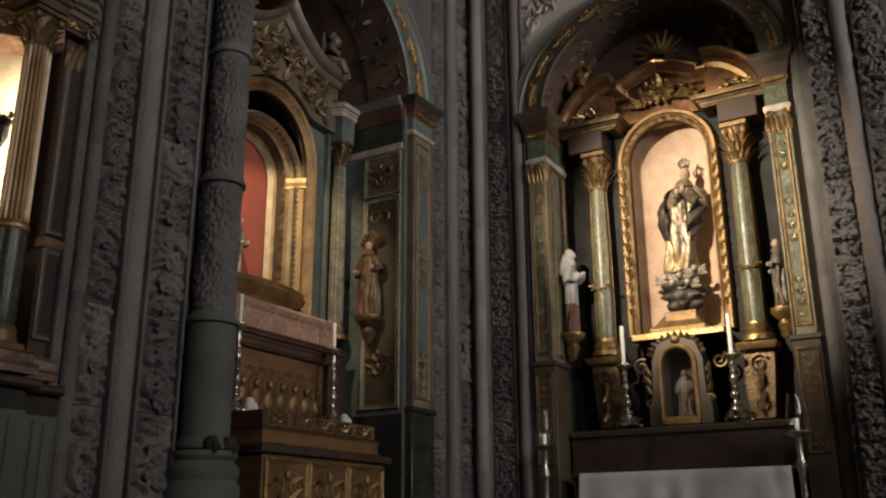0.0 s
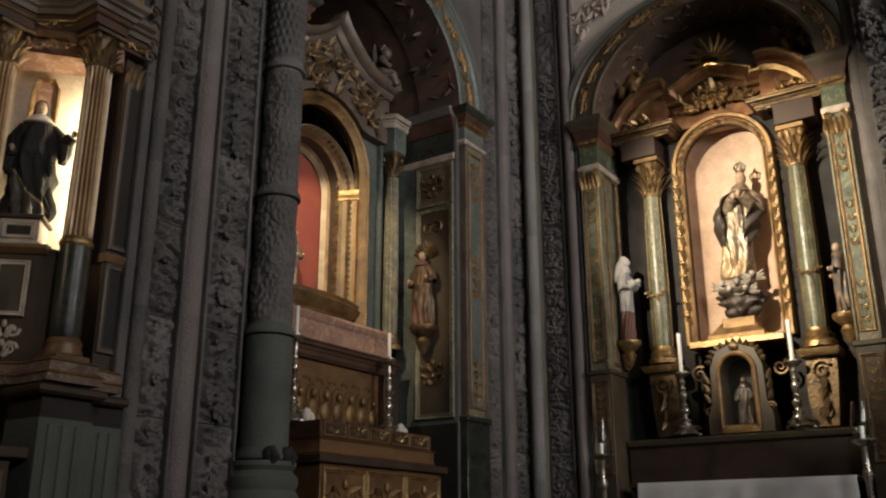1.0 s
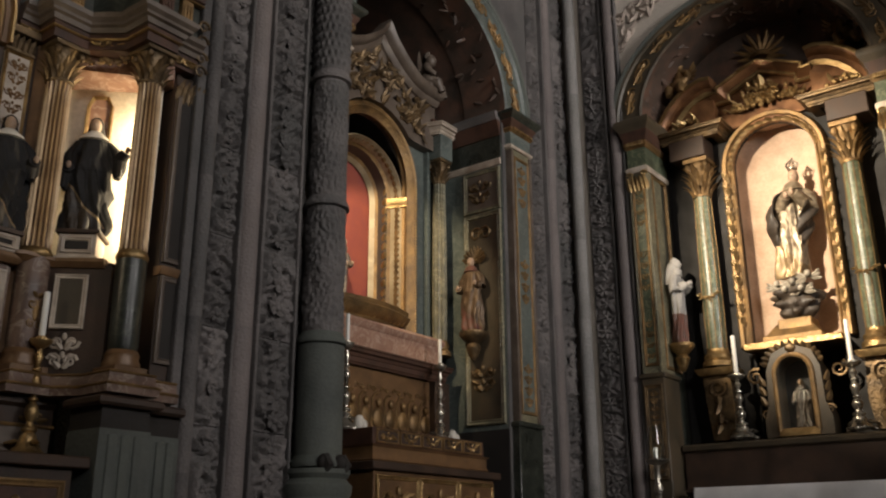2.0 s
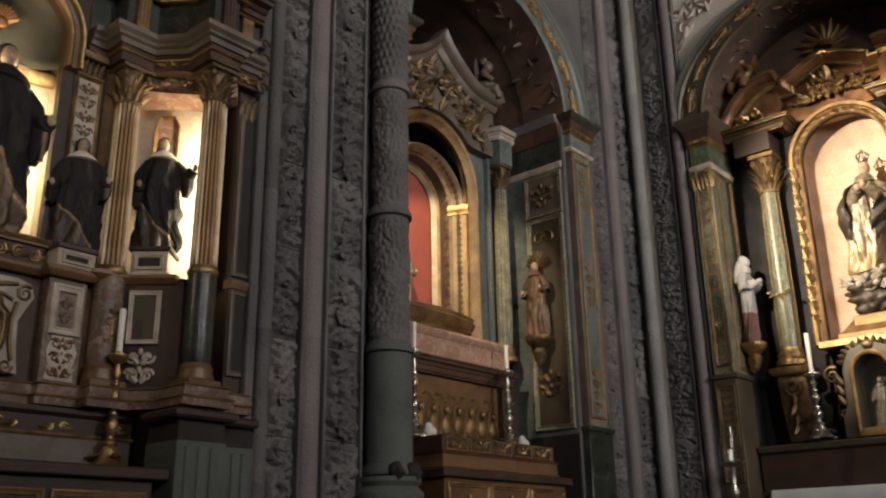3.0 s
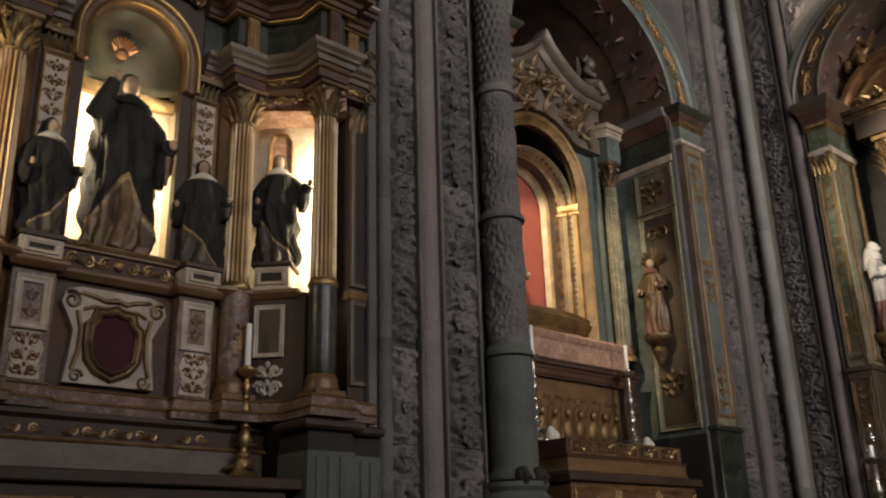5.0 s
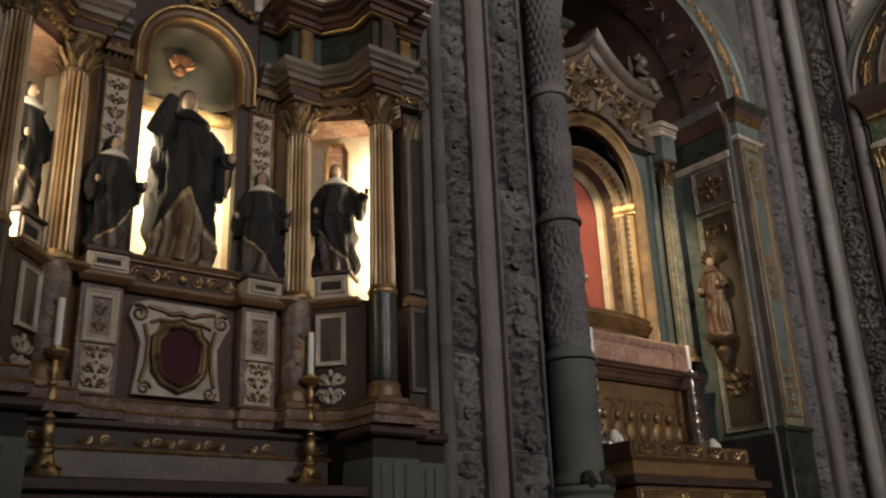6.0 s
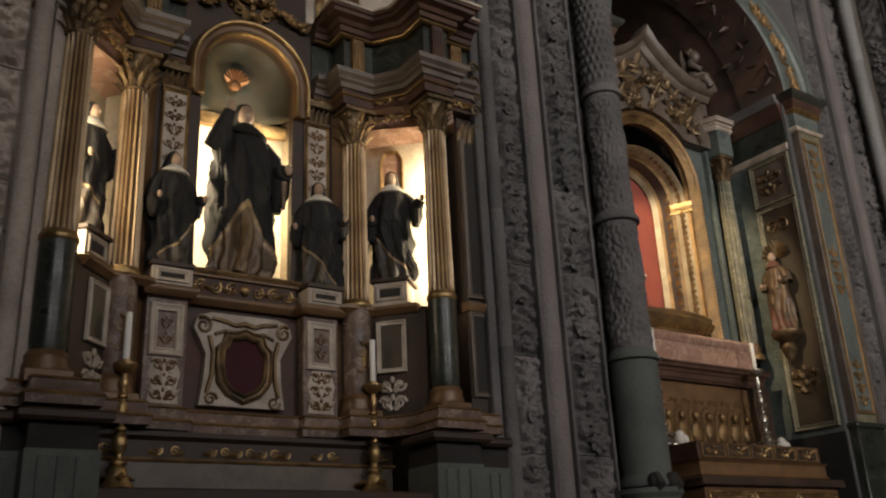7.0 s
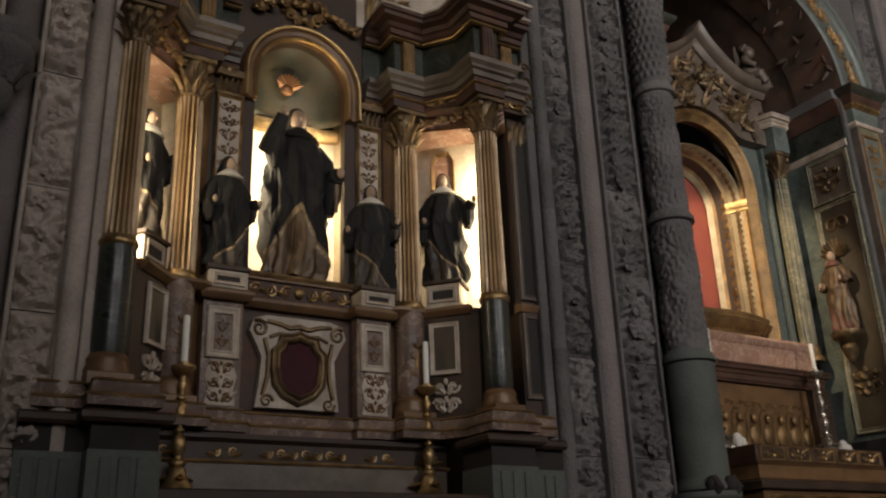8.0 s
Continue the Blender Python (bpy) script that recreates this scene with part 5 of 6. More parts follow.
def front_pilaster(parent, s, x0, x1, zb, z0, z1, top, mat, seed, cap=GOLD, imp=None, edge=None):
    """A marbled front pilaster with plinth, sunk carved panel, capital and impost."""
    imp, edge = imp or mat, edge or GREYWOOD
    bm = BM()
    box(bm, *XS(s, x0, x1), -0.07, 0.3, z0, z1, 0.006)
    p = part("pilaster", bm, SAGE, parent)
    w = x1 - x0
    bm = BM()
    sweep(bm, rect(*XS(s, x0 + w * 0.14, x1 - w * 0.14), z0 + 0.08, z1 - 0.08), moulding(0.03, 0.016), front(-0.07), True)
    part("panel_frame", bm, GOLD_OLD, p)
    bm = BM()
    box(bm, *XS(s, x0 + w * 0.22, x1 - w * 0.22), -0.074, -0.06, z0 + 0.12, z1 - 0.12, 0)
    part("panel", bm, mat, p)
    for e0, e1 in ((x0 - 0.003, x0 + w * 0.10), (x1 - w * 0.10, x1 + 0.003)):
        bm = BM()
        box(bm, *XS(s, e0, e1), -0.086, 0.0, z0 + 0.01, z1 - 0.01, 0.006)
        part("edge_strip", bm, edge, p)
    bm = BM()
    c = s * (x0 + x1) / 2
    zm = (z0 + z1) / 2
    for a, b in ((z1 - 0.65, z1 - 0.15), (zm - 0.25, zm + 0.25), (z0 + 0.15, z0 + 0.6)):
        arabesque(bm, c - w * 0.2, c + w * 0.2, a, b, -0.076, seed, 0.12, 1.2)
    part("carving", bm, cap, p)
    bm = BM()
    box(bm, *XS(s, x0 - 0.02, x1 + 0.02), -0.09, 0.3, zb, z0 - 0.05, 0.008)
    box(bm, *XS(s, x0 - 0.04, x1 + 0.04), -0.11, 0.3, z0 - 0.05, z0, 0.008)
    part("plinth", bm, imp, parent)
    h = top - z1
    line = flip([(x0, 0.5), (x0, -0.07), (x1, -0.07), (x1, 0.06)], s)
    for part_name, lo, hi, prof, m in (
            ("astragal", 0.0, 0.12, ((-0.03, 0), (0.012, 0), (0.026, 0.3), (0.026, 0.7), (0.008, 1.0), (-0.03, 1.0)), CREAM),
            ("neck", 0.12, 0.46, ((-0.03, 0), (0.004, 0), (0.004, 1.0), (-0.03, 1.0)), mat),
            ("bead_moulding", 0.46, 0.58, ((-0.03, 0), (0.01, 0), (0.035, 0.5), (0.03, 1.0), (-0.03, 1.0)), GOLD_OLD),
            ("impost_band", 0.58, 0.78, ((-0.03, 0), (0.03, 0), (0.036, 0.4), (0.055, 0.7), (0.06, 1.0), (-0.03, 1.0)), WOOD_RED),
            ("impost", 0.78, 1.0, ((-0.03, 0), (0.06, 0), (0.075, 0.2), (0.10, 0.45), (0.11, 0.6), (0.11, 0.9), (0.10, 1.0), (-0.03, 1.0)), imp)):
        bm = BM()
        sweep(bm, line, [(o, z1 + h * (lo + (hi - lo) * t)) for o, t in prof])
        part(part_name, bm, m, parent)
    for k in range(9):
        bm = BM()
        xx = s * (x0 + (x1 - x0) * (k + 0.5) / 9)
        box(bm, xx - 0.011, xx + 0.011, -0.125, -0.06, z1 + h * 0.50, z1 + h * 0.575, 0.002)
        part("dentil", bm, GOLD, parent)
    return p


def arch_band(parent, spring, r0, r1, z0, z1, mat, gold, seed):
    """The painted face and underside of a flattened arch, inner half-width r0 and rise z0, outer r1 and z1."""
    n = 44
    w = r1 - r0
    bm = BM()
    inner, outer = arch(0, spring, r0, n, rz=z0), arch(0, spring, r1, n, rz=z1)
    prof = ((0.0, 0.5), (0.0, -0.06), (0.07, -0.075), (0.14, -0.055), (0.84, -0.055), (0.9, -0.08), (1.0, -0.08), (1.0, 0.02))
    rings = [[bm.verts.new((p[0] + (q[0] - p[0]) * t, y, p[1] + (q[1] - p[1]) * t)) for p, q in zip(inner, outer)] for t, y in prof]
    for a, b in zip(rings, rings[1:] + rings[:1]):
        for i in range(n):
            bm.faces.new((a[i], a[i + 1], b[i + 1], b[i]))
    bm.faces.ensure_lookup_table()
    for f in bm.faces[:n]:
        f.material_index = 1
    o = part("arch_band", bm, [mat, FRESCO], parent)
    bm = BM()
    rng = random.Random(seed)
    for k in range(60):
        a = radians(3 + 174 * k / 59)
        if k % 6 > 3:
            continue
        t = 0.5
        x, z = (r0 + w * t) * math.cos(a), spring + (z0 + (z1 - z0) * t) * math.sin(a)
        volute(bm, (x, -0.06, z), w * 0.2, 1.3, 0.2, rng.choice((1, -1)), rng.uniform(0, 6), 10)
        leaf(bm, (x, -0.058, z), (math.cos(a + 1.5), 0, math.sin(a + 1.5)), (0, -1, 0), 0.1, 0.05, 0.3)
    part("carving", bm, gold, o)
    bm = BM()
    for k in range(90):
        a, y = radians(rng.uniform(4, 176)), rng.choice((0.04, 0.16, 0.2, 0.24, 0.4))
        x, z = r0 * math.cos(a), spring + z0 * math.sin(a)
        d = Vector((-math.cos(a), 0, -math.sin(a)))
        leaf(bm, (x, y, z), (-math.sin(a) * rng.uniform(-1, 1), rng.uniform(-1, 1), math.cos(a) * rng.uniform(-1, 1)), d, 0.11, 0.05, 0.15)
    part("soffit_carving", bm, FRESCO, o)


for s in (-1, 1):
    front_pilaster(B, s, 1.31, 1.71, 0.72, 2.32, 5.25, 5.67, TEAL, 71 + s, GOLD_OLD, GREEN_DARK, GREYWOOD)
arch_band(B, 5.67, 1.235, 1.68, 1.105, 1.42, TEAL, GOLD_OLD, 5)
bm = BM()
sweep(bm, arch(0, 5.67, 1.68, 40, rz=1.42), [(0, 0), (0, 0.085), (-0.03, 0.10), (-0.06, 0.085), (-0.07, 0.04), (-0.09, 0.05), (-0.12, 0.03), (-0.125, 0)], front(0))
part("arch_rim", bm, STONE_GREEN, B)
# retable body, with an arched hole for the deep frame
bm = BM()
solid(bm, [(-1.24, 3.0), (-0.62, 3.0)] + arch(0, 4.80, 0.62, 20) + [(0.62, 3.0), (1.24, 3.0), (1.24, 5.5), (-1.24, 5.5)], DB + 0.06, DB + 0.14)
part("wall_board", bm, TEAL, B)
bm = BM()
sweep(bm, doorway(0, 0.72, 3.16, 4.80, 28, 0.72), [(0.0, 0.0), (0.0, 0.07), (0.02, 0.085), (0.045, 0.07), (0.06, 0.085), (0.10, 0.04), (0.13, 0.03), (0.13, 0.0)], front(DB + 0.06))
fr = part("frame", bm, GOLD_OLD, B, "gilded arched frame moulding")
for s in (-1, 1):
    bm = BM()
    sweep(bm, flip([(0.50, DB + 0.24), (0.535, DB + 0.20), (0.575, DB + 0.07), (0.60, DB + 0.03)], s), [(-0.05, 4.56), (0.02, 4.56), (0.03, 4.60), (0.045, 4.62), (0.045, 4.66), (-0.05, 4.67)])
    part("impost_block", bm, GOLD, fr)
bm = BM()
beads(bm, [(s * 0.70, DB - 0.02, 3.2 + 0.035 * k) for s in (-1, 1) for k in range(46)], 0.012)
part("beading", bm, GOLD, fr)
for k, (h0, h1, y0, y1, mat) in enumerate(((0.60, 0.575, 0.0, 0.06, GOLD_OLD), (0.575, 0.535, 0.06, 0.22, CREAM_GILT), (0.535, 0.50, 0.22, 0.25, GOLD_OLD), (0.50, 0.465, 0.25, 0.38, WOOD), (0.465, 0.44, 0.38, 0.41, GOLD_OLD), (0.44, 0.40, 0.41, 0.47, CREAM_GILT))):
    bm = BM()
    zs, lift = (4.80, 1.1) if k == 0 else (4.62, 0.95)
    y0, y1 = 0.76 * y0, 0.76 * y1
    p0 = doorway(0, h0, 3.40, zs, 24, h0 * lift)
    p1 = doorway(0, h1, 3.40, zs, 24, h1 * lift)
    ra = [bm.verts.new((x, DB + 0.04 + y0, z)) for x, z in p0]
    rb = [bm.verts.new((x, DB + 0.04 + y1, z)) for x, z in p1]
    rc = [bm.verts.new((x * 1.06, DB + 0.05 + y1, z + 0.01)) for x, z in p1]
    rd = [bm.verts.new((x * 1.06, DB + 0.05 + y0, z + 0.01)) for x, z in p0]
    for q0, q1 in ((ra, rb), (rb, rc), (rc, rd), (rd, ra)):
        for i in range(len(p0) - 1):
            bm.faces.new((q0[i], q0[i + 1], q1[i + 1], q1[i]))
    part("splay", bm, mat, fr)
for s in (-1, 1):
    bm = BM()
    for z in np.arange(3.5, 4.7, 0.1):
        leaf(bm, (s * 0.49, DB + 0.27, z), (0, -0.4, 1), (-s, -0.6, 0), 0.09, 0.06, 0.4)
    part("carving", bm, GOLD, fr)
bm = BM()
for s in (-1, 1):
    for z in np.arange(3.45, 4.62, 0.062):
        leaf(bm, (s * 0.548, DB + 0.14, z), (0, -0.3, 1), (-s, -0.4, 0), 0.075, 0.05, 0.5)
        blob(bm, (s * 0.555, DB + 0.11, z + 0.03), 0.012, 6, 4)
for k in range(23):
    a = radians(4 + 172 * k / 22)
    leaf(bm, (0.548 * math.cos(a), DB + 0.14, 4.62 + 0.52 * math.sin(a)), (-math.sin(a), -0.2, math.cos(a)), (-math.cos(a), -0.4, -math.sin(a)), 0.075, 0.05, 0.5)
part("carving", bm, GOLD_OLD, fr)
bm = BM()
box(bm, -0.46, 0.46, DB + 0.42, DB + 0.46, 3.3, 5.3, 0)
part("backing", bm, RED, fr, "faded red cloth backing")
bm = BM()
sweep(bm, [(-0.56, DB + 0.44), (-0.56, DB + 0.02), (-0.36, DB - 0.04), (-0.12, DB - 0.08), (0.12, DB - 0.08), (0.36, DB - 0.04), (0.56, DB + 0.02), (0.56, DB + 0.44)], [(-0.3, 3.20), (0.0, 3.20), (-0.03, 3.24), (0.03, 3.28), (0.055, 3.34), (0.03, 3.36), (0.04, 3.40), (-0.3, 3.41)])
part("sill", bm, GOLD_OLD, fr, "bowed carved sill")
bm = BM()
for k in range(15):
    leaf(bm, (-0.49 + 0.07 * k, DB - 0.05 + abs(k - 7) * 0.008, 3.24), (0, -0.5, 1), (0, -1, 0), 0.1, 0.06, 0.4)
part("leaf_carving", bm, GOLD, fr)
# carved field and curved gable above the frame
bm = BM()
gable = [(-0.98, 5.58), (-0.98, 5.93), (-0.70, 5.93), (-0.52, 5.97), (-0.36, 6.05), (-0.22, 6.15), (-0.10, 6.25), (0, 6.38), (0.10, 6.25), (0.22, 6.15), (0.36, 6.05), (0.52, 5.97), (0.70, 5.93), (0.98, 5.93), (0.98, 5.58)]
solid(bm, [(-0.98, 5.3), *gable[1:-1], (0.98, 5.3), (0.6, 5.3)] + arch(0, 4.8, 0.73, 20, 45, 135, 0.73) + [(-0.6, 5.3)], DB - 0.06, DB + 0.1)
gb = part("gable", bm, GREYWOOD, B, "curved gable with dull gilded carving")
bm = BM()
sweep(bm, gable[1:-1], [(0.10, 0), (0.10, 0.03), (0.07, 0.06), (0.04, 0.07), (0.03, 0.12), (0.0, 0.15), (-0.035, 0.17), (-0.045, 0.15), (-0.045, 0.0)], front(DB - 0.06))
part("gable_moulding", bm, GREYWOOD, gb)
bm = BM()
rng = random.Random(4)
for s in (-1, 1):
    for k in range(48):
        x = 0.03 + 0.72 * rng.random()
        zt = 6.12 - max(0, x - 0.1) * 0.5
        z = rng.uniform(5.50 - 0.2 * max(0, x - 0.3), zt - 0.05)
        volute(bm, (s * x, DB - 0.075, z), rng.uniform(0.035, 0.06), 1.3, 0.24, s * rng.choice((1, -1)), rng.uniform(0, 6), 10)
        leaf(bm, (s * x, DB - 0.07, z), (s * rng.uniform(-1, 1), 0, rng.uniform(-0.4, 1)), (0, -1, 0), 0.13, 0.06, 0.5)
for k in range(7):
    a = radians(-30 + 240 * k / 6)
    leaf(bm, (0, DB - 0.08, 5.83), (math.cos(a), 0, math.sin(a)), (0, -1, 0), 0.13, 0.06, 0.6)
blob(bm, (0, DB - 0.12, 5.84), 0.05, 8, 6)
part("carving", bm, GILT_DULL, gb)
for s in (-1, 1):
    c = new("column")
    c.parent = B
    x = s * 1.06
    bm = BM()
    lathe(bm, [(0.08, 3.18), (0.084, 3.5), (0.08, 4.2), (0.071, 4.93)], 0, (x, DB - 0.06, 0), 14, 0.01)
    part("shaft", bm, SAGE, c, "olive marbled fluted shaft")
    bm = BM()
    capital(bm, 0.07, 0.28, (x, DB - 0.06, 4.93))
    part("capital", bm, GILT_DULL, c)
    bm = BM()
    lathe(bm, [(0.12, 3.02), (0.12, 3.06), (0.09, 3.09), (0.10, 3.13), (0.08, 3.18)], 20, (x, DB - 0.06, 0))
    part("base", bm, GOLD_OLD, c)
    bm = BM()
    box(bm, *XS(s, 0.92, 0.97), DB, DB + 0.08, 3.1, 5.3, 0.004)
    box(bm, *XS(s, 1.15, 1.20), DB, DB + 0.08, 3.1, 5.3, 0.004)
    part("strip", bm, TEAL, B)
    bm = BM()
    box(bm, *XS(s, 0.95, 1.17), DB - 0.17, DB + 0.06, 5.21, 5.50, 0.006)
    part("block", bm, TEAL, B)
    bm = BM()
    cornice(bm, flip([(0.88, DB + 0.02), (0.94, DB - 0.16), (1.18, DB - 0.16), (1.18, DB + 0.06)], s), 5.48, 5.60, 0.7)
    part("block_cornice", bm, CREAM, B)
    bm = BM()
    cornice(bm, flip([(0.9, DB - 0.0), (1.24, DB - 0.0)], s), 5.45, 5.67, 0.8)
    part("entablature", bm, WOOD_RED, B)
    # side walls with a carved statue panel
    side = new("side_panel")
    side.parent = B
    side.matrix_local = pose(s * 1.245, 0.30, 0, 0, 0, -90 * s)
    bm = BM()
    box(bm, *((-0.50, 0.29) if s > 0 else (-0.29, 0.50)), 0.0, 0.03, 2.25, 5.3, 0)
    part("board", bm, TEAL, side)
    # lower board coloured near-black for the shade beside the table
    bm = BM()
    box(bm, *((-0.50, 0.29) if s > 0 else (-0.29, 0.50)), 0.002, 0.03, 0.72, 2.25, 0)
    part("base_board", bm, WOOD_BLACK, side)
    framed_panel(side, -0.22, 0.27, 4.56, 5.04, -0.005, SAGE, GREYWOOD, 0.045, 0.025)
    framed_panel(side, -0.22, 0.27, 2.30, 4.55, -0.005, SAGE, PANEL_BROWN, 0.055, 0.03)
    bm = BM()
    for k in range(9):
        q = radians(10 + 20 * k)
        leaf(bm, (-0.06 * s, -0.02, 4.02), (math.cos(q), -0.15, math.sin(q)), (0, -1, 0), 0.17, 0.085, 0.2)
    part("shell", bm, GILT_DULL, side, "pale gilded shell behind the statue's head")
    for part_name, prof, m in (
            ("lower_moulding", ((-0.02, 5.06), (0.015, 5.06), (0.03, 5.09), (0.03, 5.12), (0.01, 5.14), (-0.02, 5.14)), CREAM),
            ("frieze", ((-0.02, 5.14), (0.008, 5.14), (0.008, 5.40), (-0.02, 5.40)), GREEN_DARK),
            ("impost_band", ((-0.02, 5.40), (0.02, 5.40), (0.035, 5.46), (0.035, 5.50), (0.06, 5.54), (0.06, 5.57), (-0.02, 5.57)), WOOD_RED),
            ("impost", ((-0.02, 5.57), (0.07, 5.57), (0.09, 5.61), (0.10, 5.64), (0.09, 5.67), (-0.02, 5.67)), STONE)):
        bm = BM()
        sweep(bm, [(-0.50, 0.0), (0.28, 0.0)] if s > 0 else [(-0.28, 0.0), (0.50, 0.0)], prof)
        part(part_name, bm, m, side)
    bm = BM()
    for z in (2.75, 4.78):
        arabesque(bm, -0.17, 0.17, z - 0.12, z + 0.16, -0.015, 3, 0.14, 1.2)
    volute(bm, (-0.06, -0.02, 4.32), 0.08, 1.4, 0.22, 1, 0)
    volute(bm, (0.06, -0.02, 4.32), 0.08, 1.4, 0.22, -1, 3.1)
    part("carving", bm, GILT_DULL, side)
    bm = BM()
    lathe(bm, [(0.02, 2.95), (0.06, 3.02), (0.08, 3.08), (0.06, 3.12), (0.13, 3.18), (0.15, 3.21), (0.15, 3.24), (0.02, 3.245)], 16, (-0.06 * s, -0.10, 0))
    part("console", bm, GILT_DULL, side, "dull gilded console")
    robed("statue", BAY_B @ pose(s * 1.245, 0.30, 0, 0, 0, -90 * s) @ pose(-0.06 * s, -0.115, 3.245), 0.80, [ROBE, SKIN, ROBE_RED, ROBE_RED], "small painted saint statue on a gilded console", hood=False, seed=12 + s, wide=0.85)
    # cherub on the end of the gable
    bm = BM()
    rng = random.Random(7)
    blob(bm, (0, 0, 0.15), (0.07, 0.06, 0.12), 14, 10)
    blob(bm, (0.0, -0.02, 0.09), (0.085, 0.075, 0.08), 14, 9)
    blob(bm, (0.01, -0.025, 0.305), (0.05, 0.052, 0.058), 14, 10)
    for k in range(14):
        q = 0.45 * k
        blob(bm, (0.01 + 0.045 * math.cos(q), 0.0 + 0.03 * math.sin(q), 0.335 + 0.012 * (k % 3)), 0.018, 7, 5)
    tube(bm, [(0.05, 0, 0.23), (0.11, -0.02, 0.17), (0.12, -0.07, 0.20)], [0.036, 0.033, 0.022], 9)
    tube(bm, [(-0.05, 0, 0.23), (-0.10, -0.02, 0.17), (-0.08, -0.09, 0.13)], [0.036, 0.033, 0.022], 9)
    tube(bm, [(0.04, -0.02, 0.06), (0.08, -0.11, 0.05), (0.09, -0.13, -0.03)], [0.055, 0.045, 0.028], 9)
    tube(bm, [(-0.04, -0.02, 0.06), (-0.06, -0.11, 0.05), (-0.04, -0.14, -0.03)], [0.055, 0.045, 0.028], 9)
    tube(bm, [(-0.09, -0.02, 0.02), (-0.02, -0.07, 0.06), (0.07, -0.04, 0.11), (0.1, 0.03, 0.2)], [0.03, 0.045, 0.04, 0.02], 9)
    for w in (-1, 1):
        for k in range(5):
            leaf(bm, (w * 0.03, 0.05, 0.2), (w * 1.0, 0.25, 1.0 - 0.38 * k), (0, -1, 0), 0.19 - 0.015 * k, 0.055, 0.25)
    ob = tagged(part("angel_figure", bm, GREYWOOD, None, "", 60), "small grey-white carved angel on the gable", "statue")
    ob.matrix_world = BAY_B @ pose(s * 0.84, DB - 0.07, 5.975, 0, 0, s * 25) @ Matrix.Scale(1.3, 4)
robed("statue", BAY_B @ pose(-0.14, DB + 0.26, 3.41), 0.66, [GREYWOOD, SKIN, GREYWOOD, GREYWOOD], "small pale statue before the red niche cloth", seed=52, wide=0.55)
# pale slab, shelf and carved predella
bm = BM()
sweep(bm, [(-0.98, DB + 0.02), (-0.98, DB - 0.14), (0.98, DB - 0.14), (0.98, DB + 0.02)], [(-0.1, 2.88), (0.0, 2.88), (0.0, 3.08), (0.02, 3.1), (0.03, 3.14), (0.01, 3.17), (-0.1, 3.18)])
part("slab", bm, PINK, B, "pale pink marbled slab")
bm = BM()
cornice(bm, [(-1.0, DB + 0.0), (-1.0, DB - 0.16), (1.0, DB - 0.16), (1.0, DB + 0.0)], 2.72, 2.88, 0.6)
part("shelf", bm, WOOD_RED, B)
bm = BM()
box(bm, -0.94, 0.94, DB - 0.12, DB + 0.1, 2.06, 2.73, 0.004)
pr = part("predella", bm, WOOD_MID, B, "brown predella with a row of small carved busts")
for k in range(9):
    x = -0.72 + 0.18 * k
    bm = BM()
    blob(bm, (x, DB - 0.13, 2.28), (0.07, 0.03, 0.1), 10, 7)
    blob(bm, (x, DB - 0.14, 2.42), (0.035, 0.03, 0.045), 9, 6)
    for q in (-1, 1):
        volute(bm, (x + q * 0.055, DB - 0.125, 2.55), 0.03, 1.4, 0.24, q, 0, 10)
    tube(bm, [(x - 0.085, DB - 0.122, 2.18), (x - 0.085, DB - 0.13, 2.45), (x - 0.04, DB - 0.13, 2.5), (x, DB - 0.13, 2.505)], 0.012, 6)
    part("bust", bm, GOLD_OLD, pr)
for s in (-1, 1):
    bm = BM()
    box(bm, *XS(s, 0.80, 1.04), DB - 0.2, DB + 0.05, 2.06, 2.72, 0.006)
    arabesque(bm, *XS(s, 0.84, 1.0), 2.12, 2.66, DB - 0.2, 9, 0.14, 1.1)
    part("corner_bracket", bm, WOOD, B)
Tb = thing("altar_table", BAY_B, "brown wooden altar table with gilded painted panels", "altar")
bm = BM()
box(bm, -0.80, 0.80, 0.02, 0.70, 1.94, 2.08, 0.006)
gr = part("gradine", bm, WOOD_RED, Tb)
for k in range(5):
    x = -0.76 + 0.305 * k
    framed_panel(Tb, x, x + 0.29, 1.955, 2.07, 0.018, GOLD_OLD, WOOD, 0.016, 0.012, GOLD, k, "gradine_panel")
bm = BM()
sweep(bm, [(-0.82, 0.7), (-0.82, 0.0), (0.82, 0.0), (0.82, 0.7)], [(-0.3, 1.80), (0.0, 1.80), (0.015, 1.82), (0.0, 1.84), (0.0, 1.92), (0.02, 1.94), (-0.3, 1.945)])
part("upper_ledge", bm, WOOD_MID, Tb)
bm = BM()
box(bm, -0.92, 0.92, -0.10, 0.70, 1.735, 1.80, 0.008)
part("tabletop", bm, WOOD, Tb)
bm = BM()
box(bm, -0.86, 0.86, -0.05, 0.70, 0.72, 1.735, 0.006)
part("body", bm, WOOD_MID, Tb)
for k in range(3):
    framed_panel(Tb, -0.84 + 0.56 * k, -0.28 + 0.56 * k, 0.9, 1.70, -0.05, GOLD, WOOD_MID, 0.04, 0.02, GOLD_OLD, 20 + k, "front_panel")
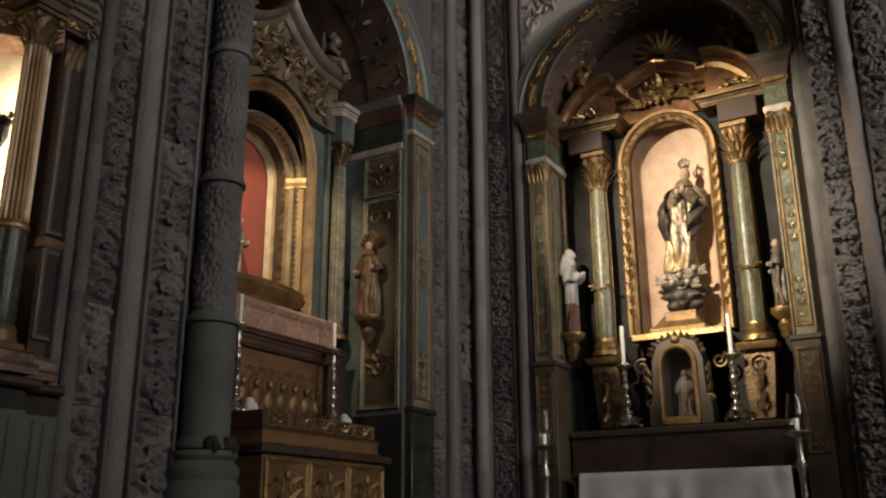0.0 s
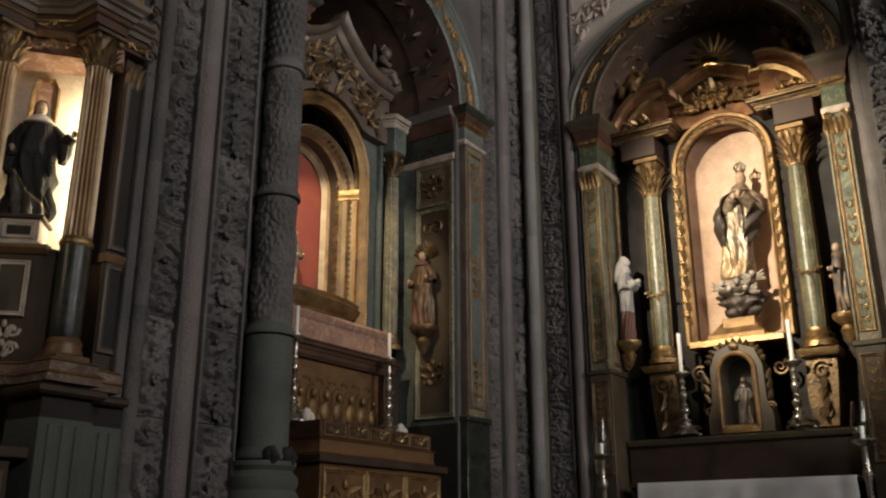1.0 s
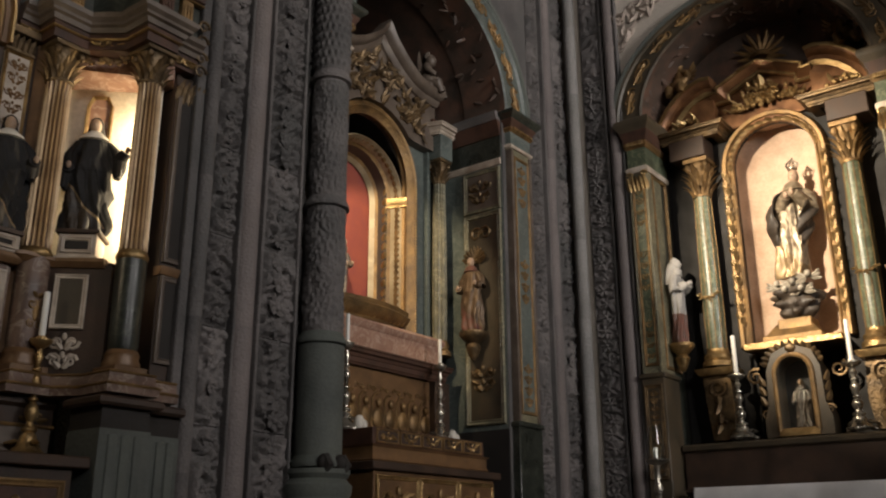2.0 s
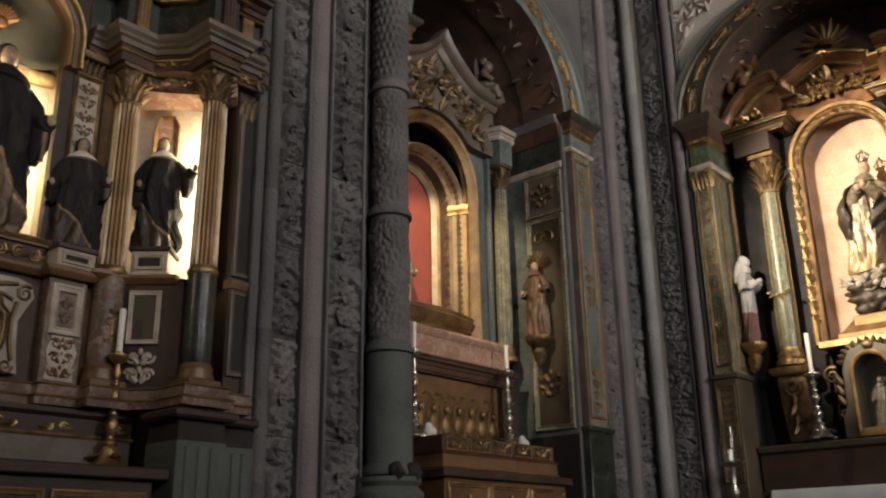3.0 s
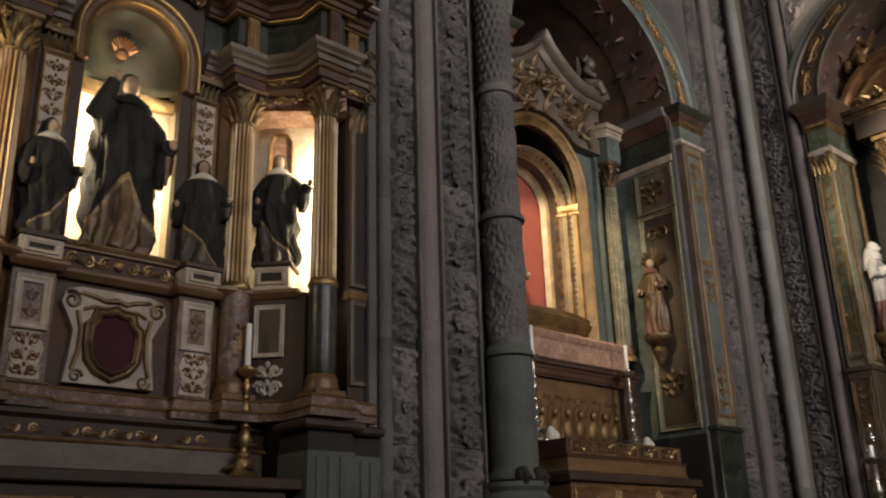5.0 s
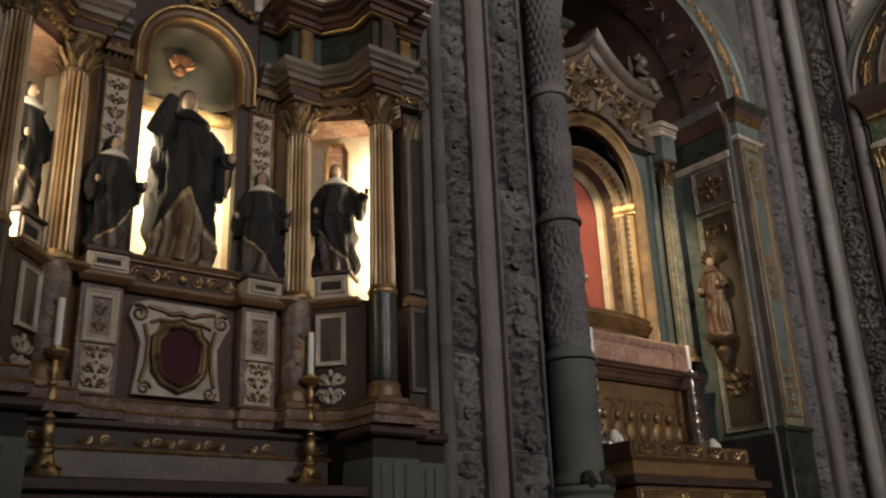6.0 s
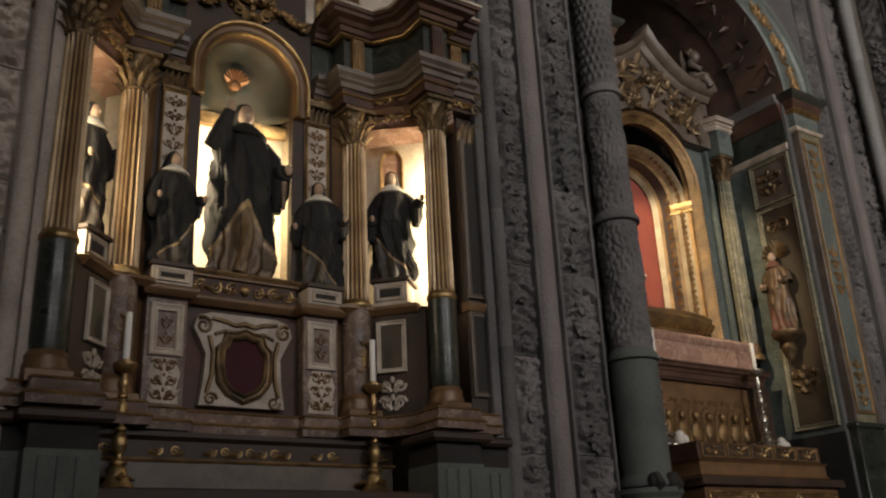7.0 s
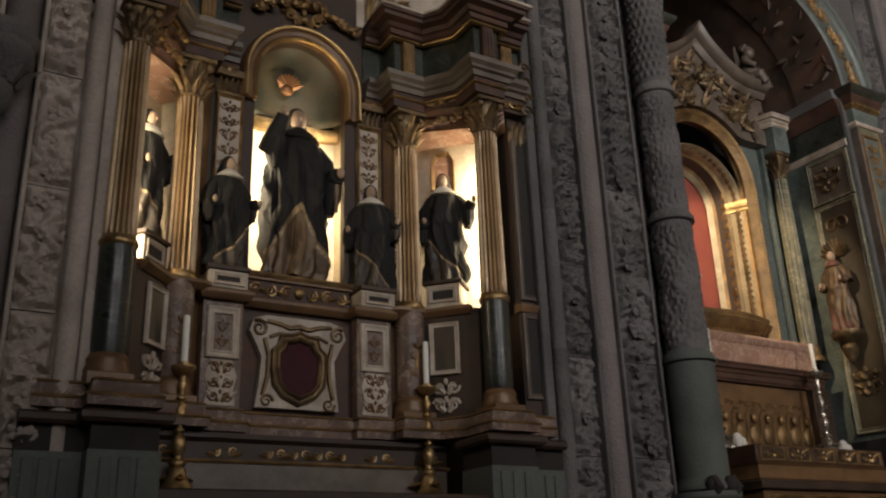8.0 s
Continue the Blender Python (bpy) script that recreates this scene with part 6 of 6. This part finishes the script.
for s in (-1, 1):
    candlestick(BAY_B @ pose(s * 0.68, 0.45, 2.08), 0.76, 0.26, SILVER, "silver baroque candlestick with a white candle", r=0.10)
    bm = BM()
    blob(bm, (0, 0, 0.07), (0.05, 0.045, 0.07), 10, 7)
    blob(bm, (0.03, -0.03, 0.05), (0.035, 0.03, 0.05), 9, 6)
    ob = tagged(part("cloth_knot", bm, LINEN, None, "", 60), "crumpled white cloth beside a candlestick", "cloth")
    ob.matrix_world = BAY_B @ pose(s * 0.68 + 0.07, 0.35, 2.08)


# ---------------------------------------------------------------- altar of the crowned statue
C = thing("altarpiece", BAY_C, "gilded green altarpiece with columns and a lit arched niche", "altarpiece")
DC = 0.50
for s in (-1, 1):
    front_pilaster(C, s, 1.25, 1.47, 0.72, 2.9, 5.2, 5.85, GREEN, 81 + s, GOLD, PANEL_BROWN, SAGE)
    bm = BM()
    for k in range(5):
        leaf(bm, (s * (1.26 + 0.05 * k), -0.07, 4.98), (0, 0, 1), (0, -1, 0), 0.18, 0.08, 0.6)
    volute(bm, (s * 1.275, -0.10, 5.17), 0.045, 1.4, 0.25, 1, 0, 12)
    volute(bm, (s * 1.445, -0.10, 5.17), 0.045, 1.4, 0.25, -1, 3, 12)
    part("pilaster_capital", bm, GOLD, C)
    framed_panel(C, *XS(s, 1.255, 1.465), 1.8, 2.78, -0.092, GILT_DULL, PANEL_BROWN, 0.04, 0.02, GOLD_OLD, 6 + s, "plinth_panel")
arch_band(C, 5.85, 1.255, 1.60, 1.105, 1.32, PANEL_BROWN, GOLD_OLD, 9)
bm = BM()
sweep(bm, arch(0, 5.85, 1.60, 40, rz=1.32), [(0, 0), (0, 0.085), (-0.05, 0.09), (-0.075, 0.06), (-0.08, 0)], front(0))
part("arch_rim", bm, STONE_GREEN, C)
# board coloured near-black in place of the deep shade around the columns
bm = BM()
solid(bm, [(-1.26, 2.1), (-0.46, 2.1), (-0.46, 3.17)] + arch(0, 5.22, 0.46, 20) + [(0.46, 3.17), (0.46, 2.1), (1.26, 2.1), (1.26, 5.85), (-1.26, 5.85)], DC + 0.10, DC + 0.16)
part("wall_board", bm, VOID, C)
bm = BM()
sweep(bm, [(-0.47, DC + 0.12), (-0.45, DC + 0.26), (-0.36, DC + 0.36), (-0.14, DC + 0.41), (0.14, DC + 0.41), (0.36, DC + 0.36), (0.45, DC + 0.26), (0.47, DC + 0.12)], [(-0.03, 3.1), (0, 3.1), (0, 5.83), (-0.03, 5.83)])
part("niche_back", bm, NICHE, C, "ochre niche wall lit from one side")
bm = BM()
box(bm, -0.5, 0.5, DC + 0.10, DC + 0.55, 5.74, 5.82, 0)
part("niche_top", bm, NICHE, C)
bm = BM()
box(bm, -0.50, 0.50, DC - 0.14, DC + 0.44, 3.10, 3.17, 0.006)
part("niche_floor", bm, GOLD, C)
bm = BM()
sweep(bm, doorway(0, 0.46, 3.17, 5.22, 28), [(0.0, -0.02), (0.0, 0.05), (-0.02, 0.06), (-0.035, 0.04), (-0.06, 0.05), (-0.075, 0.085), (-0.11, 0.09), (-0.13, 0.06), (-0.145, 0.0)], front(DC + 0.10))
fr = part("frame", bm, GOLD_OLD, C, "gilded arched frame with carved edges")
bm = BM()
for s in (-1, 1):
    for k in range(12):
        z = 3.4 + 0.15 * k
        leaf(bm, (s * 0.54, DC + 0.03, z), (-s * 0.15, 0, 1), (0, -1, 0), 0.11, 0.06, 0.6)
        leaf(bm, (s * 0.54, DC + 0.03, z + 0.06), (s * 0.5, 0, 1), (0, -1, 0), 0.10, 0.06, 0.6)
        blob(bm, (s * 0.53, DC + 0.02, z + 0.1), 0.02, 6, 4)
for k in range(14):
    a = radians(8 + 164 * k / 13)
    leaf(bm, (0.485 * math.cos(a), DC + 0.05, 5.22 + 0.485 * math.sin(a)), (-math.sin(a), 0, math.cos(a)), (0, -1, 0), 0.1, 0.055, 0.5)
part("carving", bm, GOLD, fr)
bm = BM()
rng = random.Random(3)
for k in range(90):
    x = rng.gauss(0, 0.2)
    z = 5.86 + abs(rng.gauss(0, 0.17)) * max(0.2, 1 - abs(x) * 2.2)
    leaf(bm, (x, DC - 0.02, z), (x * 2 + rng.uniform(-0.7, 0.7), -0.1, rng.uniform(-0.1, 1)), (0, -1, 0), rng.uniform(0.06, 0.1), 0.05, 0.6)
    blob(bm, (x + rng.uniform(-0.03, 0.03), DC - 0.05, z), rng.uniform(0.018, 0.032), 7, 5)
leaf(bm, (0, DC - 0.05, 6.08), (0, 0, 1), (0, -1, 0), 0.15, 0.1, 0.4)
part("crest", bm, GOLD, C, "bright gilded foliate crest")
for s in (-1, 1):
    c = new("column")
    c.parent = C
    x, y = s * 0.82, DC - 0.04
    bm = BM()
    lathe(bm, [(0.105, 3.16), (0.112, 3.6), (0.108, 4.3), (0.095, 4.92)], 10, (x, y, 0))
    part("shaft", bm, GREEN, c, "green marbled shaft with gilded edges")
    for k in range(10):
        a = 2 * math.pi * k / 10
        bm = BM()
        tube(bm, [(x + 0.107 * math.cos(a), y + 0.107 * math.sin(a), 3.17), (x + 0.113 * math.cos(a), y + 0.113 * math.sin(a), 3.6), (x + 0.109 * math.cos(a), y + 0.109 * math.sin(a), 4.3), (x + 0.097 * math.cos(a), y + 0.097 * math.sin(a), 4.91)], 0.005, 5)
        part("fillet", bm, GOLD_OLD, c)
    bm = BM()
    garland(bm, (x - 0.10, 3.78), (x + 0.10, 3.78), y - 0.10, 0.05, 9, 0.04, 3)
    part("swag", bm, GOLD, c)
    bm = BM()
    capital(bm, 0.10, 0.46, (x, y, 4.92))
    part("capital", bm, GOLD_OLD, c, "gilded foliate capital")
    bm = BM()
    lathe(bm, [(0.17, 2.98), (0.17, 3.03), (0.14, 3.06), (0.15, 3.1), (0.12, 3.13), (0.115, 3.17)], 24, (x, y, 0))
    part("base", bm, GOLD, c)
    bm = BM()
    sweep(bm, flip([(0.64, DC + 0.12), (0.64, DC - 0.2), (1.0, DC - 0.2), (1.0, DC + 0.12)], s), [(-0.16, 2.88), (0.0, 2.88), (0.02, 2.91), (0.03, 2.95), (-0.16, 2.98)])
    part("column_ledge", bm, GOLD, C)
    # scrolled bracket under the column
    bm = BM()
    solid(bm, [(s * x, z) for x, z in ((0.70, 2.2), (0.66, 2.5), (0.68, 2.88), (0.98, 2.88), (0.96, 2.6), (0.92, 2.2))], DC - 0.14, DC + 0.1)
    volute(bm, (s * 0.82, DC - 0.16, 2.74), 0.10, 1.6, 0.2, s, 0.5, 16)
    volute(bm, (s * 0.81, DC - 0.16, 2.34), 0.07, 1.5, 0.22, -s, 0.5, 14)
    for k in range(4):
        leaf(bm, (s * 0.82, DC - 0.15, 2.68 - 0.1 * k), (0.2 * (-1) ** k, -0.2, -1), (0, -1, 0), 0.14, 0.08, 0.4)
    part("scroll_bracket", bm, GILT_DULL, C)
    # entablature block and broken curved pediment
    bm = BM()
    box(bm, *XS(s, 0.68, 1.10), DC - 0.22, DC + 0.1, 5.38, 5.62, 0.006)
    part("block", bm, WOOD, C)
    bm = BM()
    cornice(bm, flip([(0.52, DC + 0.1), (0.52, DC - 0.20), (1.17, DC - 0.20), (1.17, DC + 0.1)], s), 5.60, 5.72, 0.9)
    part("block_cornice", bm, GILT_DULL, C)
    seg = [(1.18, 5.72), (1.12, 5.88), (1.03, 6.01), (0.91, 6.12), (0.78, 6.20), (0.64, 6.24), (0.55, 6.23)]
    bm = BM()
    sweep(bm, flip(seg[::-1], s), [(0.0, 0.0), (0.0, 0.24), (-0.03, 0.28), (-0.06, 0.30), (-0.10, 0.30), (-0.11, 0.0)], front(DC + 0.1))
    part("pediment_arc", bm, TERRACOTTA, C, "brown gilded broken pediment")
    bm = BM()
    sweep(bm, flip(seg[::-1], s), [(-0.055, 0.28), (-0.055, 0.312), (-0.075, 0.318), (-0.095, 0.312), (-0.095, 0.28)], front(DC + 0.1))
    sweep(bm, flip(seg[::-1], s), [(0.12, 0.0), (0.12, 0.22), (0.07, 0.24), (0.06, 0.0)], front(DC + 0.1))
    part("pediment_rim", bm, GOLD, C, "bright gilded moulding")
    bm = BM()
    solid(bm, [(s * x, z) for x, z in seg + [(0.55, 5.72)]], DC - 0.1, DC + 0.1)
    part("pediment_field", bm, TERRACOTTA, C)
    bm = BM()
    garland(bm, (s * 0.74, 5.84), (s * 1.04, 5.80), DC - 0.12, -0.05, 9, 0.07, 4)
    part("pediment_carving", bm, GOLD, C)
    bm = BM()
    sweep(bm, flip([(0.0, 6.36), (0.20, 6.29), (0.40, 6.20), (0.47, 6.17), (0.47, 6.11), (0.58, 6.11)], s), [(0.09, 0), (0.09, 0.14), (0.05, 0.17), (0.03, 0.22), (-0.02, 0.25), (-0.04, 0.0)], front(DC + 0.1))
    part("gable_moulding", bm, TERRACOTTA, C)
    bm = BM()
    sweep(bm, flip([(0.0, 6.36), (0.20, 6.29), (0.40, 6.20), (0.47, 6.17), (0.47, 6.11), (0.58, 6.11)], s), [(0.0, 0.22), (0.0, 0.262), (-0.02, 0.268), (-0.032, 0.25), (-0.032, 0.22)], front(DC + 0.1))
    sweep(bm, flip([(0.0, 6.36), (0.20, 6.29), (0.40, 6.20), (0.47, 6.17), (0.47, 6.11), (0.58, 6.11)], s), [(0.10, 0.1), (0.10, 0.15), (0.08, 0.165), (0.06, 0.15), (0.06, 0.1)], front(DC + 0.1))
    part("gable_rim", bm, GOLD, C)
    # side walls with consoles and small statues
    side = new("side_panel")
    side.parent = C
    side.matrix_local = pose(s * 1.265, 0.25, 0, 0, 0, -90 * s)
    # right board and frame take brighter, warmer colours for the lamplight on that jamb
    bm = BM()
    box(bm, -0.24, 0.30, 0.0, 0.03, 2.1, 5.75, 0)
    part("board", bm, GREEN_DARK if s < 0 else WOOD_MID, side)
    bm = BM()
    sweep(bm, rect(-0.20, 0.20, 2.95, 5.2), moulding(0.05, 0.03), front(0.0), True)
    part("frame", bm, GOLD_OLD if s < 0 else GOLD, side)
    bm = BM()
    lathe(bm, [(0.02, 2.94), (0.06, 3.01), (0.08, 3.08), (0.06, 3.12), (0.12, 3.18), (0.14, 3.21), (0.14, 3.24), (0.02, 3.245)], 16, (0, -0.12, 0))
    part("console", bm, GOLD, side, "gilded console")
    st = BAY_C @ pose(s * 1.265, 0.25, 0, 0, 0, -90 * s)
    if s < 0:
        robed("statue", st @ pose(0.02, -0.12, 3.245), 0.97, [PLASTERCAST, PLASTERCAST, PLASTERCAST, ROBE_RED], "small white veiled statue on a console", seed=21, arms=((0.08, -0.13, 0.68), (-0.08, -0.13, 0.66)), wide=0.6, skirt=0.34)
    else:
        robed("statue", st @ pose(0.02, -0.12, 3.245), 0.72, [ROBE_BLUE, SKIN, ROBE_BLUE, ROBE], "small dark blue-robed statue on a console", seed=25, wide=0.85, hood=False)
rays = BM()
for k in range(16):
    a = 2 * math.pi * k / 16
    leaf(rays, (0.08 * math.cos(a), DC + 0.1, 6.55 + 0.08 * math.sin(a)), (math.cos(a), 0, math.sin(a)), (0, -1, 0), 0.2 + 0.06 * (k % 2), 0.06, 0.2)
lathe(rays, [(0.09, -0.03), (0.12, 0.0), (0.09, 0.03)], 16, (0, DC + 0.1, 6.55))
part("sunburst", rays, GOLD_OLD, C)
bm = BM()
solid(bm, arch(0, 5.85, 1.26, 30, rz=1.11), DC + 0.16, DC + 0.2)
part("lunette", bm, FRESCO, C)
bm = BM()
solid(bm, [(0, 6.32), (0.40, 6.16), (0.6, 6.08), (0.6, 5.70), (-0.6, 5.70), (-0.6, 6.08), (-0.40, 6.16)], DC + 0.04, DC + 0.12)
part("gable_field", bm, TERRACOTTA, C)
gilt_angel = bpy.data.objects["angel_figure"].data.copy()
gilt_angel.materials.clear()
gilt_angel.materials.append(GOLD_OLD)
for s in (-1, 1):
    ob = tagged(new("angel_figure", gilt_angel), "small carved angel seated on the pediment", "statue")
    ob.matrix_world = BAY_C @ pose(s * 0.95, DC - 0.05, 6.26, 0, 0, s * 15) @ Matrix.Scale(1.25, 4)
# tabernacle
tab = new("tabernacle")
tab.parent = C
bm = BM()
solid(bm, [(-0.33, 2.18), (-0.33, 2.35), (-0.28, 2.5), (-0.27, 2.85), (-0.20, 3.02), (0, 3.10), (0.20, 3.02), (0.27, 2.85), (0.28, 2.5), (0.33, 2.35), (0.33, 2.18), (0.165, 2.18), (0.165, 2.8)] + arch(0, 2.8, 0.165, 14, 0, 180) + [(-0.165, 2.8), (-0.165, 2.18)], DC - 0.22, DC + 0.05)
part("body", bm, PANEL_BROWN, tab, "brown tabernacle with dull gilding")
bm = BM()
sweep(bm, doorway(0, 0.165, 2.24, 2.8, 20), [(0, 0), (0, 0.03), (-0.02, 0.04), (-0.04, 0.03), (-0.05, 0)], front(DC - 0.22))
part("door_frame", bm, GOLD_OLD, tab)
bm = BM()
solid(bm, [(-0.165, 2.26)] + arch(0, 2.8, 0.165, 16) + [(0.165, 2.26)], DC - 0.12, DC - 0.116)
ob = part("pane", bm, GLASS, tab, "glass pane")
ob.visible_shadow = False
# near-black sheet for the unlit inside of the tabernacle
bm = BM()
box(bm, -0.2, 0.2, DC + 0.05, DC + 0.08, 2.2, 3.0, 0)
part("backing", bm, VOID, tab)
bm = BM()
box(bm, -0.2, 0.2, DC - 0.24, DC + 0.04, 2.18, 2.26, 0.005)
part("sill", bm, GOLD, tab)
bm = BM()
for k in range(13):
    a = radians(10 + 160 * k / 12)
    leaf(bm, (0.26 * math.cos(a), DC - 0.2, 2.88 + 0.2 * math.sin(a)), (math.cos(a), 0, math.sin(a)), (0, -1, 0), 0.075, 0.06, 0.7)
for s in (-1, 1):
    volute(bm, (s * 0.31, DC - 0.2, 2.42), 0.055, 1.5, 0.24, s, 0, 12)
    volute(bm, (s * 0.42, DC - 0.1, 2.82), 0.09, 1.5, 0.2, -s, 1.0, 14)
    for k in range(3):
        leaf(bm, (s * 0.30, DC - 0.2, 2.5 + 0.1 * k), (s * 0.5, 0, 1), (0, -1, 0), 0.12, 0.06, 0.4)
blob(bm, (0, DC - 0.22, 3.06), (0.06, 0.04, 0.05), 8, 6)
part("carving", bm, GILT_DULL, tab)
robed("statue", BAY_C @ pose(0.01, DC - 0.03, 2.26), 0.5, [ROBE_UNDER, ROBE, ROBE_UNDER, ROBE_UNDER], "small dark veiled figure behind glass in the tabernacle", seed=31, wide=0.85)
bm = BM()
sweep(bm, [(-1.2, DC - 0.30), (1.2, DC - 0.30)], [(-0.5, 2.08), (0.0, 2.08), (0.03, 2.10), (0.04, 2.14), (0.02, 2.16), (-0.5, 2.18)])
part("gradine_top", bm, PANEL_BROWN, C)
bm = BM()
box(bm, -1.2, 1.2, DC - 0.29, DC + 0.1, 1.70, 2.08, 0.004)
part("gradine", bm, WOOD, C)

# last material: shadow on cloak and cloud is put in as dark brown
robed("statue", BAY_C @ pose(0.05, DC + 0.13, 3.86), 1.22, [ROBE_SILVER, SKIN, ROBE_SILVER, ROBE_GOLD, SILVER, CHERUB, ROBE_UNDER], "crowned statue in a gilded robe on white cloud", hood=False, arms=((0.05, -0.15, 0.72), (-0.05, -0.15, 0.70)), crown=True, cloud=True, seed=41, folds=7, wide=0.80, lean=0.11, mantle=True)
bm = BM()
sweep(bm, [(-0.3, DC + 0.30), (-0.3, DC - 0.1), (0.3, DC - 0.1), (0.3, DC + 0.30)], [(-0.2, 3.17), (0.0, 3.17), (0.0, 3.22), (-0.04, 3.25), (-0.10, 3.33), (-0.12, 3.36), (-0.2, 3.40)])
box(bm, -0.15, 0.2, DC - 0.02, DC + 0.26, 3.20, 3.405, 0.01)
part("statue_base", bm, GOLD_OLD, C)

Tc = thing("altar_table", BAY_C, "dark wooden altar table against the altarpiece", "altar")
bm = BM()
box(bm, -1.05, 1.05, -0.06, 0.2, 0.72, 1.66, 0.006)
part("body", bm, WOOD, Tc)
bm = BM()
box(bm, -1.10, 1.10, -0.10, 0.2, 1.66, 1.70, 0.006)
part("tabletop", bm, WOOD, Tc)
# cloth over the table front, hanging in shallow folds
bm = BM()
nx, rows_ = 120, 14
grid = []
for j in range(rows_ + 1):
    t = j / rows_
    row = []
    for i in range(nx + 1):
        x = -1.0 + 2.09 * i / nx
        if t < 0.3:
            y, z = 0.18 - (0.30 * t / 0.3), 1.708
        else:
            q = (t - 0.3) / 0.7
            y = -0.122 - 0.02 * q * (1 + math.sin(x * 17 + 1.2 * math.sin(x * 5))) - 0.008 * noise.noise(Vector((x * 4, q * 2, 1)))
            z = 1.706 - 0.42 * q
        row.append(bm.verts.new((x * (1 + 0.01 * t), y, z)))
    grid.append(row)
for j in range(rows_):
    for i in range(nx):
        bm.faces.new((grid[j][i], grid[j][i + 1], grid[j + 1][i + 1], grid[j + 1][i]))
cl = part("altar_cloth", bm, CLOTH)
cl.matrix_world = BAY_C
sol = cl.modifiers.new("thickness", "SOLIDIFY")
sol.thickness = 0.004
tagged(cl, "white cloth draped over the front of the altar", "altar cloth")
bm = BM()
for i in range(104):
    x = -0.99 + 0.02 * i
    blob(bm, (x, -0.155, 1.275), (0.011, 0.003, 0.02), 6, 4)
part("lace_edge", bm, LACE, cl)

for s in (-1, 1):
    candlestick(BAY_C @ pose(s * 0.575, DC - 0.235, 2.18), 0.66, 0.42, SILVER, "silver baroque candlestick with a tall white candle", r=0.135, cr=0.022)
    # tall stand with a glass shade before the altar
    p = thing("lamp_stand", BAY_C @ pose(s * 1.24, -0.42, 0.73), "tall silver lamp stand with a glass shade", "lamp stand", "stands before the altar")
    bm = BM()
    lathe(bm, [(0.16, 0.0), (0.16, 0.03), (0.09, 0.08), (0.04, 0.16), (0.03, 0.25)], 20)
    part("foot", bm, SILVER, p)
    bm = BM()
    lathe(bm, [(0.025, 0.24), (0.03, 0.5), (0.045, 0.55), (0.025, 0.6), (0.03, 0.9), (0.05, 0.96), (0.03, 1.02), (0.028, 1.18), (0.04, 1.2)], 16)
    part("pole", bm, SILVER, p)
    bm = BM()
    lathe(bm, [(0.03, 1.19), (0.08, 1.21), (0.12, 1.235), (0.122, 1.25), (0.06, 1.245)], 24)
    part("dish", bm, SILVER, p)
    bm = BM()
    prof = [(0.055, 1.25), (0.085, 1.32), (0.088, 1.40), (0.07, 1.50), (0.06, 1.58)]
    lathe(bm, prof + [(r - 0.003, z) for r, z in prof[::-1]], 24)
    part("glass_shade", bm, GLASS, p, "clear glass shade").visible_shadow = False
    bm = BM()
    lathe(bm, [(0.02, 1.246), (0.02, 1.36), (0.004, 1.365)], 12)
    part("candle", bm, WAX, p, "white wax candle")
